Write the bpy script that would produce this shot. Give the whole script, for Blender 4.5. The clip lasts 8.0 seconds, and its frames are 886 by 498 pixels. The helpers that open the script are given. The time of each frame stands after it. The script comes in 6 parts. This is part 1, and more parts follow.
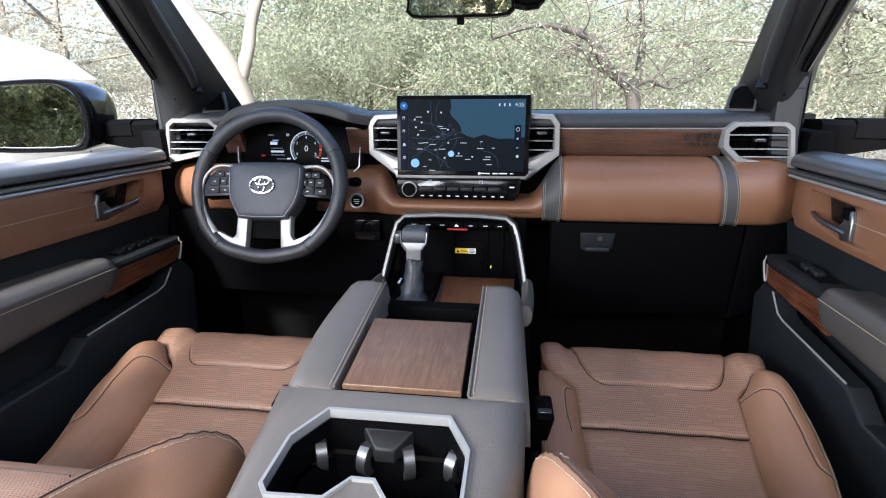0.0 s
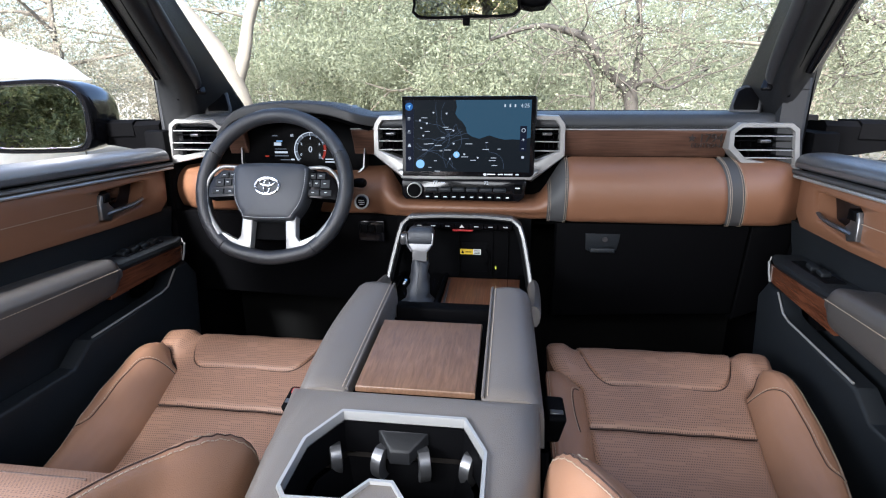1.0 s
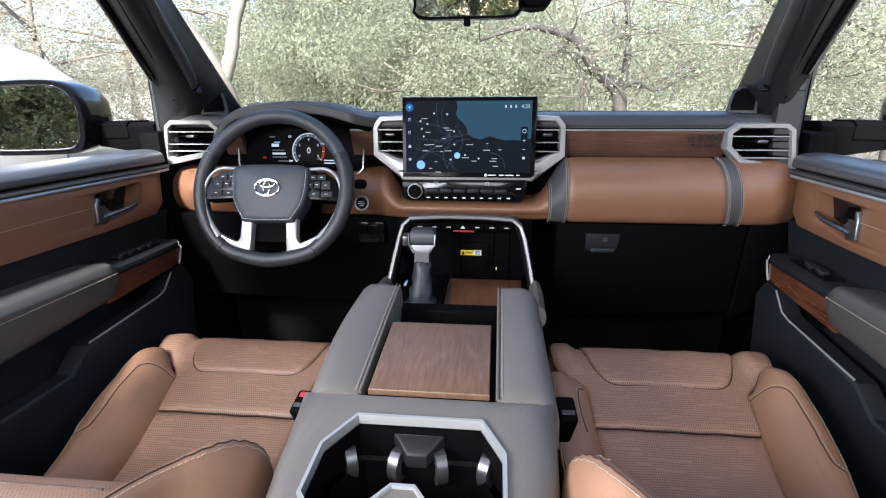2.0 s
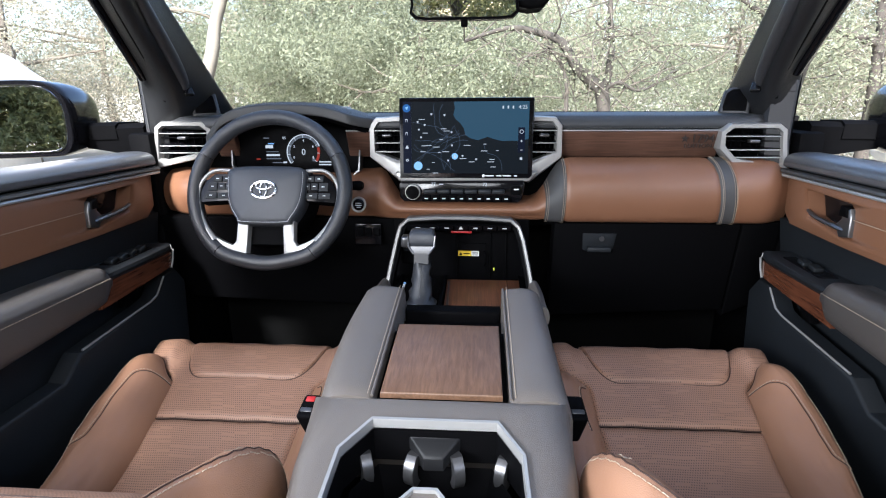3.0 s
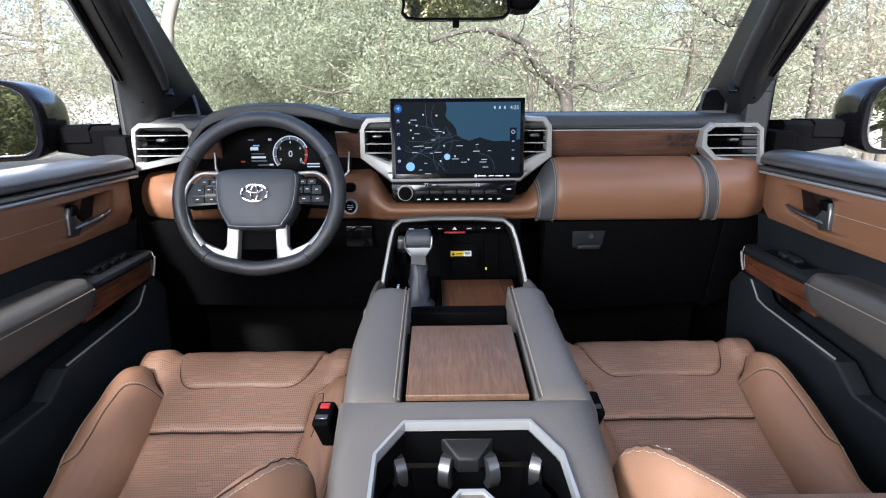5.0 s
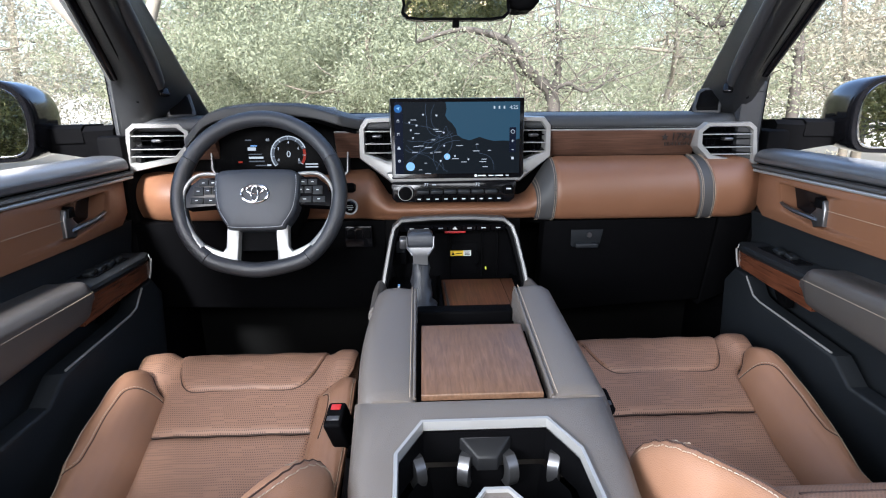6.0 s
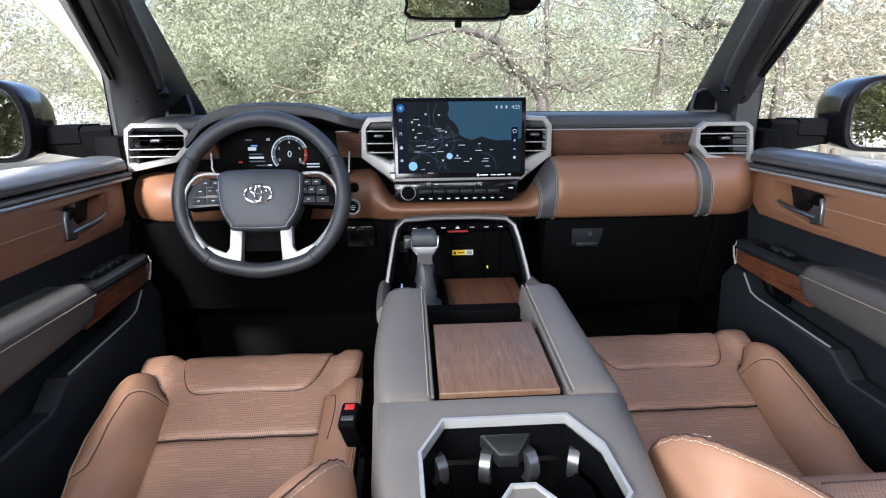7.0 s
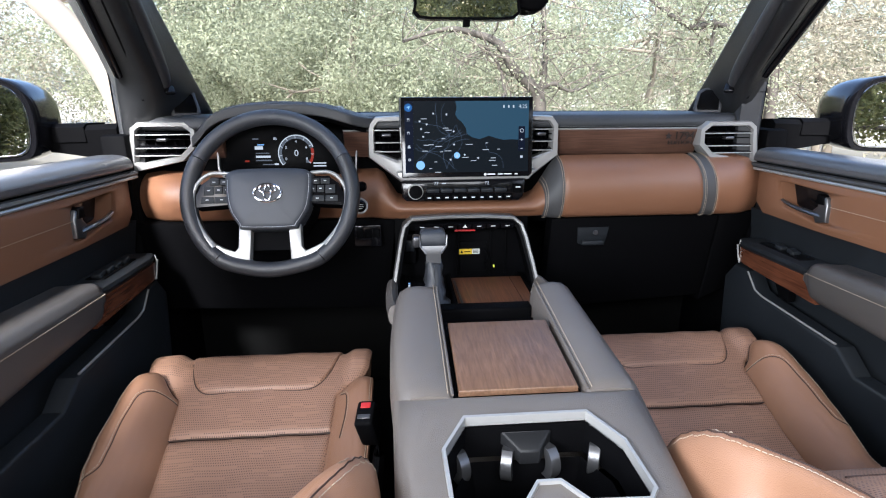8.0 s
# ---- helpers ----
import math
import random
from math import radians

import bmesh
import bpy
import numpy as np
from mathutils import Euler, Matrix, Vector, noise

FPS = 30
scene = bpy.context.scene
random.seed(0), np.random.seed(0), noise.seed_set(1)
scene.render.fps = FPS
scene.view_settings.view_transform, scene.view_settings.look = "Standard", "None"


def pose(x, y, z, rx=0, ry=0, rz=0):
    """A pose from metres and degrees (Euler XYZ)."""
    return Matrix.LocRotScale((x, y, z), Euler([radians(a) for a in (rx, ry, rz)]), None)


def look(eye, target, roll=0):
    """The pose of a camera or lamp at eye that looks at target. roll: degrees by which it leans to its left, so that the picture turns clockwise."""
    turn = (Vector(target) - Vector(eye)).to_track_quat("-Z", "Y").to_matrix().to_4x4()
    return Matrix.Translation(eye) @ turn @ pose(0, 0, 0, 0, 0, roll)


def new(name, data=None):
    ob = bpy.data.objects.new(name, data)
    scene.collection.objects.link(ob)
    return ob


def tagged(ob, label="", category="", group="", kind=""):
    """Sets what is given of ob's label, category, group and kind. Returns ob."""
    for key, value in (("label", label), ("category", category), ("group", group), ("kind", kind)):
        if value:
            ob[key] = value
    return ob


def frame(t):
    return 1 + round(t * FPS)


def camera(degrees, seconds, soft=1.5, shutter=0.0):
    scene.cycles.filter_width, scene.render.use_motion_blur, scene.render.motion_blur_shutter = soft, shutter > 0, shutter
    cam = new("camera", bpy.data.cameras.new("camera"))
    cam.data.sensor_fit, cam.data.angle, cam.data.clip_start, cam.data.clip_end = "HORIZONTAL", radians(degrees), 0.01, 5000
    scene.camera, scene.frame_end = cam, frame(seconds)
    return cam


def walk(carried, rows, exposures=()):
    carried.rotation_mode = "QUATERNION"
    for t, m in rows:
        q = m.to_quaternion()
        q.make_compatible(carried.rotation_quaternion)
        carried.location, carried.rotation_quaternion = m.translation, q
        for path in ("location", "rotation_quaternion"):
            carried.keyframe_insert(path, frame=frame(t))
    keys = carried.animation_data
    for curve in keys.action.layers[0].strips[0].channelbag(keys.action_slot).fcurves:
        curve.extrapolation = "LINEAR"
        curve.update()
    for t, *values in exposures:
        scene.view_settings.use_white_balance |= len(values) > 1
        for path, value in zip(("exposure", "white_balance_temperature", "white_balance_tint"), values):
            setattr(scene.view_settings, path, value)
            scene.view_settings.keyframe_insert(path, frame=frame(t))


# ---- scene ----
cam = camera(80.2, 8.0, soft=1.1)
EXPOSURE = 2.52
METRES, EYE, TILT, LEAN, TURN = 0.30, 1.15, -17.0, 0.5, 7.9
ROWS = [
    (0.0, 0.0, 0.0, 0.0, 0.0, 0.0, -0.0),
    (0.5, -0.0359, 0.0032, 0.0008, -0.16, 0.04, -0.0),
    (1.0, -0.0795, 0.0067, 0.0022, -0.47, 0.08, 0.06),
    (1.5, -0.136, 0.0126, 0.0042, -1.1, 0.11, 0.23),
    (3.0, -0.3257, 0.037, 0.0115, -3.8, 0.19, 1.05),
    (3.5, -0.397, 0.0458, 0.0137, -4.9, 0.19, 1.39),
    (4.0, -0.4694, 0.0551, 0.016, -6.0, 0.18, 1.73),
    (4.5, -0.539, 0.0641, 0.0187, -7.16, 0.16, 2.08),
    (6.0, -0.74, 0.0902, 0.0235, -9.92, 0.06, 2.87),
    (6.5, -0.8073, 0.0982, 0.0248, -10.69, 0.02, 3.07),
    (7.0, -0.8771, 0.1064, 0.026, -11.43, -0.03, 3.26),
    (7.5, -0.9387, 0.1138, 0.0263, -11.93, -0.07, 3.34),
    (8.0, -0.9923, 0.1196, 0.0267, -12.15, -0.1, 3.33),
]
walk(cam, [(t, pose(0.146, 0, EYE, TILT, LEAN, TURN) @ pose(METRES * x, METRES * y, METRES * z, 90 + pitch, roll, yaw)) for t, x, y, z, yaw, pitch, roll in ROWS],
     exposures=[(0.0, EXPOSURE, 5900, 10), (8.0, EXPOSURE, 5900, 10)])

# ---- world, sun ----
world = bpy.data.worlds.new("sky")
scene.world = world
world.use_nodes = True
wn = world.node_tree
sky = wn.nodes.new("ShaderNodeTexSky")
sky.sky_type, sky.sun_disc = "NISHITA", False
sky.sun_elevation, sky.sun_rotation = radians(38), radians(186)
sky.dust_density = 3.0
wn.nodes["Background"].inputs["Strength"].default_value = 0.12
wn.links.new(sky.outputs["Color"], wn.nodes["Background"].inputs["Color"])
sun_data = bpy.data.lights.new("sun", "SUN")
sun_data.energy, sun_data.angle, sun_data.color = 3.6, radians(8), (1.0, 0.96, 0.90)
sun = new("sun", sun_data)
# Added fill lamps: two in driver-side door openings, one under the closed roof
for where, aim, wide, high, watts in (((-0.80, 0.34, 1.21), (0.3, 0.36, 1.16), 0.76, 0.36, 1.4), ((-0.765, -0.50, 1.23), (0.3, -0.46, 0.95), 0.76, 0.42, 10.5), ((0, -0.50, 1.490), (0, -0.49, 0.6), 0.78, 0.6, 5.8)):
    data = bpy.data.lights.new("daylight_fill", "AREA")
    data.shape, data.size, data.size_y, data.energy, data.color = "RECTANGLE", wide, high, watts, (1.0, 0.98, 0.95)
    new("daylight_fill", data).matrix_world = look(where, aim)
sun.matrix_world = look((-1.0, -9, 7.0), (0, 0, 0))


# ---- materials ----
def material(name, colour, rough=0.5, metal=0.0, grain=0.0, grain_scale=600.0, vary=0.12, vary_scale=9.0, tint=None, coat=0.0, kind="noise", spec=0.5):
    """A surface with slow tonal variation, fine grain in relief and uneven gloss."""
    m = bpy.data.materials.new(name)
    m.use_nodes = True
    nt = m.node_tree
    b = nt.nodes["Principled BSDF"]
    b.inputs["Metallic"].default_value = metal
    b.inputs["Specular IOR Level"].default_value = spec
    b.inputs["Coat Weight"].default_value = coat
    b.inputs["Coat Roughness"].default_value = 0.08
    tc = nt.nodes.new("ShaderNodeTexCoord")
    big = nt.nodes.new("ShaderNodeTexNoise")
    big.inputs["Scale"].default_value, big.inputs["Detail"].default_value = vary_scale, 5
    nt.links.new(tc.outputs["Object"], big.inputs["Vector"])
    mix = nt.nodes.new("ShaderNodeMix")
    mix.data_type = "RGBA"
    lo = [c * (1 - vary) for c in colour]
    hi = tint or [min(1, c * (1 + vary)) for c in colour]
    mix.inputs["A"].default_value, mix.inputs["B"].default_value = (*lo, 1), (*hi, 1)
    nt.links.new(big.outputs["Fac"], mix.inputs["Factor"])
    nt.links.new(mix.outputs["Result"], b.inputs["Base Color"])
    rr = nt.nodes.new("ShaderNodeMapRange")
    rr.inputs["To Min"].default_value, rr.inputs["To Max"].default_value = rough * 0.85, min(1, rough * 1.15)
    nt.links.new(big.outputs["Fac"], rr.inputs["Value"])
    nt.links.new(rr.outputs["Result"], b.inputs["Roughness"])
    if grain:
        fine = nt.nodes.new("ShaderNodeTexVoronoi" if kind == "leather" else "ShaderNodeTexNoise")
        fine.inputs["Scale"].default_value = grain_scale
        nt.links.new(tc.outputs["Object"], fine.inputs["Vector"])
        bump = nt.nodes.new("ShaderNodeBump")
        bump.inputs["Strength"].default_value, bump.inputs["Distance"].default_value = grain, 0.0008
        nt.links.new(fine.outputs["Distance" if kind == "leather" else "Fac"], bump.inputs["Height"])
        nt.links.new(bump.outputs["Normal"], b.inputs["Normal"])
    return m


def perforated(name, colour, rough=0.5):
    """Leather pierced by rows of pinholes, spaced by the surface's own metres, with rows broken in short runs."""
    m = material(name, colour, rough, grain=0.25, kind="leather", vary=0.14)
    nt = m.node_tree
    b = nt.nodes["Principled BSDF"]
    uv = nt.nodes.new("ShaderNodeUVMap")
    sep = nt.nodes.new("ShaderNodeSeparateXYZ")
    nt.links.new(uv.outputs["UV"], sep.inputs["Vector"])

    def op(kind, a, c=None):
        n = nt.nodes.new("ShaderNodeMath")
        n.operation = kind
        for i, v in enumerate((a, c)):
            if v is None:
                continue
            if isinstance(v, (int, float)):
                n.inputs[i].default_value = v
            else:
                nt.links.new(v, n.inputs[i])
        return n.outputs[0]

    PITCH_X, PITCH_Y = 0.0042, 0.0050
    gx, gy = op("DIVIDE", sep.outputs["X"], PITCH_X), op("DIVIDE", sep.outputs["Y"], PITCH_Y)
    row = op("FLOOR", gy)
    gx = op("ADD", gx, op("MULTIPLY", row, 0.5))
    fx, fy = op("SUBTRACT", op("FRACT", gx), 0.5), op("SUBTRACT", op("FRACT", gy), 0.5)
    d = op("SQRT", op("ADD", op("MULTIPLY", fx, fx), op("MULTIPLY", fy, fy)))
    hole = op("LESS_THAN", d, 0.26)
    cell = nt.nodes.new("ShaderNodeCombineXYZ")
    nt.links.new(op("FLOOR", op("DIVIDE", gx, 6.0)), cell.inputs["X"])
    nt.links.new(row, cell.inputs["Y"])
    rnd = nt.nodes.new("ShaderNodeTexWhiteNoise")
    nt.links.new(cell.outputs["Vector"], rnd.inputs["Vector"])
    keep = op("LESS_THAN", rnd.outputs["Value"], 0.90)
    fac = op("MULTIPLY", hole, keep)
    fac = op("MULTIPLY", fac, 0.65)
    old = b.inputs["Base Color"].links[0].from_socket
    mix = nt.nodes.new("ShaderNodeMix")
    mix.data_type = "RGBA"
    nt.links.new(old, mix.inputs["A"])
    mix.inputs["B"].default_value = (0.02, 0.009, 0.006, 1)
    nt.links.new(fac, mix.inputs["Factor"])
    nt.links.new(mix.outputs["Result"], b.inputs["Base Color"])
    return m


def timber(name, dark, light, axis="X", rough=0.38):
    """Open-pored walnut: long streaks along one axis, fine pores, satin lacquer."""
    m = bpy.data.materials.new(name)
    m.use_nodes = True
    nt = m.node_tree
    b = nt.nodes["Principled BSDF"]
    tc = nt.nodes.new("ShaderNodeTexCoord")
    mp = nt.nodes.new("ShaderNodeMapping")
    mp.inputs["Scale"].default_value = (7, 150, 150) if axis == "X" else (150, 7, 150)
    nt.links.new(tc.outputs["Object"], mp.inputs["Vector"])
    streak = nt.nodes.new("ShaderNodeTexNoise")
    streak.inputs["Scale"].default_value, streak.inputs["Detail"].default_value, streak.inputs["Distortion"].default_value = 1.5, 8, 0.6
    nt.links.new(mp.outputs["Vector"], streak.inputs["Vector"])
    ramp = nt.nodes.new("ShaderNodeValToRGB")
    ramp.color_ramp.elements[0].position, ramp.color_ramp.elements[1].position = 0.3, 0.72
    ramp.color_ramp.elements[0].color, ramp.color_ramp.elements[1].color = (*dark, 1), (*light, 1)
    nt.links.new(streak.outputs["Fac"], ramp.inputs["Fac"])
    cloud = nt.nodes.new("ShaderNodeTexNoise")
    cloud.inputs["Scale"].default_value, cloud.inputs["Detail"].default_value = 14, 3
    nt.links.new(tc.outputs["Object"], cloud.inputs["Vector"])
    mul = nt.nodes.new("ShaderNodeMix")
    mul.data_type, mul.blend_type = "RGBA", "MULTIPLY"
    mul.inputs["Factor"].default_value = 0.55
    nt.links.new(ramp.outputs["Color"], mul.inputs["A"])
    nt.links.new(cloud.outputs["Fac"], mul.inputs["B"])
    nt.links.new(mul.outputs["Result"], b.inputs["Base Color"])
    pore = nt.nodes.new("ShaderNodeTexNoise")
    mp2 = nt.nodes.new("ShaderNodeMapping")
    mp2.inputs["Scale"].default_value = (40, 900, 900) if axis == "X" else (900, 40, 900)
    nt.links.new(tc.outputs["Object"], mp2.inputs["Vector"])
    nt.links.new(mp2.outputs["Vector"], pore.inputs["Vector"])
    pore.inputs["Scale"].default_value = 1.0
    bump = nt.nodes.new("ShaderNodeBump")
    bump.inputs["Strength"].default_value, bump.inputs["Distance"].default_value = 0.35, 0.0006
    nt.links.new(pore.outputs["Fac"], bump.inputs["Height"])
    nt.links.new(bump.outputs["Normal"], b.inputs["Normal"])
    b.inputs["Roughness"].default_value = rough
    return m


def glowing(name, colour, strength=1.0):
    m = bpy.data.materials.new(name)
    m.use_nodes = True
    b = m.node_tree.nodes["Principled BSDF"]
    b.inputs["Base Color"].default_value = (0.002, 0.002, 0.002, 1)
    b.inputs["Roughness"].default_value = 0.3
    b.inputs["Specular IOR Level"].default_value = 0.02
    b.inputs["Emission Color"].default_value = (*colour, 1)
    b.inputs["Emission Strength"].default_value = strength * 1.5 / 2 ** EXPOSURE
    return m


def leafy(name, a, c):
    m = bpy.data.materials.new(name)
    m.use_nodes = True
    nt = m.node_tree
    b = nt.nodes["Principled BSDF"]
    geo = nt.nodes.new("ShaderNodeNewGeometry")
    ramp = nt.nodes.new("ShaderNodeValToRGB")
    ramp.color_ramp.elements[0].color, ramp.color_ramp.elements[1].color = (*a, 1), (*c, 1)
    nt.links.new(geo.outputs["Random Per Island"], ramp.inputs["Fac"])
    nt.links.new(ramp.outputs["Color"], b.inputs["Base Color"])
    b.inputs["Roughness"].default_value = 0.8
    b.inputs["Specular IOR Level"].default_value = 0.12
    tr = nt.nodes.new("ShaderNodeBsdfTranslucent")
    nt.links.new(ramp.outputs["Color"], tr.inputs["Color"])
    mx = nt.nodes.new("ShaderNodeMixShader")
    mx.inputs["Fac"].default_value = 0.5
    nt.links.new(b.outputs["BSDF"], mx.inputs[1])
    nt.links.new(tr.outputs["BSDF"], mx.inputs[2])
    nt.links.new(mx.outputs["Shader"], nt.nodes["Material Output"].inputs["Surface"])
    return m


def glassy(name):
    m = bpy.data.materials.new(name)
    m.use_nodes = True
    b = m.node_tree.nodes["Principled BSDF"]
    b.inputs["Base Color"].default_value = (0.97, 0.99, 0.98, 1)
    b.inputs["Transmission Weight"].default_value = 1.0
    b.inputs["Roughness"].default_value = 0.0
    b.inputs["IOR"].default_value = 1.1
    return m


LEATHER = material("saddle brown leather", (0.252, 0.132, 0.078), 0.42, grain=0.35, kind="leather", grain_scale=700)
PERF = perforated("perforated saddle brown leather", (0.278, 0.155, 0.100), 0.48)
DASH_HIDE = material("dash saddle brown leather", (0.172, 0.081, 0.044), 0.4, grain=0.35, kind="leather", grain_scale=800)
TAUPE = material("grey brown leather", (0.110, 0.096, 0.085), 0.45, grain=0.35, kind="leather", grain_scale=800)
CHAR = material("charcoal leather", (0.045, 0.045, 0.046), 0.6, grain=0.35, kind="leather", grain_scale=800)
SOFT = material("charcoal soft plastic", (0.028, 0.030, 0.033), 0.5, grain=0.5, grain_scale=900)
SLATE = material("slate moulded plastic", (0.0095, 0.0115, 0.014), 0.55, grain=0.5, grain_scale=900, spec=0.3)
# base and gloss pulled very low: shade of footwells and recesses is in it
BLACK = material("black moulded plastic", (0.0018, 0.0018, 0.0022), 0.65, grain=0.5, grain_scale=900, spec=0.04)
GLOSS = material("gloss black plastic", (0.004, 0.004, 0.005), 0.12, vary=0.05, spec=0.2)
CARPET = material("black carpet", (0.003, 0.003, 0.003), 0.95, spec=0.1, grain=1.0, grain_scale=500)
SATIN = material("satin silver paint", (0.31, 0.307, 0.30), 0.34, metal=0.35, vary=0.05, grain=0.1, grain_scale=1500)
CHROME = material("bright chrome", (0.55, 0.55, 0.57), 0.1, metal=1.0, vary=0.03)
GUN = material("dark satin metal", (0.13, 0.13, 0.135), 0.32, metal=0.8, vary=0.06)
RIM_HIDE = material("black steering leather", (0.022, 0.023, 0.026), 0.42, grain=0.6, kind="leather", grain_scale=420)
HUB_HIDE = material("dark slate leather", (0.035, 0.038, 0.045), 0.45, grain=0.4, kind="leather", grain_scale=900)
THREAD = material("cream thread", (0.36, 0.29, 0.22), 0.7, vary=0.1)
# groove shadow of the seat seams as colour; also draws the tray joint
DARK_SEAM = material("dark seam", (0.035, 0.016, 0.01), 0.7)
BRUSHED = material("brushed aluminium", (0.23, 0.228, 0.225), 0.45, metal=0.8, vary=0.06, grain=0.15, grain_scale=1200)
WOOD_X = timber("walnut along the dash", (0.082, 0.040, 0.027), (0.18, 0.096, 0.066), "X")
WOOD_Y = timber("walnut along the console", (0.120, 0.062, 0.034), (0.195, 0.108, 0.063), "Y")
WOOD_T = timber("red brown walnut tray", (0.11, 0.042, 0.02), (0.29, 0.12, 0.06), "Y", 0.3)
WOOD_D = timber("dark walnut on the doors", (0.065, 0.022, 0.012), (0.17, 0.06, 0.03), "Y", 0.25)
MIRROR = material("silvered mirror", (0.92, 0.93, 0.94), 0.0, metal=1.0, vary=0.0)
GLASS = glassy("clear glass")
PAINT = material("black car paint", (0.004, 0.004, 0.005), 0.12, coat=0.25, vary=0.05)
RED = material("red plastic", (0.32, 0.014, 0.014), 0.4)
YELLOW = material("yellow label paper", (0.75, 0.5, 0.03), 0.5)
PAPER = material("white label paper", (0.7, 0.7, 0.68), 0.5)
SAIL = material("dark grey grained plastic", (0.026, 0.027, 0.030), 0.5, grain=0.5, grain_scale=900)
BELT = material("charcoal grained belt vinyl", (0.060, 0.062, 0.067), 0.34, grain=0.4, grain_scale=900, spec=0.9)
ARM_HIDE = material("dark taupe leather", (0.058, 0.053, 0.050), 0.45, grain=0.35, kind="leather", grain_scale=800)
# darkened copy of the slate plastic for the shaded web between cups
SHADE = material("shaded cup well plastic", (0.006, 0.0062, 0.007), 0.5, grain=0.4, grain_scale=900, spec=0.3)
PANEL = material("unlit display black", (0.0012, 0.0012, 0.0016), 0.35, vary=0.05, spec=0.03)
PILLAR = material("charcoal pillar plastic", (0.0105, 0.0110, 0.0120), 0.42, grain=0.5, grain_scale=900, spec=0.4)
HEADLINE = material("charcoal headlining", (0.06, 0.06, 0.06), 0.9, grain=0.6, grain_scale=700)
PRINT = material("white print", (0.6, 0.62, 0.64), 0.5)
ENGRAVE = material("burnt brown lettering", (0.012, 0.006, 0.004), 0.6)
TWIG = material("grey brown twigs", (0.085, 0.072, 0.058), 0.9, vary=0.3, vary_scale=4)
DARK_BARK = material("dark wet bark", (0.05, 0.042, 0.035), 0.9, grain=1.0, grain_scale=40, vary=0.4, vary_scale=6)
PALE_BARK = material("pale grey bark", (0.17, 0.148, 0.12), 0.9, grain=1.0, grain_scale=30, vary=0.35, vary_scale=5)
BARK = material("grey brown bark", (0.15, 0.128, 0.10), 0.9, grain=1.0, grain_scale=40, vary=0.4, vary_scale=6)
LEAF_A = leafy("pale green leaves", (0.180, 0.195, 0.128), (0.300, 0.312, 0.222))
LEAF_B = leafy("olive leaves", (0.165, 0.17, 0.108), (0.285, 0.283, 0.20))
LEAF_D = leafy("deep olive leaves", (0.17, 0.172, 0.07), (0.34, 0.33, 0.16))
LEAF_C = leafy("dry straw leaves", (0.245, 0.225, 0.165), (0.38, 0.352, 0.275))
SOIL = material("pale dry earth", (0.27, 0.245, 0.195), 0.95, grain=1.0, grain_scale=30, vary=0.3, vary_scale=0.6)
PALE = material("white painted roof", (0.8, 0.8, 0.78), 0.7, vary=0.06)
STONE = material("pale concrete", (0.55, 0.53, 0.49), 0.9, grain=0.6, grain_scale=60)


# ---- mesh tools ----
def finish(bm, sharp=38):
    bmesh.ops.recalc_face_normals(bm, faces=bm.faces)
    lim = radians(sharp)
    for f in bm.faces:
        f.smooth = True
    for e in bm.edges:
        if len(e.link_faces) == 2 and e.calc_face_angle(0) > lim:
            e.smooth = False


def part(name, bm, mat, parent=None, label="", sharp=38, kind=""):
    """Links a bmesh as one mesh object under its thing."""
    finish(bm, sharp)
    me = bpy.data.meshes.new(name)
    bm.to_mesh(me)
    bm.free()
    me.materials.append(mat)
    ob = new(name, me)
    if parent is not None:
        ob.parent = parent
        ob.matrix_parent_inverse = parent.matrix_world.inverted()
    if label or kind:
        tagged(ob, label, kind=kind)
    return ob


def thing(name, label, category, at=(0, 0, 0), group="", kind=""):
    ob = new(name)
    ob.empty_display_size = 0.02
    ob.matrix_world = Matrix.Translation(at)
    return tagged(ob, label, category, group, kind)


def rbox(lo, hi, r=0.004, seg=2, bm=None, m=None):
    """A box between two corners with rounded edges, optionally moved by m."""
    b = bmesh.new()
    bmesh.ops.create_cube(b, size=1)
    size = [hi[i] - lo[i] for i in range(3)]
    mid = [(hi[i] + lo[i]) / 2 for i in range(3)]
    bmesh.ops.transform(b, matrix=Matrix.Translation(mid) @ Matrix.Diagonal((*size, 1)), verts=b.verts)
    r = min(r, min(size) * 0.45)
    if r > 0:
        bmesh.ops.bevel(b, geom=b.edges[:], offset=r, segments=seg, affect="EDGES", profile=0.5)
    if m is not None:
        bmesh.ops.transform(b, matrix=m, verts=b.verts)
    return merge(bm, b)


def merge(bm, b):
    if bm is None:
        return b
    me = bpy.data.meshes.new("tmp")
    b.to_mesh(me)
    b.free()
    bm.from_mesh(me)
    bpy.data.meshes.remove(me)
    return bm


def loft(rings, closed=True, caps=True, bm=None):
    """Quads between rings of equal point counts."""
    b = bmesh.new()
    rows = [[b.verts.new(p) for p in ring] for ring in rings]
    n = len(rings[0])
    for a, c in zip(rows, rows[1:]):
        for i in range(n if closed else n - 1):
            j = (i + 1) % n
            b.faces.new((a[i], a[j], c[j], c[i]))
    if caps and closed:
        b.faces.new(rows[0][::-1])
        b.faces.new(rows[-1])
    return merge(bm, b)


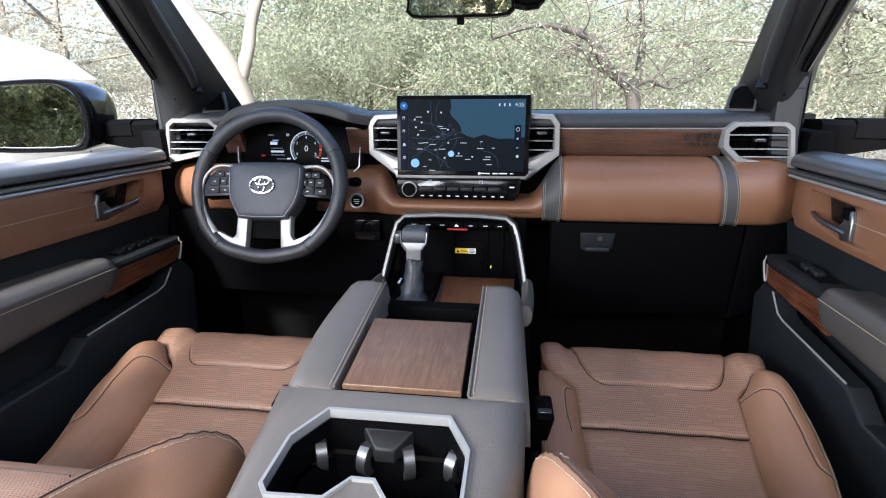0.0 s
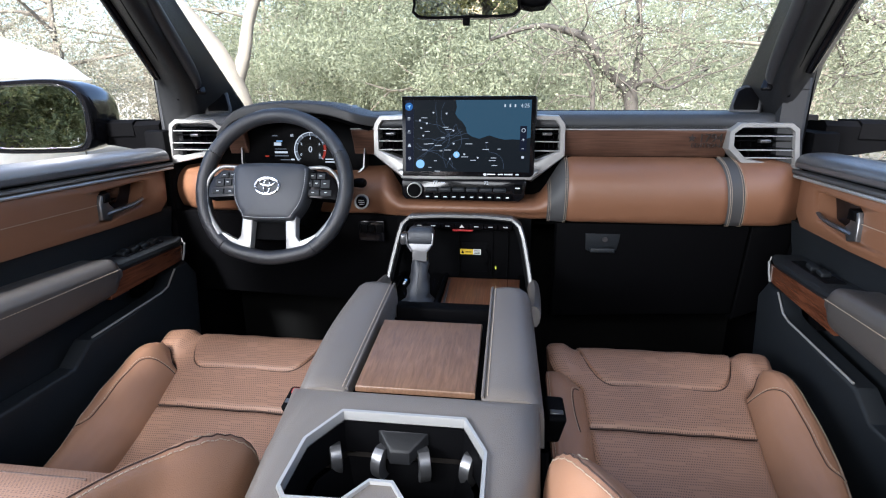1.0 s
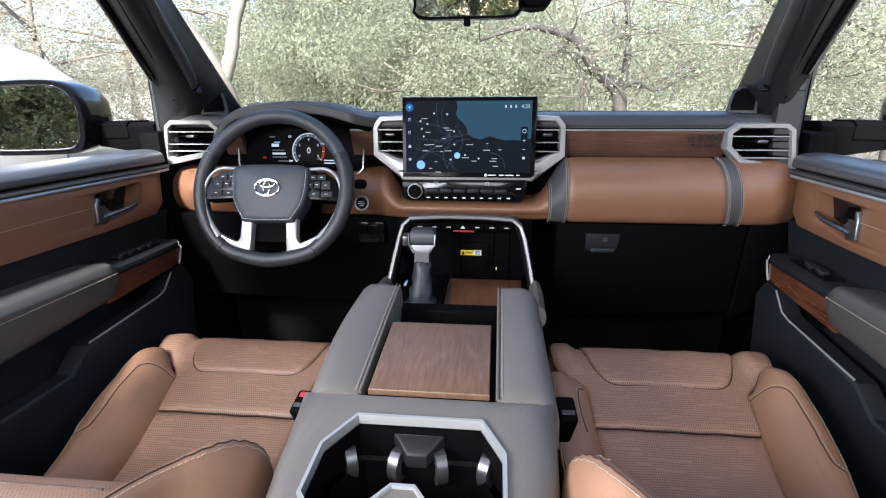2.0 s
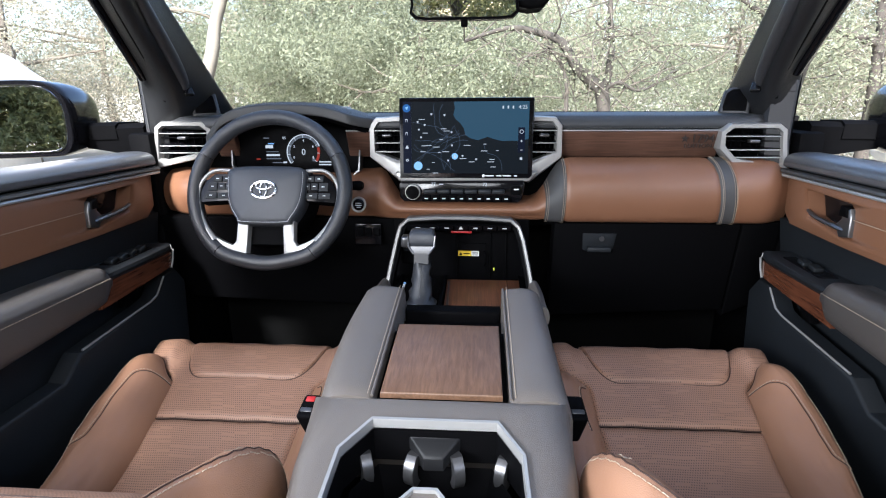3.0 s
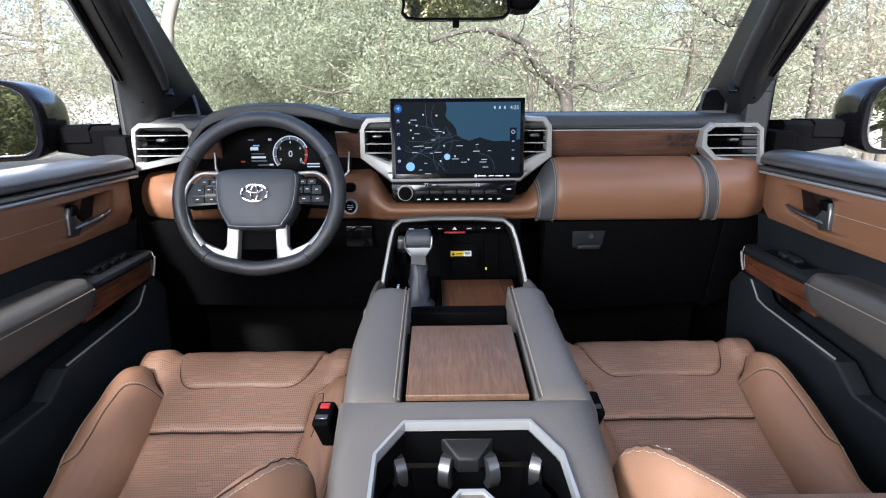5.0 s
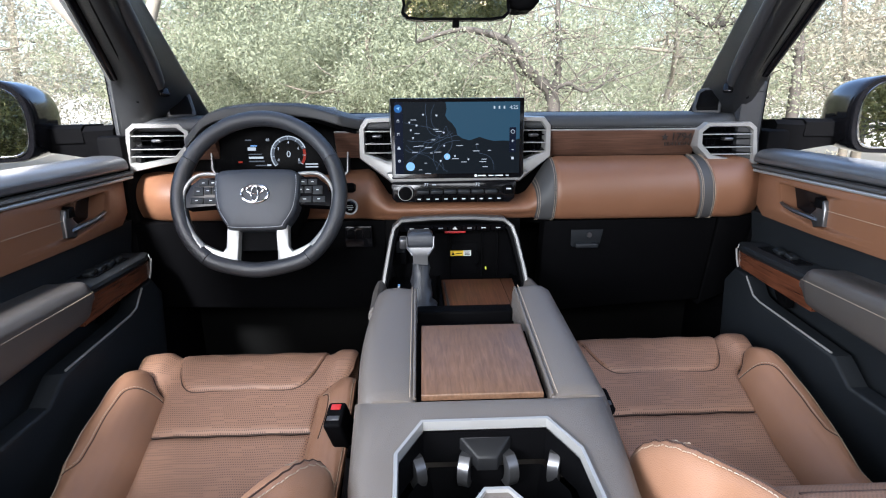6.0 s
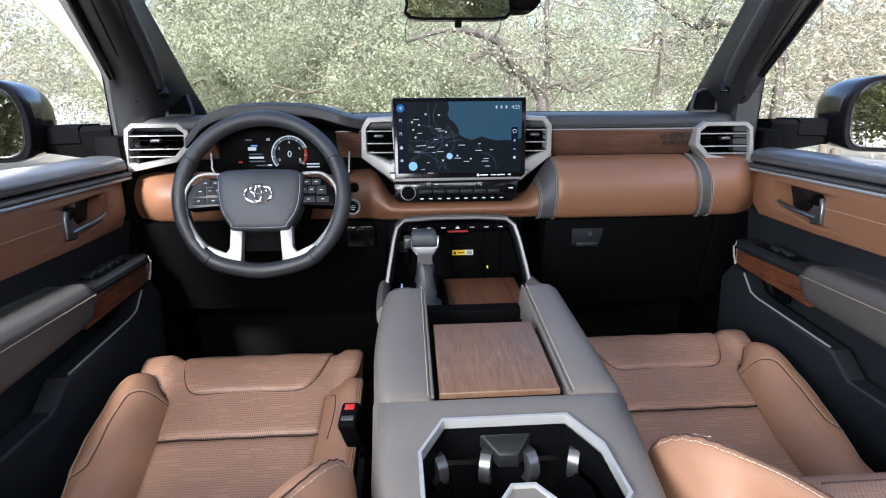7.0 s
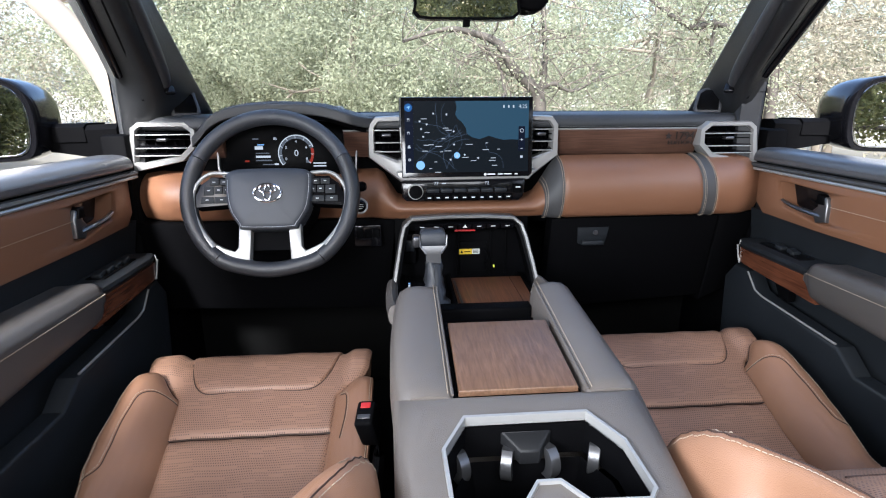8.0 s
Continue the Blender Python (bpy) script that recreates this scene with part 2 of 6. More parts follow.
def slab(outline, depth, to, r=0.003, seg=2, bm=None):
    """A plate: a flat outline of (u, v) extruded by depth along w, placed by to(u, v, w); its face edges are rounded."""
    b = bmesh.new()
    top = [b.verts.new((u, v, 0)) for u, v in outline]
    bot = [b.verts.new((u, v, depth)) for u, v in outline]
    n = len(outline)
    b.faces.new(top)
    b.faces.new(bot[::-1])
    for i in range(n):
        j = (i + 1) % n
        b.faces.new((top[i], bot[i], bot[j], top[j]))
    bmesh.ops.recalc_face_normals(b, faces=b.faces)
    if r > 0:
        es = [e for e in b.edges if all(v in top for v in e.verts)]
        bmesh.ops.bevel(b, geom=es, offset=r, segments=seg, affect="EDGES", profile=0.5)
    for v in b.verts:
        v.co = Vector(to(*v.co))
    return merge(bm, b)


def frame_ring(outer, inner, depth, to, bm=None, lip=0.004):
    """A closed frame between two outlines of equal counts, with a softened front."""
    rings = []
    mid_o = [(u + (p - u) * 0.12, v + (q - v) * 0.12) for (u, v), (p, q) in zip(outer, inner)]
    mid_i = [(u + (p - u) * 0.85, v + (q - v) * 0.85) for (u, v), (p, q) in zip(outer, inner)]
    for line, w in ((outer, depth), (outer, lip), (mid_o, 0), (mid_i, 0), (inner, lip), (inner, depth)):
        rings.append([Vector(to(u, v, w)) for u, v in line])
    rings.append(rings[0])
    b = bmesh.new()
    rows = [[b.verts.new(p) for p in ring] for ring in rings[:-1]]
    rows.append(rows[0])
    n = len(outer)
    for a, c in zip(rows, rows[1:]):
        for i in range(n):
            j = (i + 1) % n
            b.faces.new((a[i], a[j], c[j], c[i]))
    return merge(bm, b)


def curve_pts(pts, n, closed=False):
    """n points spread along a smooth line through pts."""
    P = [Vector(p) for p in pts]
    out = []
    m = len(P) if closed else len(P) - 1
    for k in range(n):
        s = k / n * m if closed else k / (n - 1) * m
        i = min(int(s), m - 1)
        f = s - i
        get = (lambda j: P[j % len(P)]) if closed else (lambda j: P[max(0, min(len(P) - 1, j))])
        a, b, c, d = get(i - 1), get(i), get(i + 1), get(i + 2)
        out.append(0.5 * ((2 * b) + (c - a) * f + (2 * a - 5 * b + 4 * c - d) * f * f + (3 * b - a - 3 * c + d) * f ** 3))
    return out


def tube(pts, r, seg=10, closed=False, bm=None, flat=1.0):
    """A round bar along points; r may be one radius or one for each point."""
    P = [Vector(p) for p in pts]
    n = len(P)
    rings = []
    up = Vector((0, 0, 1))
    for i, p in enumerate(P):
        d = (P[(i + 1) % n] - P[i - 1]) if closed else (P[min(i + 1, n - 1)] - P[max(i - 1, 0)])
        d.normalize()
        side = d.cross(up)
        if side.length < 0.1:
            side = d.cross(Vector((0, 1, 0)))
        side.normalize()
        top = side.cross(d)
        rad = r[i] if isinstance(r, (list, tuple)) else r
        rings.append([p + rad * (math.cos(2 * math.pi * k / seg) * side + flat * math.sin(2 * math.pi * k / seg) * top) for k in range(seg)])
    if closed:
        rings.append(rings[0])
        b = bmesh.new()
        rows = [[b.verts.new(q) for q in ring] for ring in rings[:-1]]
        rows.append(rows[0])
        for a, c in zip(rows, rows[1:]):
            for i in range(seg):
                j = (i + 1) % seg
                b.faces.new((a[i], a[j], c[j], c[i]))
        return merge(bm, b)
    return loft(rings, True, True, bm)


def stitches(name, pts, parent, mat=None, length=0.0040, gap=0.0028, r=0.00048):
    """A row of thread stitches along a smooth line."""
    P = [Vector(p) for p in pts]
    b = bmesh.new()
    walked, nxt = 0.0, 0.0
    for a, c in zip(P, P[1:]):
        seg = c - a
        L = seg.length
        if L < 1e-6:
            continue
        d = seg / L
        while nxt < walked + L:
            s = nxt - walked
            p0, p1 = a + d * s, a + d * (s + length)
            side = d.cross(Vector((0.3, -0.5, 0.8))).normalized()
            top = side.cross(d)
            q = [[p + r * (x * side + y * top) for x, y in ((-1, -1), (1, -1), (1, 1), (-1, 1))] for p in (p0 - d * r, p0 + d * r + top * r, p1 - d * r + top * r, p1 + d * r)]
            rows = [[b.verts.new(v) for v in ring] for ring in q]
            for m, n in zip(rows, rows[1:]):
                for i in range(4):
                    b.faces.new((m[i], m[(i + 1) % 4], n[(i + 1) % 4], n[i]))
            nxt += length + gap
        walked += L
    return part(name, b, mat or THREAD, parent, kind="stuff")


def patch(fn, nu, nv, bm=None, uv=None):
    """A surface fn(s, t) for s, t in 0..1; uv(s, t) in metres."""
    b = bmesh.new() if bm is None else bm
    lay = b.loops.layers.uv.verify()
    g = [[b.verts.new(fn(i / nu, j / nv)) for i in range(nu + 1)] for j in range(nv + 1)]
    for j in range(nv):
        for i in range(nu):
            f = b.faces.new((g[j][i], g[j][i + 1], g[j + 1][i + 1], g[j + 1][i]))
            if uv:
                for loop, (a, c) in zip(f.loops, ((i, j), (i + 1, j), (i + 1, j + 1), (i, j + 1))):
                    loop[lay].uv = uv(a / nu, c / nv)
    return b


def words(name, text, size, m, mat, parent, depth=0.0006, align="CENTER"):
    cu = bpy.data.curves.new(name, "FONT")
    cu.body, cu.size, cu.extrude, cu.align_x, cu.align_y = text, size, depth, align, "CENTER"
    tmp = bpy.data.objects.new("tmp", cu)
    scene.collection.objects.link(tmp)
    bpy.context.view_layer.update()
    me = bpy.data.meshes.new_from_object(tmp.evaluated_get(bpy.context.evaluated_depsgraph_get()))
    bpy.data.objects.remove(tmp)
    me.transform(m)
    me.materials.clear()
    me.materials.append(mat)
    ob = new(name, me)
    if parent is not None:
        ob.parent = parent
        ob.matrix_parent_inverse = parent.matrix_world.inverted()
    return ob


def lerp(a, b, t):
    return a + (b - a) * t


def table(keys, x):
    """Smooth lookup in rows of (key, value)."""
    if x <= keys[0][0]:
        return keys[0][1]
    for (a, va), (b, vb) in zip(keys, keys[1:]):
        if x <= b:
            f = (x - a) / (b - a)
            return va + (vb - va) * f
    return keys[-1][1]


def soft_table(keys, x, reach=0.03):
    """Lookup with its corners rounded off."""
    return sum(table(keys, x + reach * k / 3) for k in range(-3, 4)) / 7


def smooth(t):
    t = max(0.0, min(1.0, t))
    return t * t * (3 - 2 * t)


def upright(y0, lean=0.0, z0=0.0):
    """Places (u, v, w) as x, z and depth away from the viewer on a plane at y0 whose top leans away."""
    return lambda u, v, w: (u, y0 + w + (v - z0) * lean, v)


# ---- shell of the cabin ----
def structure(name, bm, mat, label="", category=""):
    return tagged(part(name, bm, mat), label, category, kind="structure")


FLOOR_Z = 0.20
structure("floor", rbox((-0.95, -1.35, FLOOR_Z - 0.06), (0.95, 1.62, FLOOR_Z), 0.004), CARPET, "black carpeted cabin floor", "floor")
structure("wall_firewall", rbox((-0.95, 1.60, FLOOR_Z), (0.95, 1.66, 1.075), 0.004), CARPET, "black carpeted bulkhead behind the dashboard", "wall")
# side walls behind the front doors and the rear bulkhead
for s, side in ((-1, "left"), (1, "right")):
    structure("wall_" + side, rbox((min(s * 0.86, s * 0.95), -1.35, FLOOR_Z), (max(s * 0.86, s * 0.95), 0.10, 0.97), 0.01), SLATE, "dark moulded rear side panel", "wall")
    structure("pillar_rear_" + side, rbox((min(s * 0.74, s * 0.84), -1.35, 0.97), (max(s * 0.74, s * 0.84), -1.05, 1.53), 0.02), SOFT, "dark trimmed rear roof post", "pillar")
structure("wall_back", rbox((-0.95, -1.42, FLOOR_Z), (0.95, -1.35, 1.0), 0.01), SLATE, "dark moulded rear bulkhead", "wall")
roof = rbox((-0.80, -1.42, 1.50), (0.80, 1.09, 1.55), 0.01)
structure("ceiling", roof, HEADLINE, "charcoal fabric headlining", "ceiling")
for s, side in ((-1, "left"), (1, "right")):
    structure("wall_rear_" + side, rbox((min(s * 0.76, s * 0.86), -1.35, 0.96), (max(s * 0.76, s * 0.86), -1.00, 1.53), 0.02), SLATE, "dark trimmed rear quarter post", "wall")
    structure("wall_cowl_" + side, rbox((min(s * 0.84, s * 0.95), 0.05, FLOOR_Z), (max(s * 0.84, s * 0.95), 1.66, 0.968), 0.01), CARPET, "black cowl side and door skin", "wall")
    structure("wall_kick_" + side, rbox((min(s * 0.80, s * 0.86), 1.316, FLOOR_Z), (max(s * 0.80, s * 0.86), 1.62, 1.05), 0.01), BLACK, "black kick panel beside the footwell", "wall")

# windscreen pillars: rings of five corners from the dash up to the roof rail
for s, side in ((-1, "left"), (1, "right")):
    def P(x, y, z):
        return Vector((s * x, y, z))
    # the section's corners: glass edge, inner face, front edge, door seal, door frame, outside
    if s < 0:
        low = [(0.672, 1.545, 1.055), (0.664, 1.49, 1.092), (0.737, 1.385, 1.065), (0.795, 1.350, 1.05), (0.822, 1.360, 1.05), (0.84, 1.46, 1.05)]
        knee = [(0.685, 1.430, 1.190), (0.669, 1.396, 1.186), (0.709, 1.300, 1.165), (0.785, 1.316, 1.180), (0.808, 1.330, 1.192), (0.845, 1.40, 1.21)]
        mid = [(0.688, 1.255, 1.356), (0.674, 1.238, 1.345), (0.681, 1.150, 1.300), (0.745, 1.138, 1.318), (0.777, 1.150, 1.337), (0.82, 1.215, 1.37)]
    else:
        low = [(0.703, 1.545, 1.055), (0.690, 1.49, 1.092), (0.735, 1.385, 1.065), (0.770, 1.350, 1.05), (0.800, 1.360, 1.05), (0.82, 1.46, 1.05)]
        knee = [(0.698, 1.430, 1.190), (0.681, 1.396, 1.186), (0.704, 1.300, 1.165), (0.760, 1.316, 1.180), (0.787, 1.330, 1.192), (0.825, 1.40, 1.21)]
        mid = [(0.678, 1.255, 1.356), (0.665, 1.238, 1.345), (0.673, 1.150, 1.300), (0.735, 1.138, 1.318), (0.763, 1.150, 1.337), (0.805, 1.215, 1.37)]

    def station(i, f):
        """Corner i of the pillar's section, f from 0 at the dash to 1 at eye height and on to the roof."""
        a, k, c = Vector(low[i]), Vector(knee[i]), Vector(mid[i])
        return lerp(a, k, f / 0.4) if f < 0.4 else k + (c - k) * ((f - 0.4) / 0.6)
    rings = [[P(*station(i, k / 14 * 1.75)) for i in range(6)] for k in range(15)]
    pil = thing("windscreen_pillar", "dark moulded windscreen pillar with a grab handle recess", "pillar", P(*low[2]), kind="structure")
    # softened cross-section
    soft_rings = [curve_pts(r, 30, True) for r in rings]
    part("trim", loft(soft_rings), PILLAR, pil, sharp=60)
    # door seal along the outer edge
    seal = [P(*station(3, f)) + Vector((0, -0.004, 0)) for f in (0.42, 0.6, 0.8, 1.2, 1.7)]
    part("door_seal", tube(curve_pts(seal, 30), 0.011, 10), GLOSS, pil, "black rubber door seal")
    seal2 = [P(*lerp(station(2, f), station(3, f), 0.4)) + Vector((0, -0.003, 0)) for f in (0.25, 0.4, 0.8, 1.2, 1.7)]
    part("trim_ridge", tube(curve_pts(seal2, 30), 0.006, 8), BLACK, pil)
    # grab handle moulded on the face
    def face(f, g, out=0.0):
        q = lerp(station(1, f), station(2, f), g)
        return P(*q) + Vector((-s * out * 0.75, -out * 0.65, 0))
    grip = [face(0.36, 0.72, 0.0), face(0.42, 0.66, 0.004), face(0.62, 0.62, 0.008), face(0.95, 0.60, 0.008), face(1.2, 0.55, 0.004), face(1.3, 0.5, 0.0)]
    part("grab_handle", tube(curve_pts(grip, 26), [0.009 + 0.006 * math.sin(math.pi * k / 25) for k in range(26)], 12), SAIL, pil, "charcoal grab handle")
    for f in (0.33, 1.28):
        capm = rbox((-0.012, -0.005, -0.016), (0.012, 0.006, 0.016), 0.006, 3, m=Matrix.Translation(face(f, 0.66, 0.006)) @ pose(0, 0, 0, -38, 0, s * -40))
        part("screw_cap", capm, GLOSS, pil)
    # tweeter cover at the foot of the windscreen
    tw = thing("tweeter_speaker", "charcoal tweeter pod at the foot of the windscreen", "speaker", P(0.668, 1.41, 1.085))
    m = Matrix.Translation(P(0.686 if s < 0 else 0.680, 1.405, 1.122)) @ pose(0, 0, 0, -22, 0, s * -30)
    part("pod", slab([(-0.034, -0.036), (0.032, -0.036), (0.036, -0.026), (0.030, 0.026), (0.012, 0.036), (-0.018, 0.036), (-0.034, 0.018)], 0.05, lambda u, v, w: m @ Vector((-s * u, w, v)), 0.007, 3), SAIL, tw)
    part("grille", slab([(-0.026, -0.027), (0.024, -0.027), (0.027, -0.018), (0.022, 0.018), (0.009, 0.028), (-0.014, 0.028), (-0.026, 0.013)], 0.01, lambda u, v, w: m @ Vector((-s * u, w - 0.003, v)), 0.002), BLACK, tw, "fine mesh speaker grille")
    # sail panel at the front corner of the door glass: two plates with a joint, and a rubber seal down its edge
    sx, sy = (0.831, 1.352) if s < 0 else (0.784, 1.322)
    sail_p = thing("sail_panel", "grey corner panel ahead of the door glass", "trim panel", P(sx, sy, 0.97), kind="structure")
    for z0, z1 in ((0.968, 1.142), (1.144, 1.205)):
        lean_in = 0.022 * smooth((z1 - 1.15) / 0.05)
        b = loft([[P(sx - 0.055 - q, sy + 0.012, z), P(sx - 0.010 - q, sy, z), P(sx - 0.003 - q, sy + 0.003, z), P(sx - q, sy + 0.010, z), P(sx + 0.004 - q, sy + 0.05, z), P(sx - 0.055, sy + 0.06, z)] for z, q in ((z0, -0.010 * smooth((1.0 - z0) / 0.03)), (lerp(z0, z1, 0.35), 0.0), (z1, lean_in))])
        part("plate", b, SAIL, sail_p)
    part("seal", tube([P(sx + 0.001, sy + 0.012, z) for z in (0.985, 1.08, 1.19)], 0.0042, 8), BLACK, sail_p, "black rubber edge seal")
    # roof rail over the doors
    rail = [P(*station(3, 1.6)), P(0.70, 0.6, 1.49), P(0.70, 0.0, 1.51), P(0.71, -0.7, 1.51), P(0.75, -1.3, 1.48)]
    structure("roof_rail_" + side, tube(curve_pts(rail, 24), 0.06, 12), SOFT, "dark trimmed roof rail over the doors", "roof rail")
    post = [P(0.80, 0.02, 0.95), P(0.775, -0.02, 1.2), P(0.72, -0.06, 1.5)]
    structure("door_post_" + side, tube(curve_pts(post, 10), 0.05, 12), SOFT, "dark trimmed post behind the front door", "pillar")

# windscreen glass, and its black lower edge
ws = bmesh.new()
ws_rows = []
for k in range(9):
    f = k / 8
    y, z = lerp(1.575, 1.10, f), lerp(1.083, 1.53, f) + 0.012 * math.sin(math.pi * f)
    ws_rows.append([Vector((x, y + 0.03 * (1 - (x / 0.7) ** 2), z)) for x in [lerp(-0.70, 0.70, i / 10) for i in range(11)]])
outer = [[p + Vector((0, 0.004, 0.004)) for p in r] for r in ws_rows]
ring_rows = [r + o[::-1] for r, o in zip(ws_rows, outer)]
wsg = structure("window_windscreen", loft(ring_rows), GLASS, "clear curved laminated windscreen", "window")
wsg.visible_shadow = False
structure("windscreen_border", tube([Vector((lerp(-0.70, 0.70, i / 12), 1.553 + 0.03 * (1 - (lerp(-1, 1, i / 12)) ** 2), 1.081)) for i in range(13)], 0.009, 8), GLOSS, "black printed border at the windscreen foot", "trim")


# ---- dashboard ----
dash = thing("dashboard", "brown leather, walnut and charcoal dashboard", "dashboard", (0, 1.45, 0.5))
PAD = [(1.306, 0.836), (1.288, 0.840), (1.277, 0.855), (1.269, 0.880), (1.267, 0.905), (1.272, 0.932), (1.287, 0.956), (1.312, 0.974), (1.345, 0.984)]


def pad_point(x, t, out=0.0):
    """A point on the padded dash face: t from the bottom edge to the top."""
    c = curve_pts([(0, y, z) for y, z in PAD], 25)
    i = min(int(t * 24), 23)
    p = lerp(c[i], c[i + 1], t * 24 - i)
    d = (c[i + 1] - c[i]).normalized()
    end = smooth((abs(x) - 0.70) / 0.10)
    mid = smooth((0.25 - abs(x - 0.01)) / 0.08)
    drv = smooth((-0.15 - x) / 0.09)
    p = Vector((x, p.y + 0.035 * end * end + 0.042 * drv + 0.018 * mid * (1 - drv), p.z))
    p += Vector((0, -d.z, d.y)) * out
    if p.z > 0.85:
        p.z = lerp(p.z, 0.85 + (p.z - 0.85) * 0.27, mid * (1 - drv))
        p.z = lerp(p.z, 0.85 + (p.z - 0.85) * 0.75, drv)
    return p


for name, x0, x1, k0, k1 in (("passenger_pad", 0.256, 0.630, 0, -0.024), ("end_pad", 0.665, 0.795, -0.024, 0), ("driver_pad", -0.81, 0.212, 0, 0)):
    b = patch(lambda s, t: pad_point(lerp(x0 + k0 * t, x1 + k1 * t, s), t, 0.004 * (1 - abs(2 * s - 1) ** 40)), 60, 24)
    part(name, b, DASH_HIDE, dash, "saddle brown leather dash pad", 80)
for x0, x1, skew in ((0.209, 0.257, 0.0), (0.628, 0.667, -0.024)):
    b = patch(lambda s, t: pad_point(lerp(x0, x1, s) + skew * t, t, 0.0055 * min(1, 12 * s, 12 * (1 - s))), 8, 24)
    part("leather_band", b, CHAR, dash, "charcoal leather band with cream stitching", 80)
    for off in (0.0035, 0.0075):
        for x, sg in ((x0, 1), (x1, -1)):
            stitches("stitching", [pad_point(x + sg * off + skew * t / 24, t / 24, 0.0065) for t in range(25)], dash)
rear = loft([[(x, 1.40, 0.80), (x, 1.40, 1.06), (x, 1.52, 1.06), (x, 1.52, 0.80)] for x in (-0.80, 0.80)])
part("core", rear, BLACK, dash)
# top pads
TOP = [(1.345, 1.056), (1.336, 1.060), (1.334, 1.070), (1.340, 1.083), (1.356, 1.090), (1.42, 1.092), (1.50, 1.090), (1.585, 1.084), (1.585, 1.05)]
for name, xs in (("top_pad", (0.215, 0.80)), ("top_pad", (-0.81, -0.59)), ("top_pad", (-0.26, 0.215))):
    rows = [[Vector((x, p.y + (0.02 * smooth((abs(x) - 0.6) / 0.2)), p.z)) for p in curve_pts([(0, y, z) for y, z in TOP], 30)] for x in [lerp(xs[0], xs[1], i / 16) for i in range(17)]]
    part(name, loft(rows, True), SOFT, dash, "charcoal soft dash top", 50)
stitches("stitching", [Vector((lerp(0.24, 0.62, i / 10), 1.337, 1.0595)) for i in range(11)], dash, SATIN)
# walnut strips
for x0, x1 in ((0.235, 0.632), (-0.640, -0.585), (-0.292, -0.225)):
    w = slab([(x0, 0.986), (x1, 0.986), (x1, 1.052), (x0, 1.052)], 0.02, lambda u, v, w: (u, 1.334 + w + 0.03 * smooth((1.012 - v) / 0.03), v), 0.003)
    part("wood_trim", w, WOOD_X, dash, "brown open-grain walnut strip")
    part("silver_line", rbox((x0, 1.332, 1.0525), (x1, 1.345, 1.0555), 0.001), SATIN, dash)
words("edition_lettering", "1794", 0.0275, Matrix.Translation((0.584, 1.3322, 1.034)) @ pose(0, 0, 0, 90), ENGRAVE, dash, 0.0014)
words("edition_lettering", "EDITION", 0.0135, Matrix.Translation((0.574, 1.3322, 1.0172)) @ pose(0, 0, 0, 90) @ Matrix.Diagonal((1.25, 1, 1, 1)), ENGRAVE, dash, 0.0014)
star = [(0.542 + r * math.sin(a), 1.034 + r * math.cos(a)) for r, a in [((0.010 if k % 2 == 0 else 0.0042), k * math.pi / 5) for k in range(10)]]
part("star_mark", slab(star, 0.002, upright(1.3318), 0), ENGRAVE, dash)
# glovebox and lower panels, near-black so the colour holds the footwell's shade
glove = part("glovebox_door", slab([(0.238, 0.55), (0.70, 0.58), (0.69, 0.831), (0.236, 0.829)], 0.05, lambda u, v, w: (u, 1.298 + w + (0.832 - v) * 0.22, v), 0.006), BLACK, dash, "slate glovebox lid, footwell shade put into its near-black")
latch = part("latch", slab([(0.312, 0.757), (0.320, 0.752), (0.382, 0.752), (0.390, 0.757), (0.394, 0.803), (0.308, 0.803)], 0.02, lambda u, v, w: (u, 1.2955 + w + (0.832 - v) * 0.22, v), 0.004), SLATE, glove, "glovebox latch with a key barrel")
part("latch_lip", rbox((0.322, 1.300, 0.752), (0.384, 1.325, 0.766), 0.005, 3), SLATE, glove)
part("key_barrel", tube([(0.357, 1.301, 0.788), (0.357, 1.32, 0.788)], 0.0065, 16), GUN, glove)
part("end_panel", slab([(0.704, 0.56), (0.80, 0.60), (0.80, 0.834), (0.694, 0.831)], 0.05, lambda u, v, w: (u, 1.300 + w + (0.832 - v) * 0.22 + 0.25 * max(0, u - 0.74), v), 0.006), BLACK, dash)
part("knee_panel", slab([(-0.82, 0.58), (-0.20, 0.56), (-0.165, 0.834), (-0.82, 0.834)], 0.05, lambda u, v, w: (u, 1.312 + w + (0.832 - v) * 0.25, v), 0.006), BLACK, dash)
part("switch_plate", rbox((-0.275, 1.300, 0.765), (-0.205, 1.33, 0.822), 0.004), GLOSS, dash)
for k in range(3):
    part("switch", rbox((-0.268 + 0.021 * k, 1.296, 0.790), (-0.251 + 0.021 * k, 1.31, 0.812), 0.002), BLACK, dash)
part("switch_plate", rbox((-0.545, 1.296, 0.795), (-0.465, 1.33, 0.828), 0.004), GLOSS, dash)
for k in range(3):
    part("switch", rbox((-0.538 + 0.024 * k, 1.293, 0.802), (-0.519 + 0.024 * k, 1.31, 0.820), 0.002), SLATE, dash)
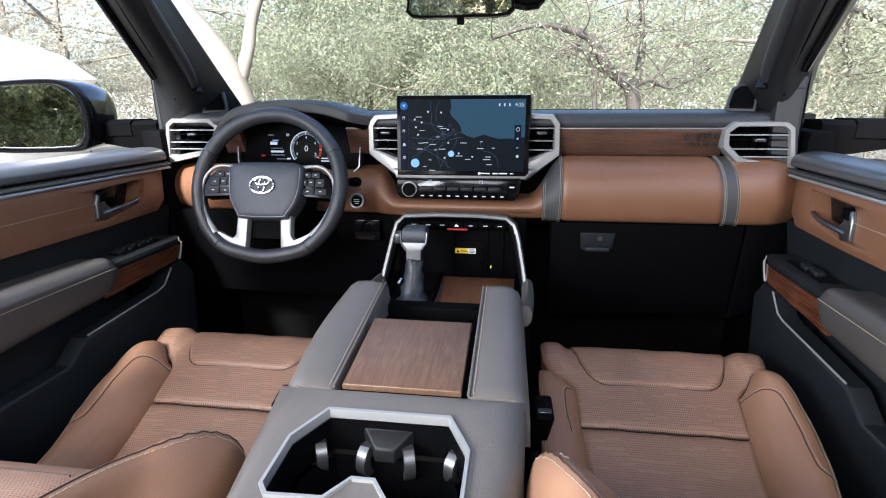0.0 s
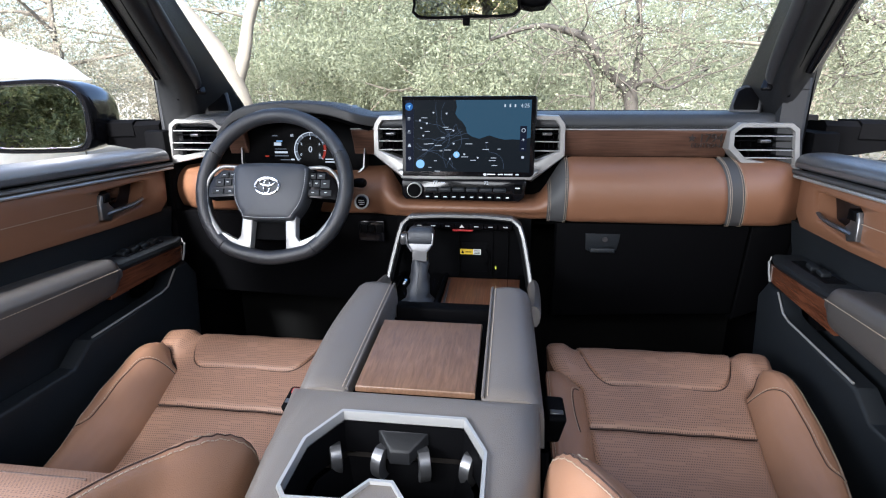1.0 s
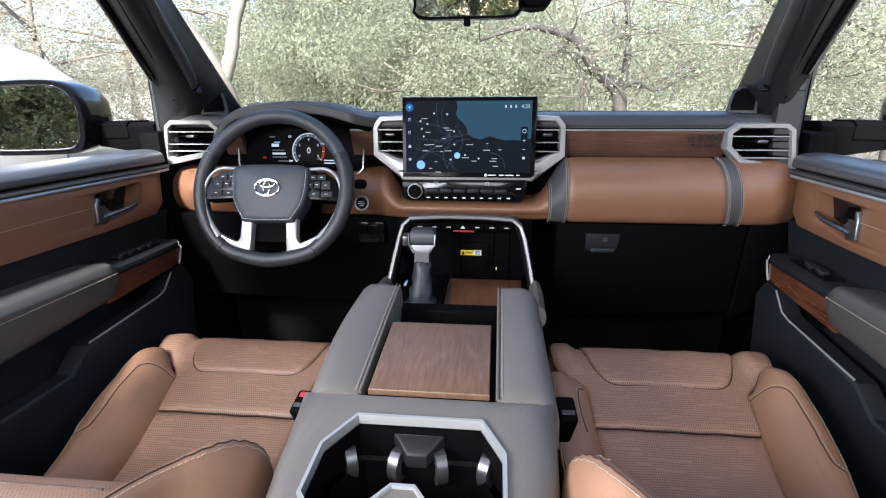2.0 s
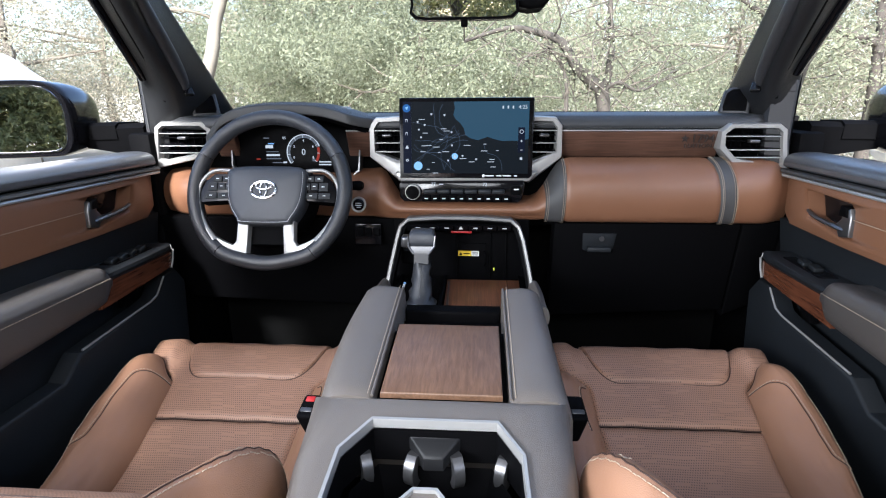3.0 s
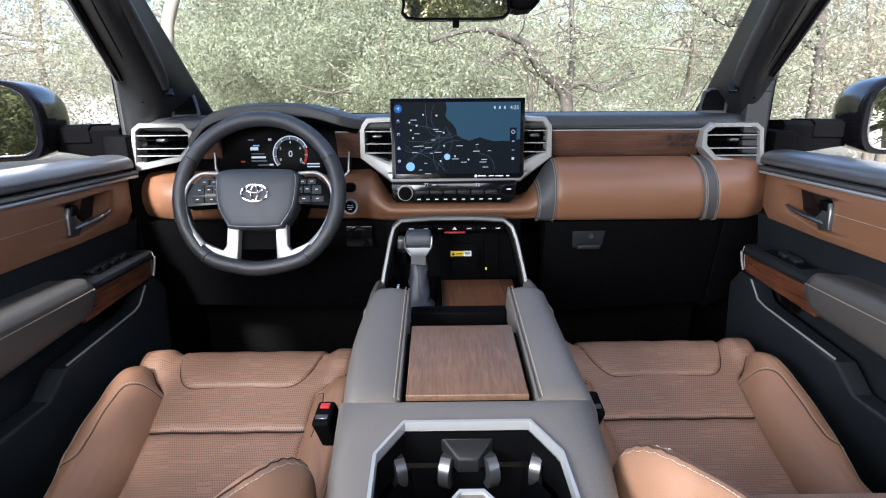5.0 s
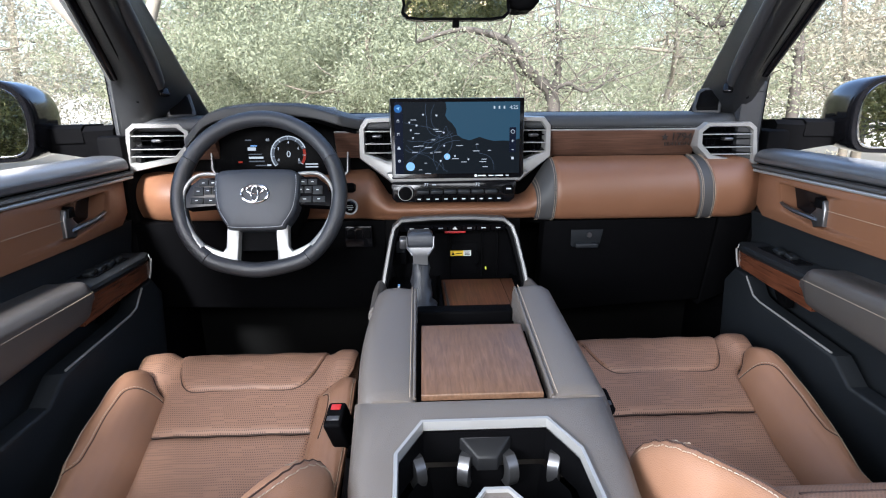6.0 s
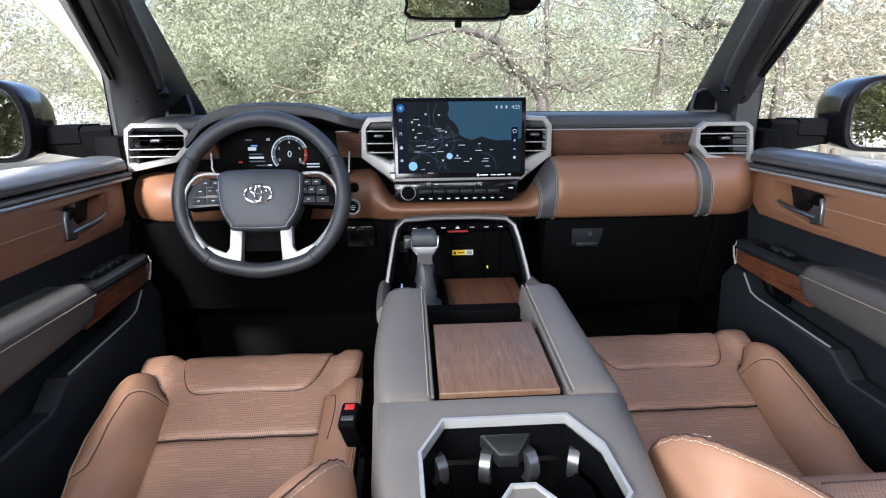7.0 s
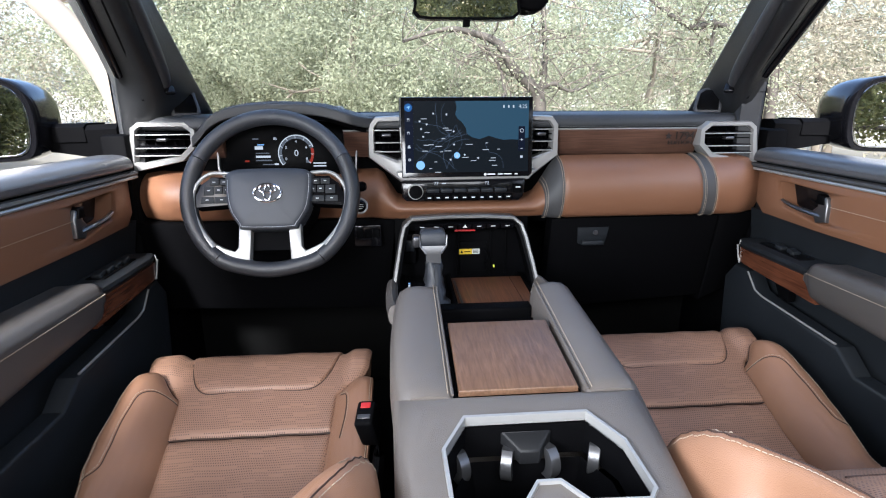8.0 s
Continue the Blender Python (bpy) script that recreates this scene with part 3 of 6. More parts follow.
# start button
sb = thing("start_button", "round black start button with a satin ring", "button", (-0.253, 1.275, 0.879))
part("ring", tube([Vector((-0.253 + 0.0165 * math.cos(a), 1.268 + 0.006 * math.sin(a), 0.879 + 0.0165 * math.sin(a))) for a in [k * math.pi / 16 for k in range(32)]], 0.0026, 8, True), SATIN, sb)
part("cap", tube([(-0.253, 1.290, 0.877), (-0.253, 1.268, 0.879), (-0.253, 1.266, 0.879)], [0.0145, 0.0145, 0.012], 24), GLOSS, sb)
for dz, w in ((0.004, 0.007), (-0.001, 0.008), (-0.006, 0.005)):
    part("print_bar", rbox((-0.253 - w, 1.2652, 0.879 + dz - 0.0008), (-0.253 + w, 1.2665, 0.879 + dz + 0.0008), 0), PRINT, sb)
# binnacle hood: a stitched roll arching over the instruments
hood_line = [(-0.645, 1.045), (-0.620, 1.066), (-0.588, 1.094), (-0.552, 1.110), (-0.50, 1.119), (-0.44, 1.122), (-0.38, 1.120), (-0.330, 1.114), (-0.28, 1.100), (-0.235, 1.087), (-0.19, 1.083), (-0.13, 1.081)]
arch = curve_pts([(x, 0, z) for x, z in hood_line], 48)
rows = []
for i, p in enumerate(arch):
    tail = 0.9 * max(0.0, p.x + 0.27) + 0.6 * max(0.0, -0.60 - p.x)
    sec = [(1.306, -0.026), (1.285, -0.0245), (1.2815, -0.020), (1.2815, -0.006), (1.2845, -0.0015), (1.292, 0.0), (1.34, 0.003), (1.42, 0.000), (1.50, -0.008), (1.555, -0.03), (1.555, -0.06), (1.40, -0.045)]
    rows.append([Vector((p.x, y + tail * (1 if y < 1.45 else 0.2), p.z + dz)) for _, y, dz in [tuple(q) for q in curve_pts([(0, y, dz) for y, dz in sec], 33, True)]])
hood = part("binnacle_hood", loft(rows), CHAR, dash, "charcoal leather binnacle hood with stitching", 60)
stitches("stitching", [p + Vector((0, 1.294, 0.0010)) for p in arch[4:36]], dash, GUN)
stitches("stitching", [p + Vector((0, 1.310, 0.0030)) for p in arch[4:36]], dash, GUN)
inner = [[Vector((p.x * 0.98 - 0.009, y + 0.9 * max(0.0, p.x + 0.27), p.z - 0.026)) for y in (1.290, 1.39)] + [Vector((p.x * 0.98 - 0.009, y, p.z - 0.034)) for y in (1.39, 1.30)] for p in arch[2:40]]
part("binnacle_shroud", loft(inner), BLACK, dash)

# ---- instrument cluster ----
WHITE_E = glowing("white display light", (0.75, 0.82, 0.9), 0.55)
BLUE_E = glowing("blue display light", (0.25, 0.5, 0.9), 0.6)
DIM_E = glowing("dim grey display light", (0.35, 0.4, 0.48), 0.22)
RED_E = glowing("red display light", (0.8, 0.08, 0.05), 0.25)
clu = thing("instrument_cluster", "dark digital instrument display in a black binnacle", "instrument cluster", (-0.43, 1.37, 0.93))
face_out = [(-0.600, 0.965), (-0.585, 0.940), (-0.29, 0.936), (-0.268, 0.955), (-0.262, 1.06), (-0.30, 1.105), (-0.56, 1.105), (-0.602, 1.06)]
CL = upright(1.352, 0.18, 0.94)
part("display", slab(face_out, 0.03, CL, 0.002), PANEL, clu, "glossy black display panel")
big = [(-0.43 + (u + 0.43) * 1.03, 1.0 + (v - 1.0) * 1.06) for u, v in face_out]
part("bezel", frame_ring(big, face_out, 0.04, upright(1.342, 0.18, 0.94)), GUN, clu, "dark metallic bezel")


def flat_box(name, u0, v0, u1, v1, to, mat, parent, d=0.0012):
    return part(name, slab([(u0, v0), (u1, v0), (u1, v1), (u0, v1)], d, to, 0), mat, parent)


def ring_part(name, cu, cv, r0, r1, a0, a1, to, mat, parent, n=40, d=0.0012):
    b = bmesh.new()
    pts = [(cu + r * math.sin(a), cv + r * math.cos(a)) for r, seq in ((r1, 1), (r0, -1)) for a in [lerp(a0, a1, k / n) for k in range(n + 1)][::seq]]
    rows = []
    for k in range(n + 1):
        a = lerp(a0, a1, k / n)
        rows.append([Vector(to(cu + r * math.sin(a), cv + r * math.cos(a), w)) for r, w in ((r0, d), (r1, d), (r1, 0), (r0, 0))])
    return part(name, loft(rows), mat, parent)


CF = upright(1.3495, 0.18, 0.94)
gx, gz = -0.413, 0.998
ring_part("gauge_ring", gx, gz, 0.043, 0.0455, radians(-130), radians(70), CF, WHITE_E, clu)
ring_part("gauge_arc", gx, gz, 0.036, 0.042, radians(-130), radians(70), CF, DIM_E, clu)
ring_part("gauge_redline", gx, gz, 0.037, 0.0435, radians(72), radians(125), CF, RED_E, clu)
for k in range(9):
    a = radians(-130 + 255 * k / 8)
    c, s_ = math.sin(a), math.cos(a)
    t0, t1 = 0.036, 0.043
    q = [(gx + t0 * c - 0.0006 * s_, gz + t0 * s_ + 0.0006 * c), (gx + t0 * c + 0.0006 * s_, gz + t0 * s_ - 0.0006 * c), (gx + t1 * c + 0.0006 * s_, gz + t1 * s_ - 0.0006 * c), (gx + t1 * c - 0.0006 * s_, gz + t1 * s_ + 0.0006 * c)]
    part("gauge_tick", slab(q, 0.0014, upright(1.349, 0.18, 0.94), 0), WHITE_E, clu)
TILTM = pose(0, 0, 0, 90 - 10)


def cl_words(text, size, u, v, mat):
    words("gauge_number", text, size, Matrix.Translation(CF(u, v, -0.0005)) @ TILTM, mat, clu, 0.0003)


cl_words("0", 0.022, gx, gz, WHITE_E)
for text, a in (("0", -118), ("2", -60), ("4", 0), ("6", 60), ("8", 118)):
    cl_words(text, 0.0095, gx + 0.029 * math.sin(radians(a)), gz + 0.029 * math.cos(radians(a)), WHITE_E)
cl_words("85", 0.009, -0.464, 1.034, WHITE_E)
for u0, v0, u1, v1, mat in ((-0.515, 1.008, -0.495, 1.016, WHITE_E), (-0.508, 1.018, -0.492, 1.021, BLUE_E), (-0.513, 0.998, -0.480, 1.000, DIM_E), (-0.513, 0.988, -0.477, 0.993, WHITE_E),
                            (-0.513, 0.980, -0.474, 0.983, DIM_E), (-0.497, 0.970, -0.470, 0.9725, DIM_E), (-0.468, 0.970, -0.458, 0.974, WHITE_E), (-0.372, 0.972, -0.340, 0.975, WHITE_E),
                            (-0.372, 0.965, -0.340, 0.968, WHITE_E), (-0.39, 0.975, -0.383, 0.982, DIM_E), (-0.54, 0.978, -0.53, 0.982, RED_E), (-0.52, 1.032, -0.505, 1.035, DIM_E)):
    flat_box("display_bar", u0, v0, u1, v1, CF, mat, clu)


# ---- air vents ----
def vent(name_label, outer, inner, y, slat_z, knob_at, s=1, lean=0.0, group="dashboard air vents", depth=0.05):
    v = thing("air_vent", name_label, "air vent", (sum(p[0] for p in outer) / len(outer), y + 0.05, min(p[1] for p in outer)), group)
    to = upright(y, lean, 1.02)
    part("frame", frame_ring(outer, inner, depth, to, lip=0.006), SATIN, v, "satin silver surround")
    xs = [p[0] for p in inner]
    zs = [p[1] for p in inner]
    back = [(lerp(sum(xs) / len(xs), p[0], 1.02), lerp(sum(zs) / len(zs), p[1], 1.02)) for p in inner]
    part("duct", slab(back, 0.02, upright(y + 0.04, lean, 1.02), 0), BLACK, v)

    def span(z):
        hits = []
        n = len(inner)
        for i in range(n):
            (xa, za), (xb, zb) = inner[i], inner[(i + 1) % n]
            if (za - z) * (zb - z) < 0:
                hits.append(xa + (xb - xa) * (z - za) / (zb - za))
        return min(hits), max(hits)
    for z in slat_z:
        a, b = span(z)
        sl = rbox((a - 0.001, -0.012, -0.0022), (b + 0.001, 0.012, 0.0022), 0.0018, 2, m=Matrix.Translation((0, y + 0.016, z)) @ pose(0, 0, 0, 12))
        part("slat", sl, GLOSS, v)
        part("slat_edge", rbox((a - 0.001, y + 0.0025, z - 0.0048), (b + 0.001, y + 0.0055, z - 0.0018), 0.001), SATIN, v, "silver slat edge")
    ku, kz = knob_at
    part("direction_tab", rbox((ku - 0.012, y + 0.000, kz - 0.004), (ku + 0.012, y + 0.02, kz + 0.004), 0.003, 3), GUN, v, "dark metal direction tab")
    a, b = span(kz)
    part("slat", rbox((a, y + 0.010, kz - 0.0012), (b, y + 0.03, kz + 0.0012), 0.0008), BLACK, v)
    for k in range(1, 6):
        x = lerp(min(xs), max(xs), k / 6)
        part("vane", rbox((x - 0.001, y + 0.022, min(zs) + 0.012), (x + 0.001, y + 0.04, max(zs) - 0.004), 0), BLACK, v)
    return v


R_OUT = [(0.618, 1.052), (0.640, 1.071), (0.752, 1.071), (0.769, 1.058), (0.786, 0.955), (0.770, 0.952), (0.654, 0.977), (0.619, 1.011)]
R_IN = [(0.632, 1.046), (0.648, 1.059), (0.746, 1.059), (0.758, 1.050), (0.768, 0.976), (0.758, 0.972), (0.662, 0.990), (0.634, 1.018)]
vent("satin silver corner air vent with horizontal slats", R_OUT, R_IN, 1.316, (1.044, 1.012, 0.994), (0.70, 1.029))
L_OUT = [(-(x + 0.027), z + 0.007) for x, z in R_OUT]
L_IN = [(-(x + 0.027), z + 0.007) for x, z in R_IN]
vent("satin silver corner air vent with horizontal slats", L_OUT, L_IN, 1.338, (1.051, 1.019, 1.001), (-0.727, 1.036))
for s, dx in ((-1, 0.0), (1, 0.018)):
    o = [(0.229, 1.066), (0.212, 1.087), (0.148, 1.090), (0.140, 0.930), (0.152, 0.926), (0.231, 0.990)]
    n = [(0.215, 1.060), (0.204, 1.075), (0.154, 1.077), (0.150, 0.984), (0.160, 0.981), (0.215, 1.003)]
    o, n = [(s * u + dx, v) for u, v in o], [(s * u + dx, v) for u, v in n]
    vent("satin silver air vent beside the touchscreen", o, n, 1.322, (1.058, 1.028, 1.006), (s * 0.186 + dx, 1.043), depth=0.06)

# ---- touchscreen ----
ts = thing("touchscreen", "large black touchscreen showing a dark road map", "touchscreen", (0.013, 1.31, 0.944))
LEAN_S = 0.105


def SC(u, v, w):
    """Screen coordinates: u, v in metres from its lower left corner."""
    return (-0.149 + u, 1.284 + w + v * LEAN_S, 0.9435 + v)


W_S, H_S = 0.323, 0.190
part("housing", slab([(0, 0), (W_S - 0.008, 0), (W_S, 0.008), (W_S, H_S), (0, H_S), (0, 0.003)], 0.022, SC, 0.0025), GLOSS, ts, "gloss black screen housing")
part("rear_shell", slab([(-0.004, 0.12), (W_S + 0.004, 0.12), (W_S + 0.003, H_S - 0.004), (-0.003, H_S - 0.004)], 0.05, lambda u, v, w: SC(u, v, w + 0.016), 0.006), SOFT, ts, "grey rear shell")
part("lower_bar", slab([(-0.005, -0.008), (W_S - 0.006, -0.008), (W_S + 0.012, 0.014), (-0.012, 0.012)], 0.035, lambda u, v, w: SC(u, v, w + 0.006), 0.004), SATIN, ts, "satin silver bar under the screen")
LAND = glowing("map land", (0.014, 0.021, 0.030), 0.35)
LAKE = glowing("map water", (0.042, 0.110, 0.175), 0.5)
SIDE = glowing("screen sidebar", (0.006, 0.010, 0.026), 0.6)
ROAD = glowing("map roads", (0.10, 0.14, 0.21), 0.55)
SB = 0.0012
flat_box("sidebar", 0.009, 0.012, 0.029, 0.181, lambda u, v, w: SC(u, v, w - SB), SIDE, ts, 0.001)
flat_box("map_land", 0.0292, 0.012, 0.312, 0.181, lambda u, v, w: SC(u, v, w - SB), LAND, ts, 0.001)
lake = [(0.132, 0.181), (0.135, 0.165), (0.131, 0.150), (0.137, 0.140), (0.148, 0.131), (0.157, 0.118), (0.160, 0.104), (0.172, 0.096), (0.190, 0.091), (0.214, 0.099), (0.232, 0.093), (0.250, 0.089), (0.270, 0.090), (0.290, 0.089), (0.312, 0.094), (0.312, 0.181)]
part("map_lake", slab(lake, 0.001, lambda u, v, w: SC(u, v, w - SB * 1.5), 0), LAKE, ts, "blue lake area on the map")
rng = random.Random(4)


def strip(points, width, up=1.9):
    b = bmesh.new()
    for (ua, va), (ub, vb) in zip(points, points[1:]):
        L = math.hypot(ub - ua, vb - va) or 1
        nx, ny = -(vb - va) / L * width, (ub - ua) / L * width
        b.faces.new([b.verts.new(SC(u, v, -SB * up)) for u, v in ((ua - nx, va - ny), (ub - nx, vb - ny), (ub + nx, vb + ny), (ua + nx, va + ny))])
    return b


roads = bmesh.new()
hubs = [(0.066, 0.062), (0.066, 0.062), (0.118, 0.099), (0.120, 0.043), (0.066, 0.062), (0.118, 0.099), (0.215, 0.060)]
for k in range(20):
    u, v = hubs[k % 7]
    a = rng.uniform(0, 6.28)
    pts = [(u, v)]
    for _ in range(9):
        a += rng.uniform(-0.45, 0.45)
        u, v = u + 0.012 * math.cos(a), v + 0.012 * math.sin(a)
        if not (0.032 < u < 0.31 and 0.014 < v < 0.178) or (u > 0.125 and v > 0.215 - u * 0.65 and v > 0.085):
            break
        pts.append((u, v))
    if len(pts) > 1:
        merge(roads, strip(pts, 0.00033))
part("map_road", roads, ROAD, ts, kind="stuff")
for k, (u, v) in enumerate([(0.055, 0.140), (0.108, 0.118), (0.115, 0.113), (0.060, 0.078), (0.072, 0.079), (0.057, 0.064), (0.102, 0.093), (0.090, 0.075), (0.113, 0.064), (0.097, 0.062), (0.165, 0.079), (0.155, 0.048), (0.176, 0.040), (0.208, 0.082), (0.206, 0.066), (0.238, 0.067), (0.222, 0.040), (0.228, 0.028), (0.083, 0.038), (0.070, 0.022), (0.225, 0.046), (0.063, 0.108), (0.088, 0.013)]):
    w = rng.uniform(0.003, 0.0085)
    flat_box("map_label", u - w, v - 0.0007, u + w, v + 0.0007, lambda a, b, c: SC(a, b, c - SB * 2.6), WHITE_E, ts, 0.0006)
for u, v in ((0.078, 0.152), (0.110, 0.150), (0.045, 0.134), (0.062, 0.127), (0.048, 0.116), (0.053, 0.098), (0.127, 0.110), (0.128, 0.079), (0.154, 0.054), (0.119, 0.043), (0.187, 0.046)):
    part("road_shield", slab([(u, v - 0.0028), (u + 0.0024, v), (u + 0.002, v + 0.002), (u - 0.002, v + 0.002), (u - 0.0024, v)], 0.0006, lambda a, b, c: SC(a, b, c - SB * 2.6), 0), WHITE_E, ts)


def disc(name, u, v, r, mat, lift):
    return part(name, slab([(u + r * math.cos(a), v + r * math.sin(a)) for a in [k * math.pi / 12 for k in range(24)]], 0.0006, lambda a, b, c: SC(a, b, c - SB * lift), 0), mat, ts)


SKYB = glowing("light blue marker", (0.30, 0.58, 0.95), 0.75)
DEEP = glowing("deep blue button", (0.03, 0.13, 0.36), 0.7)
disc("search_button", 0.0455, 0.030, 0.0105, SKYB, 2.2)
disc("position_marker", 0.135, 0.053, 0.0075, SKYB, 2.2)
part("marker_arrow", slab([(0.135, 0.058), (0.138, 0.049), (0.135, 0.0505), (0.132, 0.049)], 0.0005, lambda a, b, c: SC(a, b, c - SB * 3), 0), WHITE_E, ts)
disc("navigation_button", 0.018, 0.166, 0.0095, DEEP, 2.2)
part("navigation_arrow", slab([(0.0225, 0.1705), (0.019, 0.161), (0.0175, 0.1655), (0.013, 0.167)], 0.0005, lambda a, b, c: SC(a, b, c - SB * 3), 0), SKYB, ts)
# sidebar icons: note, handset, car, gear
for v in (0.137, 0.106):
    flat_box("icon", 0.0195, v - 0.003, 0.0203, v + 0.004, lambda a, b, c: SC(a, b, c - SB * 2.2), WHITE_E, ts, 0.0005)
    flat_box("icon", 0.0150, v - 0.003, 0.0158, v + 0.003, lambda a, b, c: SC(a, b, c - SB * 2.2), WHITE_E, ts, 0.0005)
    flat_box("icon", 0.0150, v + 0.002, 0.0203, v + 0.004, lambda a, b, c: SC(a, b, c - SB * 2.3), WHITE_E, ts, 0.0005)
flat_box("icon", 0.0148, 0.071, 0.0222, 0.0745, lambda a, b, c: SC(a, b, c - SB * 2.2), WHITE_E, ts, 0.0005)
flat_box("icon", 0.0162, 0.0745, 0.0208, 0.078, lambda a, b, c: SC(a, b, c - SB * 2.2), WHITE_E, ts, 0.0005)
disc("icon", 0.0188, 0.0435, 0.0034, WHITE_E, 2.2)
disc("icon", 0.0188, 0.0435, 0.0014, SIDE, 3.0)
words("clock_digits", "4:25", 0.0125, Matrix.Translation(SC(0.297, 0.1675, -SB * 2.4)) @ pose(0, 0, 0, 90 - 6), WHITE_E, ts, 0.0002)
for u in (0.250, 0.262, 0.274):
    flat_box("status_icon", u - 0.0018, 0.1645, u + 0.0018, 0.171, lambda a, b, c: SC(a, b, c - SB * 2.2), WHITE_E, ts, 0.0005)
flat_box("zoom_bar", 0.287, 0.062, 0.303, 0.121, lambda a, b, c: SC(a, b, c - SB * 2.0), SIDE, ts, 0.0006)
disc("compass_icon", 0.295, 0.111, 0.0048, WHITE_E, 2.6)
disc("compass_icon", 0.295, 0.111, 0.0036, SIDE, 3.2)
flat_box("zoom_icon", 0.292, 0.0885, 0.298, 0.0897, lambda a, b, c: SC(a, b, c - SB * 2.8), WHITE_E, ts, 0.0005)
flat_box("zoom_icon", 0.2944, 0.0861, 0.2956, 0.0921, lambda a, b, c: SC(a, b, c - SB * 2.8), WHITE_E, ts, 0.0005)
flat_box("zoom_icon", 0.292, 0.0675, 0.298, 0.0687, lambda a, b, c: SC(a, b, c - SB * 2.8), WHITE_E, ts, 0.0005)
flat_box("zoom_icon", 0.292, 0.045, 0.298, 0.051, lambda a, b, c: SC(a, b, c - SB * 2.8), WHITE_E, ts, 0.0005)
for u, w in ((0.220, 0.010), (0.243, 0.006), (0.262, 0.010), (0.283, 0.004)):
    flat_box("print_bar", u - w, 0.0050, u + w, 0.0078, lambda a, b, c: SC(a, b, c - SB), PRINT, ts, 0.0008)
disc("print_disc", 0.205, 0.0064, 0.0036, PRINT, 1.2)

# ---- climate panel ----
cp = thing("climate_panel", "gloss black climate control panel with a round knob", "control panel", (0.005, 1.30, 0.885))
part("fascia", slab([(-0.146, 0.936), (-0.152, 0.928), (-0.150, 0.896), (-0.140, 0.886), (0.140, 0.884), (0.152, 0.894), (0.158, 0.930), (0.154, 0.938)], 0.03, upright(1.276, 0.12, 0.885), 0.004), GLOSS, cp, "gloss black fascia")
part("knob_skirt", tube([(-0.117, 1.290, 0.910), (-0.117, 1.268, 0.911)], 0.0185, 32), SATIN, cp, "knurled silver rim")
part("knob", tube([(-0.117, 1.275, 0.910), (-0.117, 1.264, 0.911), (-0.117, 1.263, 0.911)], [0.0162, 0.0162, 0.0145], 32), BLACK, cp)
CPf = upright(1.2745, 0.12, 0.885)
for u in (-0.066, 0.060):
    words("temperature_digits", "77" if u < 0 else "72", 0.0115, Matrix.Translation(CPf(u, 0.929, -0.002)) @ pose(0, 0, 0, 84), WHITE_E, cp, 0.0002)
flat_box("print_bar", -0.052, 0.928, -0.042, 0.930, CPf, WHITE_E, cp)
for k in range(6):
    u = -0.090 + k * 0.0335
    part("toggle", rbox((u, 1.266, 0.908), (u + 0.031, 1.29, 0.9175), 0.003, 2), SLATE, cp, "dark ridged toggle")
for k in range(10):
    u = -0.094 + k * 0.0218
    part("key", rbox((u, 1.268, 0.8885), (u + 0.0205, 1.29, 0.9025), 0.002, 2), BLACK, cp)
    part("print_bar", rbox((u + 0.006, 1.2672, 0.8945), (u + 0.0145, 1.269, 0.8970), 0), PRINT, cp)
part("charge_port_cover", rbox((0.126, 1.268, 0.905), (0.147, 1.29, 0.926), 0.002), BLACK, cp)
part("print_bar", rbox((0.130, 1.2672, 0.918), (0.142, 1.269, 0.921), 0), PRINT, cp)


# ---- steering wheel ----
sw = thing("steering_wheel", "black leather steering wheel with satin silver spokes", "steering wheel", (-0.441, 1.18, 0.928))
SW_C, SW_T = Vector((-0.441, 1.18, 0.928)), radians(23)
SW_V, SW_W = Vector((0, math.sin(SW_T), math.cos(SW_T))), Vector((0, -math.cos(SW_T), math.sin(SW_T)))


def SW(u, v, w=0.0):
    return SW_C + Vector((u, 0, 0)) + SW_V * v + SW_W * w


def rim_r(a):
    """Rim radius by angle from the top; a little flattened at the bottom."""
    return 0.1780 - 0.010 * smooth((math.cos(a - math.pi) - 0.80) / 0.2)


def rim_arc(a0, a1, n, r, dr=0.0, w=0.0, closed=False):
    out = []
    for k in range(n):
        a = lerp(a0, a1, k / (n if closed else n - 1))
        out.append(SW((rim_r(a) + dr) * math.sin(a), (rim_r(a) + dr) * math.cos(a), w))
    return out


def rim_tube(a0, a1, n, rad, mat, name, label=""):
    rings = []
    for k in range(n):
        a = lerp(a0, a1, k / (n - 1))
        d = SW(math.sin(a), math.cos(a)) - SW_C
        c = SW_C + d * rim_r(a)
        rings.append([c + rad * (1.0 * math.cos(q) * d + 1.12 * math.sin(q) * SW_W) for q in [j * math.pi / 8 for j in range(16)]])
    part(name, loft(rings), mat, sw, label, 60)


D = radians
rim_tube(D(-62), D(62), 44, 0.0172, HUB_HIDE, "rim_top", "smooth slate leather rim")
for sg in (-1, 1):
    rim_tube(sg * D(62.4), sg * D(142), 30, 0.0178, RIM_HIDE, "rim_grip", "perforated black leather grip")
rim_tube(D(142.4), D(217.6), 28, 0.0172, RIM_HIDE, "rim_bottom")
hub_out = [(-0.086, 0.030), (-0.078, 0.046), (-0.05, 0.052), (0.05, 0.052), (0.078, 0.046), (0.086, 0.030), (0.080, -0.030), (0.060, -0.068), (0.046, -0.078), (-0.046, -0.078), (-0.060, -0.068), (-0.080, -0.030)]
hub_out = [(u * 1.10, v * 1.05) for u, v in hub_out]
ho = [tuple(p)[:2] for p in curve_pts([(u, v, 0) for u, v in hub_out], 48, True)]


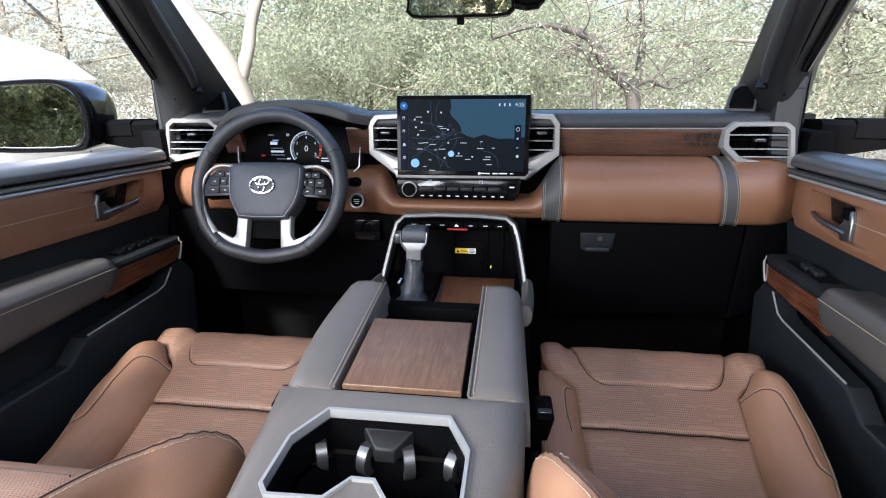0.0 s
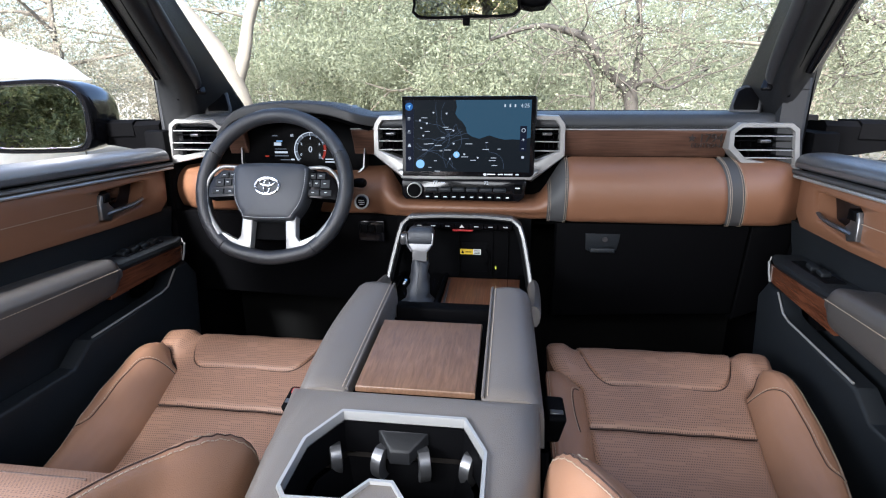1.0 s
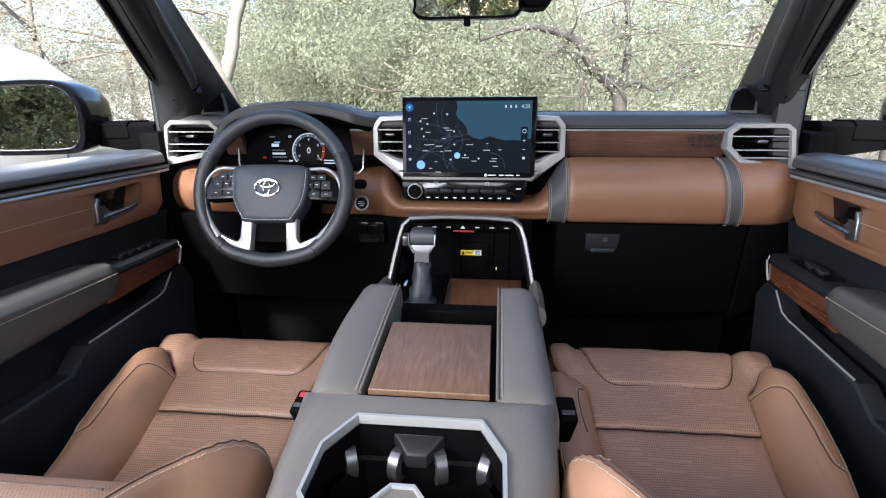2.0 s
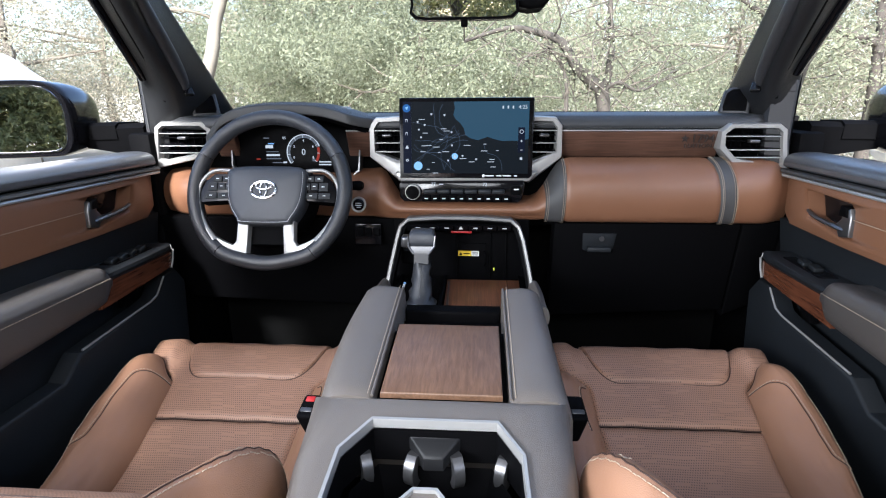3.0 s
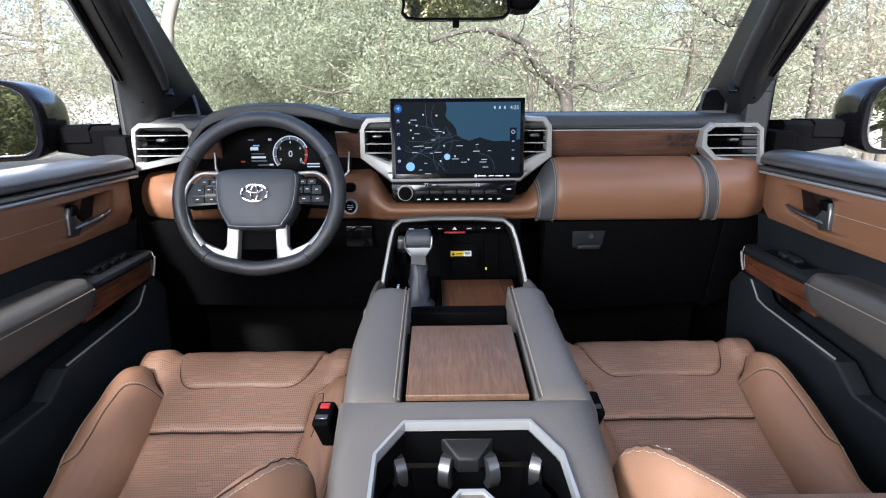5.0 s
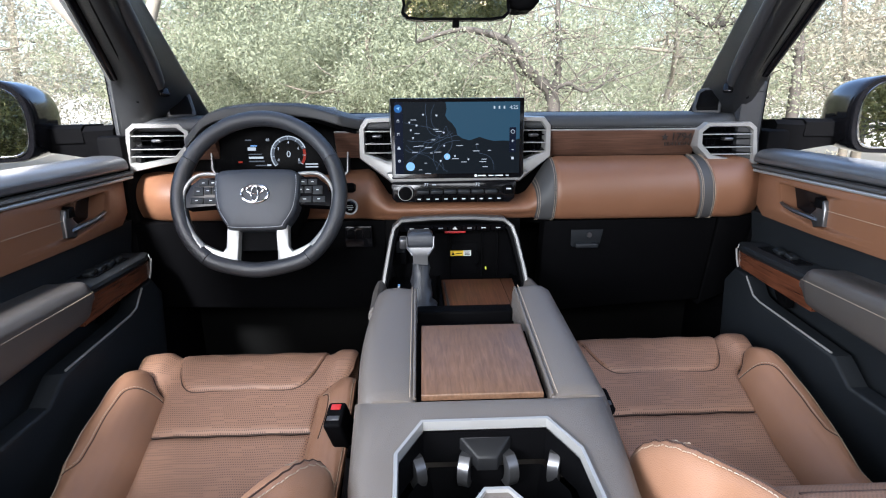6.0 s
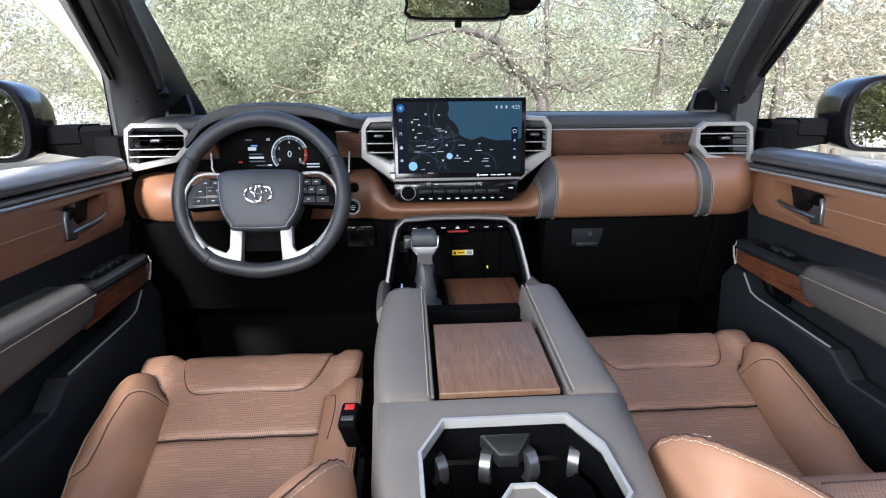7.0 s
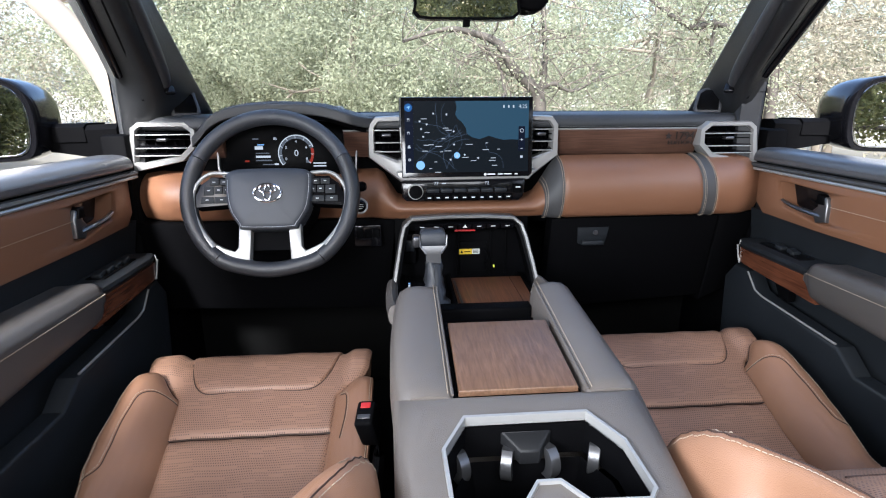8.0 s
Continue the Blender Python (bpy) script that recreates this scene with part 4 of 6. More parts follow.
def puffed(outline, w0, w1, bulge, to):
    """A cushion on an outline: stacked inset rings with a domed top."""
    cu, cv = sum(p[0] for p in outline) / len(outline), sum(p[1] for p in outline) / len(outline)
    rings = []
    for k, w in ((1.0, w0), (1.0, lerp(w0, w1, 0.55)), (0.985, lerp(w0, w1, 0.85)), (0.95, w1), (0.8, w1 + bulge * 0.4), (0.55, w1 + bulge * 0.75), (0.25, w1 + bulge * 0.97), (0.05, w1 + bulge)):
        rings.append([to(cu + (u - cu) * k, cv + (v - cv) * k, w) for u, v in outline])
    return loft(rings)


part("airbag_pad", puffed(ho, -0.02, 0.026, 0.008, SW), HUB_HIDE, sw, "slate leather airbag cover", 60)
stitches("stitching", [SW(u * 0.92, -0.012 + (v + 0.012) * 0.92, 0.0275) for u, v in ho[18:] + ho[:1]], sw, PRINT, 0.0026, 0.0022, 0.0004)
part("hub_back", puffed([(u * 1.06, v * 1.06) for u, v in ho], -0.075, -0.018, 0.0, SW), BLACK, sw)
# badge: a plain oval
oval = [(0.029 * math.cos(a), 0.0195 * math.sin(a) - 0.004) for a in [k * math.pi / 16 for k in range(32)]]
part("badge_ring", tube([SW(u, v, 0.0355) for u, v in oval], 0.0026, 8, True), CHROME, sw, "chrome oval badge")
part("badge_inner_ring", tube([SW(0.018 * math.cos(a), 0.0085 * math.sin(a) + 0.005, 0.0358) for a in [k * math.pi / 12 for k in range(24)]], 0.0019, 8, True), CHROME, sw)
part("badge_inner_ring", tube([SW(0.0075 * math.cos(a), 0.017 * math.sin(a) - 0.004, 0.0362) for a in [k * math.pi / 12 for k in range(24)]], 0.0018, 8, True), CHROME, sw)
for sg in (-1, 1):
    pod = [(0.078, 0.030), (0.10, 0.040), (0.128, 0.040), (0.150, 0.022), (0.162, -0.004), (0.160, -0.030), (0.076, -0.024)]
    part("switch_pod", puffed([(sg * u, v) for u, v in pod], -0.03, 0.008, 0.002, SW), GLOSS, sw, "gloss black switch pod", 60)
    for u0, v0, u1, v1 in ((0.090, 0.020, 0.108, 0.033), (0.110, 0.020, 0.130, 0.033), (0.086, 0.001, 0.100, 0.017), (0.102, 0.001, 0.118, 0.017), (0.120, -0.002, 0.142, 0.018), (0.088, -0.020, 0.118, -0.006), (0.120, -0.020, 0.148, -0.006)):
        part("switch", puffed([(sg * u, v) for u, v in ((u0, v0), (u1, v0), (u1, v1), (u0, v1))], 0.005, 0.0125, 0.001, SW), SLATE, sw, sharp=30)
        um = (u0 + u1) / 2
        part("print_bar", slab([(sg * um - 0.003, (v0 + v1) / 2 - 0.0008), (sg * um + 0.003, (v0 + v1) / 2 - 0.0008), (sg * um + 0.003, (v0 + v1) / 2 + 0.0008), (sg * um - 0.003, (v0 + v1) / 2 + 0.0008)], 0.0008, lambda u, v, w: SW(u, v, 0.0142 - w), 0), PRINT, sw)
    # silver trim: along the pod, down inside the rim and up the lower spoke
    path = [(0.088, 0.046), (0.128, 0.047), (0.153, 0.030), (0.1655, 0.0), (0.1615, -0.040), (0.146, -0.082), (0.120, -0.118)]
    part("spoke_trim", tube(curve_pts([SW(sg * u, v, 0.008) for u, v in path], 30), [0.0042] * 20 + [0.0042 + 0.0006 * k for k in range(10)], 10), SATIN, sw, "satin silver spoke trim")
    blade = [(0.040, -0.074), (0.066, -0.066), (0.068, -0.118), (0.076, -0.128), (0.100, -0.118), (0.126, -0.104), (0.118, -0.130), (0.098, -0.142), (0.074, -0.149), (0.044, -0.150)]
    part("lower_spoke", slab([(sg * u, v) for u, v in blade], 0.022, lambda u, v, w: SW(u, v, 0.012 - w - 0.006 * smooth((-0.10 - v) / 0.05)), 0.003), SATIN, sw, "broad satin silver lower spoke")
part("lower_cover", puffed([(-0.05, -0.07), (0.05, -0.07), (0.042, -0.125), (-0.042, -0.125)], -0.05, -0.012, 0.0, SW), BLACK, sw)
part("column_shroud", loft([[SW(0.06 * math.cos(a), 0.06 * math.sin(a) - 0.01, w) for a in [k * math.pi / 12 for k in range(24)]] for w in (-0.05, -0.10, -0.17)]), BLACK, sw)
for sg, z in ((-1, 0.0), (1, 0.0)):
    st = [SW(sg * 0.05, 0.02, -0.08), SW(sg * 0.12, 0.026, -0.075), SW(sg * 0.172, 0.03, -0.070), SW(sg * 0.205, 0.03, -0.066)]
    part("stalk", tube(curve_pts(st, 12), [0.006] * 7 + [0.008, 0.011, 0.012, 0.012, 0.008], 12), BLACK, sw, "black column stalk")

# ---- centre console ----
con = thing("centre_console", "grey leather centre console with walnut lids", "console", (0, 0.7, FLOOR_Z))


def lid_z(y):
    return 0.757 + (y - 0.60) * 0.125


# body: closed shell under the lids
body_rows = []
for y, hw, zt in ((0.10, 0.150, 0.70), (0.40, 0.168, 0.715), (0.60, 0.172, 0.715), (0.90, 0.172, 0.735), (0.955, 0.172, 0.70), (1.00, 0.172, 0.672), (1.25, 0.180, 0.672), (1.40, 0.180, 0.672)):
    body_rows.append([Vector((-hw, y, FLOOR_Z)), Vector((-hw, y, zt - 0.02)), Vector((-hw + 0.015, y, zt)), Vector((hw - 0.015, y, zt)), Vector((hw, y, zt - 0.02)), Vector((hw, y, FLOOR_Z))])
# rear cup holder block is open at the top, so the body under it stays lower
for r in body_rows[:3]:
    for i in (2, 3):
        r[i].z = 0.62
    for i in (1, 4):
        r[i].z = 0.62
part("body", loft(body_rows), BLACK, con)
# armrest lids: stitched pads either side
for sg in (-1, 1):
    rows = []
    n = 30
    for k in range(n + 1):
        t = k / n
        y = lerp(0.605, 0.928, t)
        zt = lid_z(y) + 0.005 - 0.028 * smooth((t - 0.93) / 0.07) ** 2 - 0.004 * smooth((0.03 - t) / 0.03)
        xi = 0.0905
        xo = (0.168 + 0.009 * math.sin(math.pi * min(1, t * 1.1)) if sg < 0 else lerp(0.174, 0.163, t)) - 0.006 * smooth((t - 0.93) / 0.07)
        zb = 0.690 + 0.02 * t
        sec = [(xi, zb), (xi, zt - 0.012), (xi + 0.003, zt - 0.003), (xi + 0.010, zt), (xi + 0.035, zt + 0.003), (xo - 0.022, zt + 0.001), (xo - 0.008, zt - 0.008), (xo, zt - 0.026), (xo + 0.002, zb)]
        pts = []
        base = [Vector((sg * u, y, v)) for u, v in sec]
        for a, b in zip(base, base[1:]):
            pts += [a, lerp(a, b, 0.5)]
        rows.append(pts + [base[-1]])
    part("armrest_pad", loft(rows), TAUPE, con, "grey leather armrest pad", 50)
    stitches("stitching", [Vector((sg * 0.0985, y, lid_z(y) + 0.0055 - 0.028 * smooth(((y - 0.605) / 0.323 - 0.93) / 0.07) ** 2)) for y in [lerp(0.608, 0.925, k / 24) for k in range(25)]], con)
    part("pad_piping", tube([Vector((sg * 0.0925, y, lid_z(y) + 0.0035 - 0.028 * smooth(((y - 0.605) / 0.323 - 0.93) / 0.07) ** 2)) for y in [lerp(0.606, 0.926, k / 20) for k in range(21)]], 0.0022, 8), TAUPE, con)
wl = slab([(-0.083, 0.614), (0.082, 0.614), (0.0815, 0.786), (-0.082, 0.786)], 0.009, lambda u, v, w: (u, v, lid_z(v) + 0.003 - w), 0.0025, 3)
part("sliding_lid", wl, WOOD_Y, con, "walnut sliding lid")
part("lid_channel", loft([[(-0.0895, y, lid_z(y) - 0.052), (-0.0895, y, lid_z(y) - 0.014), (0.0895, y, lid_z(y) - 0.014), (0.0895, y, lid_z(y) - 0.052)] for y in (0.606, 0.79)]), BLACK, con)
# open tray and its front: near-black colour stands in for shade
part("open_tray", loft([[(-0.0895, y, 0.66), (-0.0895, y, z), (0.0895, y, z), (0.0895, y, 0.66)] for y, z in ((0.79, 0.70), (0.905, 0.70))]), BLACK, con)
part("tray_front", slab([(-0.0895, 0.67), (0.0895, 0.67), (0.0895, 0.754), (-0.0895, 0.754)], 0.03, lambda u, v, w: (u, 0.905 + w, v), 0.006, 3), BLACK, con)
# rear block with the cup holders
ring_out = [(-0.108, 0.425), (-0.110, 0.503), (-0.080, 0.558), (0.072, 0.558), (0.100, 0.503), (0.100, 0.425), (0.088, 0.410), (0.026, 0.412), (0.006, 0.442), (-0.016, 0.442), (-0.036, 0.412), (-0.096, 0.410)]
ring_in = [(-0.101, 0.428), (-0.103, 0.501), (-0.0765, 0.551), (0.0685, 0.551), (0.093, 0.501), (0.093, 0.428), (0.085, 0.417), (0.0295, 0.419), (0.0085, 0.4490), (-0.0185, 0.4490), (-0.0395, 0.419), (-0.0925, 0.417)]
ring_out, ring_in = ([(u * 1.045, 0.487 + (v - 0.485) * 1.03) for u, v in line] for line in (ring_out, ring_in))
ring_in = [(lerp(a[0], c[0], 0.72), lerp(a[1], c[1], 0.72)) for a, c in zip(ring_out, ring_in)]


def block_z(y):
    return 0.752 - 0.02 * max(0, 0.42 - y) + 0.009 * smooth((y - 0.53) / 0.07)


def top_at(u, v, w):
    return (u, v, block_z(v) - w)


block_out = [(-0.150, 0.36), (-0.170, 0.503), (-0.172, 0.611), (0.168, 0.611), (0.166, 0.503), (0.146, 0.36), (0.10, 0.20), (0.04, 0.20), (0.012, 0.20), (-0.022, 0.20), (-0.05, 0.20), (-0.10, 0.20)]
rings = []
ROLL = (1.0, 0.70, 0.16, 0.16, 0.70, 1.0, 1.0, 1.0, 1.0, 1.0, 1.0, 1.0)
for f, dz in ((1.0, 0.20), (1.0, 0.085), (0.99, 0.060), (0.96, 0.042), (0.88, 0.026), (0.74, 0.012), (0.55, 0.004), (0.30, 0.0006), (0.0, 0.0)):
    rings.append([Vector(top_at(lerp(r[0], o[0], f), lerp(r[1], o[1], f), dz * (k if dz < 0.1 else 1))) for r, o, k in zip(ring_out, block_out, ROLL)])
rings.append([Vector(top_at(r[0], r[1], 0.03)) for r in ring_out])
b = bmesh.new()
vs = [[b.verts.new(p) for p in r] for r in rings]
for a, c in zip(vs, vs[1:]):
    for i in range(12):
        b.faces.new((a[i], a[(i + 1) % 12], c[(i + 1) % 12], c[i]))
part("rear_block", b, TAUPE, con, "grey leather rear console top", 60)
part("cup_ring", frame_ring(ring_out, ring_in, 0.014, lambda u, v, w: top_at(u, v, w - 0.004), lip=0.003), SATIN, con, "brushed silver cup holder surround")
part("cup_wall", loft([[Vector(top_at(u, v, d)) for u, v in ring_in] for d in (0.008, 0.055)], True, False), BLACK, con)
# sloping cavity, its shade put into the black, with sprung grips against its far wall
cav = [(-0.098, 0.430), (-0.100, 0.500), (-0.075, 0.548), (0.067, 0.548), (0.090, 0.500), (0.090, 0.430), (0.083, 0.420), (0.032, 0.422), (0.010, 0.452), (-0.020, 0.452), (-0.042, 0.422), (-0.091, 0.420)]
part("cup_well", loft([[Vector((lerp(-0.004, u, k), lerp(0.485, v, k), z)) for u, v in cav] for k, z in ((1.0, 0.700), (0.93, 0.668), (0.88, 0.634))], True, False), BLACK, con, "black cup well lining with shade in its colour")
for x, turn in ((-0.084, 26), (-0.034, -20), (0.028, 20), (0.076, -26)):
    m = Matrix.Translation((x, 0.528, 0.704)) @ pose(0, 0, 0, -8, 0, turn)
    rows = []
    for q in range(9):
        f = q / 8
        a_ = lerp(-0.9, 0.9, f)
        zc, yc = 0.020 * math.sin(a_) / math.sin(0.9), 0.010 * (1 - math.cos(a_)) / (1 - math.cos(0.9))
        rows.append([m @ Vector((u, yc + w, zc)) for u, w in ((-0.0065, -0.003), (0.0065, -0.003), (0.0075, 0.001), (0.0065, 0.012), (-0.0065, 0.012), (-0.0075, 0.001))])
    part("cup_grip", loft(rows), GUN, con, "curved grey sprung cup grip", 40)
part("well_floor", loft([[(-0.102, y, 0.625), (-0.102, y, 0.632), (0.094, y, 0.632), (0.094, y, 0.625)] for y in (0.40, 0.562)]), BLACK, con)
# sloping back wall web between the wells, coloured dark as shaded
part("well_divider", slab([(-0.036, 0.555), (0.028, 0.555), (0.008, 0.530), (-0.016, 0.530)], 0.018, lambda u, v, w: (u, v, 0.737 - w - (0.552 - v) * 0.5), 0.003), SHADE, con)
part("notch_tray", slab([(0.006, 0.443), (-0.016, 0.443), (-0.036, 0.408), (-0.036, 0.36), (0.026, 0.36), (0.026, 0.408)], 0.03, lambda u, v, w: (u, v, 0.752 - w - 0.001), 0.003), TAUPE, con)
# front section: side rails, hoop, wireless tray, back wall
hoop_path = [(-0.176, 1.190, 0.690), (-0.168, 1.212, 0.735), (-0.155, 1.245, 0.800), (-0.147, 1.256, 0.828), (-0.128, 1.260, 0.845), (-0.05, 1.262, 0.849), (0.05, 1.262, 0.849), (0.124, 1.258, 0.845), (0.144, 1.254, 0.828), (0.154, 1.243, 0.800), (0.168, 1.210, 0.735), (0.176, 1.188, 0.690)]
hp = [Vector(p) for p in hoop_path]
rings = []
for i, p in enumerate(hp):
    d = (hp[min(i + 1, 11)] - hp[max(i - 1, 0)]).normalized()
    n = Vector((-d.z, 0, d.x)).normalized()
    f = Vector((0, -1, 0.1)).normalized()
    rings.append([p + n * a + f * c for a, c in ((-0.0055, -0.05), (-0.0055, 0.004), (-0.003, 0.008), (0.003, 0.008), (0.0055, 0.004), (0.0055, -0.05))])
part("hoop", loft(rings), BRUSHED, con, "brushed silver hoop", 30)
# liner and back wall blackened to paint the shade inside the hoop
inner = [[p + Vector((-0.011 * (1 if p.x > 0 else -1), y, -0.008)) for y in (0.0, 0.06)] + [p + Vector((-0.004 * (1 if p.x > 0 else -1), y, -0.002)) for y in (0.06, 0.0)] for p in hp]
part("hoop_liner", loft(inner), BLACK, con, "slate inner hoop, blackened for shade")
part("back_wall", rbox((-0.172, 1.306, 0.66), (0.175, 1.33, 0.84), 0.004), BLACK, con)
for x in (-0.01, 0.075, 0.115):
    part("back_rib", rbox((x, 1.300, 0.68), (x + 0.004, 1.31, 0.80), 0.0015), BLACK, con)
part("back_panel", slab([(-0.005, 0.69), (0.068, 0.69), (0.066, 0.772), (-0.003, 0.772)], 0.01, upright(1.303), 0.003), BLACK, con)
lab = part("warning_label", rbox((-0.006, 1.3005, 0.7385), (0.028, 1.3035, 0.752), 0), YELLOW, con, "yellow warning label")
part("label_bars", rbox((0.0282, 1.3005, 0.7385), (0.048, 1.3035, 0.752), 0), PAPER, con, "white printed label")
for k in range(3):
    part("print_bar", rbox((0.031, 1.2998, 0.7410 + 0.0035 * k), (0.045, 1.3006, 0.7425 + 0.0035 * k), 0), BLACK, con)
part("label_mark", slab([(-0.003, 0.741), (0.005, 0.741), (0.001, 0.749)], 0.0008, upright(1.2998), 0), BLACK, con)
part("print_bar", rbox((0.008, 1.2998, 0.7440), (0.024, 1.3006, 0.7462), 0), BLACK, con)
part("pilot_light", rbox((0.0855, 1.298, 0.700), (0.0885, 1.31, 0.706), 0.001), glowing("yellow green pilot light", (0.75, 0.8, 0.1), 0.7), con, "yellow green pilot light")
part("tray_hook", tube(curve_pts([(0.060, 1.302, 0.752), (0.066, 1.292, 0.742), (0.066, 1.292, 0.722), (0.062, 1.302, 0.712)], 12), 0.0022, 8), BLACK, con)
part("switch_bar", slab([(-0.132, 0.814), (0.130, 0.814), (0.134, 0.835), (-0.136, 0.835)], 0.03, lambda u, v, w: (u, 1.262 + w - (v - 0.814) * 0.6, v), 0.003), BLACK, con, "black switch bar")
for k in range(7):
    u = -0.120 + k * 0.0355
    part("switch", slab([(u, 0.818), (u + 0.033, 0.818), (u + 0.033, 0.832), (u, 0.832)], 0.01, lambda a, v, w: (a, 1.2585 + w - (v - 0.814) * 0.6, v), 0.0015), GLOSS, con)
    if k != 3:
        part("print_bar", slab([(u + 0.011, 0.824), (u + 0.022, 0.824), (u + 0.022, 0.827), (u + 0.011, 0.827)], 0.001, lambda a, v, w: (a, 1.2575 + w - (v - 0.814) * 0.6, v), 0), PRINT, con)
part("hazard_mark", slab([(-0.003, 0.822), (0.009, 0.822), (0.003, 0.831)], 0.001, lambda a, v, w: (a, 1.2575 + w - (v - 0.814) * 0.6, v), 0), PAPER, con)
part("hazard_strip", rbox((-0.022, 1.258, 0.811), (0.030, 1.268, 0.8155), 0.001), RED, con, "red strip under the hazard switch")
# walnut tray door in front of the lids
part("tray_lid", slab([(-0.028, 0.985), (0.142, 0.985), (0.150, 1.262), (-0.032, 1.262)], 0.012, lambda u, v, w: (u, v, 0.688 - w), 0.002), WOOD_T, con, "glossy walnut tray door")
part("tray_joint", rbox((0.118, 1.0, 0.6882), (0.1195, 1.26, 0.6888), 0), DARK_SEAM, con)
part("silver_line", slab([(-0.022, 1.0), (-0.016, 1.0), (-0.024, 1.235), (-0.028, 1.235)], 0.004, lambda u, v, w: (u, v, 0.692 - w), 0.001), GUN, con)
part("tray_edge", rbox((-0.042, 0.97, 0.672), (-0.033, 1.27, 0.697), 0.003), BLACK, con)
part("shift_plate", slab([(-0.162, 0.96), (-0.042, 0.96), (-0.042, 1.30), (-0.165, 1.30)], 0.02, lambda u, v, w: (u, v, 0.684 - w), 0.003), GLOSS, con, "gloss black shift plate")
for sg in (-1, 1):
    railp = [(sg * 0.170, 0.93, 0.735), (sg * 0.176, 1.02, 0.712), (sg * 0.180, 1.12, 0.700), (sg * 0.180, 1.20, 0.690)]
    part("side_rail", tube(curve_pts(railp, 16), 0.014, 12, flat=1.5), TAUPE, con, "grey leather side rail")
    part("side_wall", loft([[(sg * 0.150, y, 0.66), (sg * 0.150, y, z), (sg * 0.182, y, z - 0.01), (sg * 0.186, y, 0.60)] for y, z in ((0.95, 0.720), (1.10, 0.700), (1.31, 0.685))]), BLACK, con)
ind = [(-0.146, 1.215), (-0.146, 1.200), (-0.140, 1.226)]
for u, v in ((-0.141, 1.235), (-0.141, 1.222), (-0.141, 1.210)):
    part("shift_mark", rbox((u, v, 0.684), (u + 0.005, v + 0.006, 0.6852), 0), BLUE_E if v > 1.23 else WHITE_E, con)
part("brake_switch", rbox((-0.150, 1.285, 0.722), (-0.118, 1.31, 0.800), 0.004), BLACK, con)
part("brake_switch_key", rbox((-0.146, 1.280, 0.755), (-0.122, 1.30, 0.785), 0.003), SLATE, con)

# ---- gear shifter ----
gs = thing("gear_shifter", "charcoal leather gear shifter with a silver collar and gaiter", "gear shifter", (-0.084, 1.11, 0.684))
g_rows = []
for z, hw, hd, y in ((0.806, 0.022, 0.012, 1.158), (0.811, 0.028, 0.018, 1.158), (0.820, 0.0295, 0.021, 1.159), (0.834, 0.0295, 0.021, 1.161), (0.841, 0.027, 0.018, 1.162), (0.845, 0.021, 0.011, 1.163)):
    g_rows.append([Vector((-0.083 + max(-hw, min(hw, 1.35 * hw * math.cos(a))), y + max(-hd, min(hd, 1.35 * hd * math.sin(a))), z)) for a in [k * math.pi / 12 for k in range(24)]])
part("knob", loft(g_rows), HUB_HIDE, gs, "charcoal leather knob", 50)
part("thumb_button", rbox((-0.130, 1.14, 0.806), (-0.112, 1.17, 0.832), 0.005, 3), GUN, gs)
col = [[Vector((-0.083 + hw * u, y + hd * v, z)) for u, v in ((-1, -1), (1, -1), (1, 1), (-1, 1))] for z, hw, hd, y in ((0.772, 0.0165, 0.012, 1.142), (0.792, 0.0165, 0.013, 1.146), (0.802, 0.022, 0.016, 1.150), (0.811, 0.027, 0.018, 1.155))]
part("collar", loft(col), GUN, gs, "satin silver collar", 20)
for sg in (-1, 1):
    part("collar_wing", tube([(-0.083 + sg * 0.0175, 1.131, 0.795), (-0.083 + sg * 0.0298, 1.136, 0.812), (-0.083 + sg * 0.0302, 1.140, 0.836)], 0.0026, 8), GUN, gs)
gai = []
for k, (z, r, y) in enumerate(((0.773, 0.0185, 1.142), (0.760, 0.0205, 1.139), (0.747, 0.0195, 1.134), (0.735, 0.0235, 1.129), (0.722, 0.0215, 1.123), (0.710, 0.0265, 1.117), (0.698, 0.0255, 1.110), (0.690, 0.034, 1.106), (0.684, 0.036, 1.103))):
    gai.append([Vector((-0.083 + r * math.cos(a) * (1 + 0.10 * math.sin(3 * a + 2 * k)), y + r * math.sin(a) * (1 + 0.05 * math.sin(4 * a + 2 * k)), z + 0.003 * math.sin(2 * a + 1.7 * k))) for a in [q * math.pi / 16 for q in range(32)]])
part("gaiter", loft(gai), RIM_HIDE, gs, "creased charcoal leather gaiter", 70)
stitches("stitching", [Vector((-0.083, y - r - 0.001, z)) for z, r, y in ((0.773, 0.0195, 1.142), (0.760, 0.0215, 1.139), (0.747, 0.021, 1.134), (0.735, 0.0245, 1.129), (0.722, 0.023, 1.123), (0.710, 0.0275, 1.117))], gs, GUN, 0.003, 0.0015)
dial = thing("drive_mode_dial", "silver rimmed round drive mode dial", "dial", (-0.098, 1.035, 0.684))
part("rim", tube([(-0.092, 1.035, 0.682), (-0.092, 1.032, 0.698)], 0.026, 32), SATIN, dial, "knurled silver rim")
part("cap", tube([(-0.092, 1.033, 0.69), (-0.092, 1.0315, 0.7005)], 0.021, 32), GUN, dial)


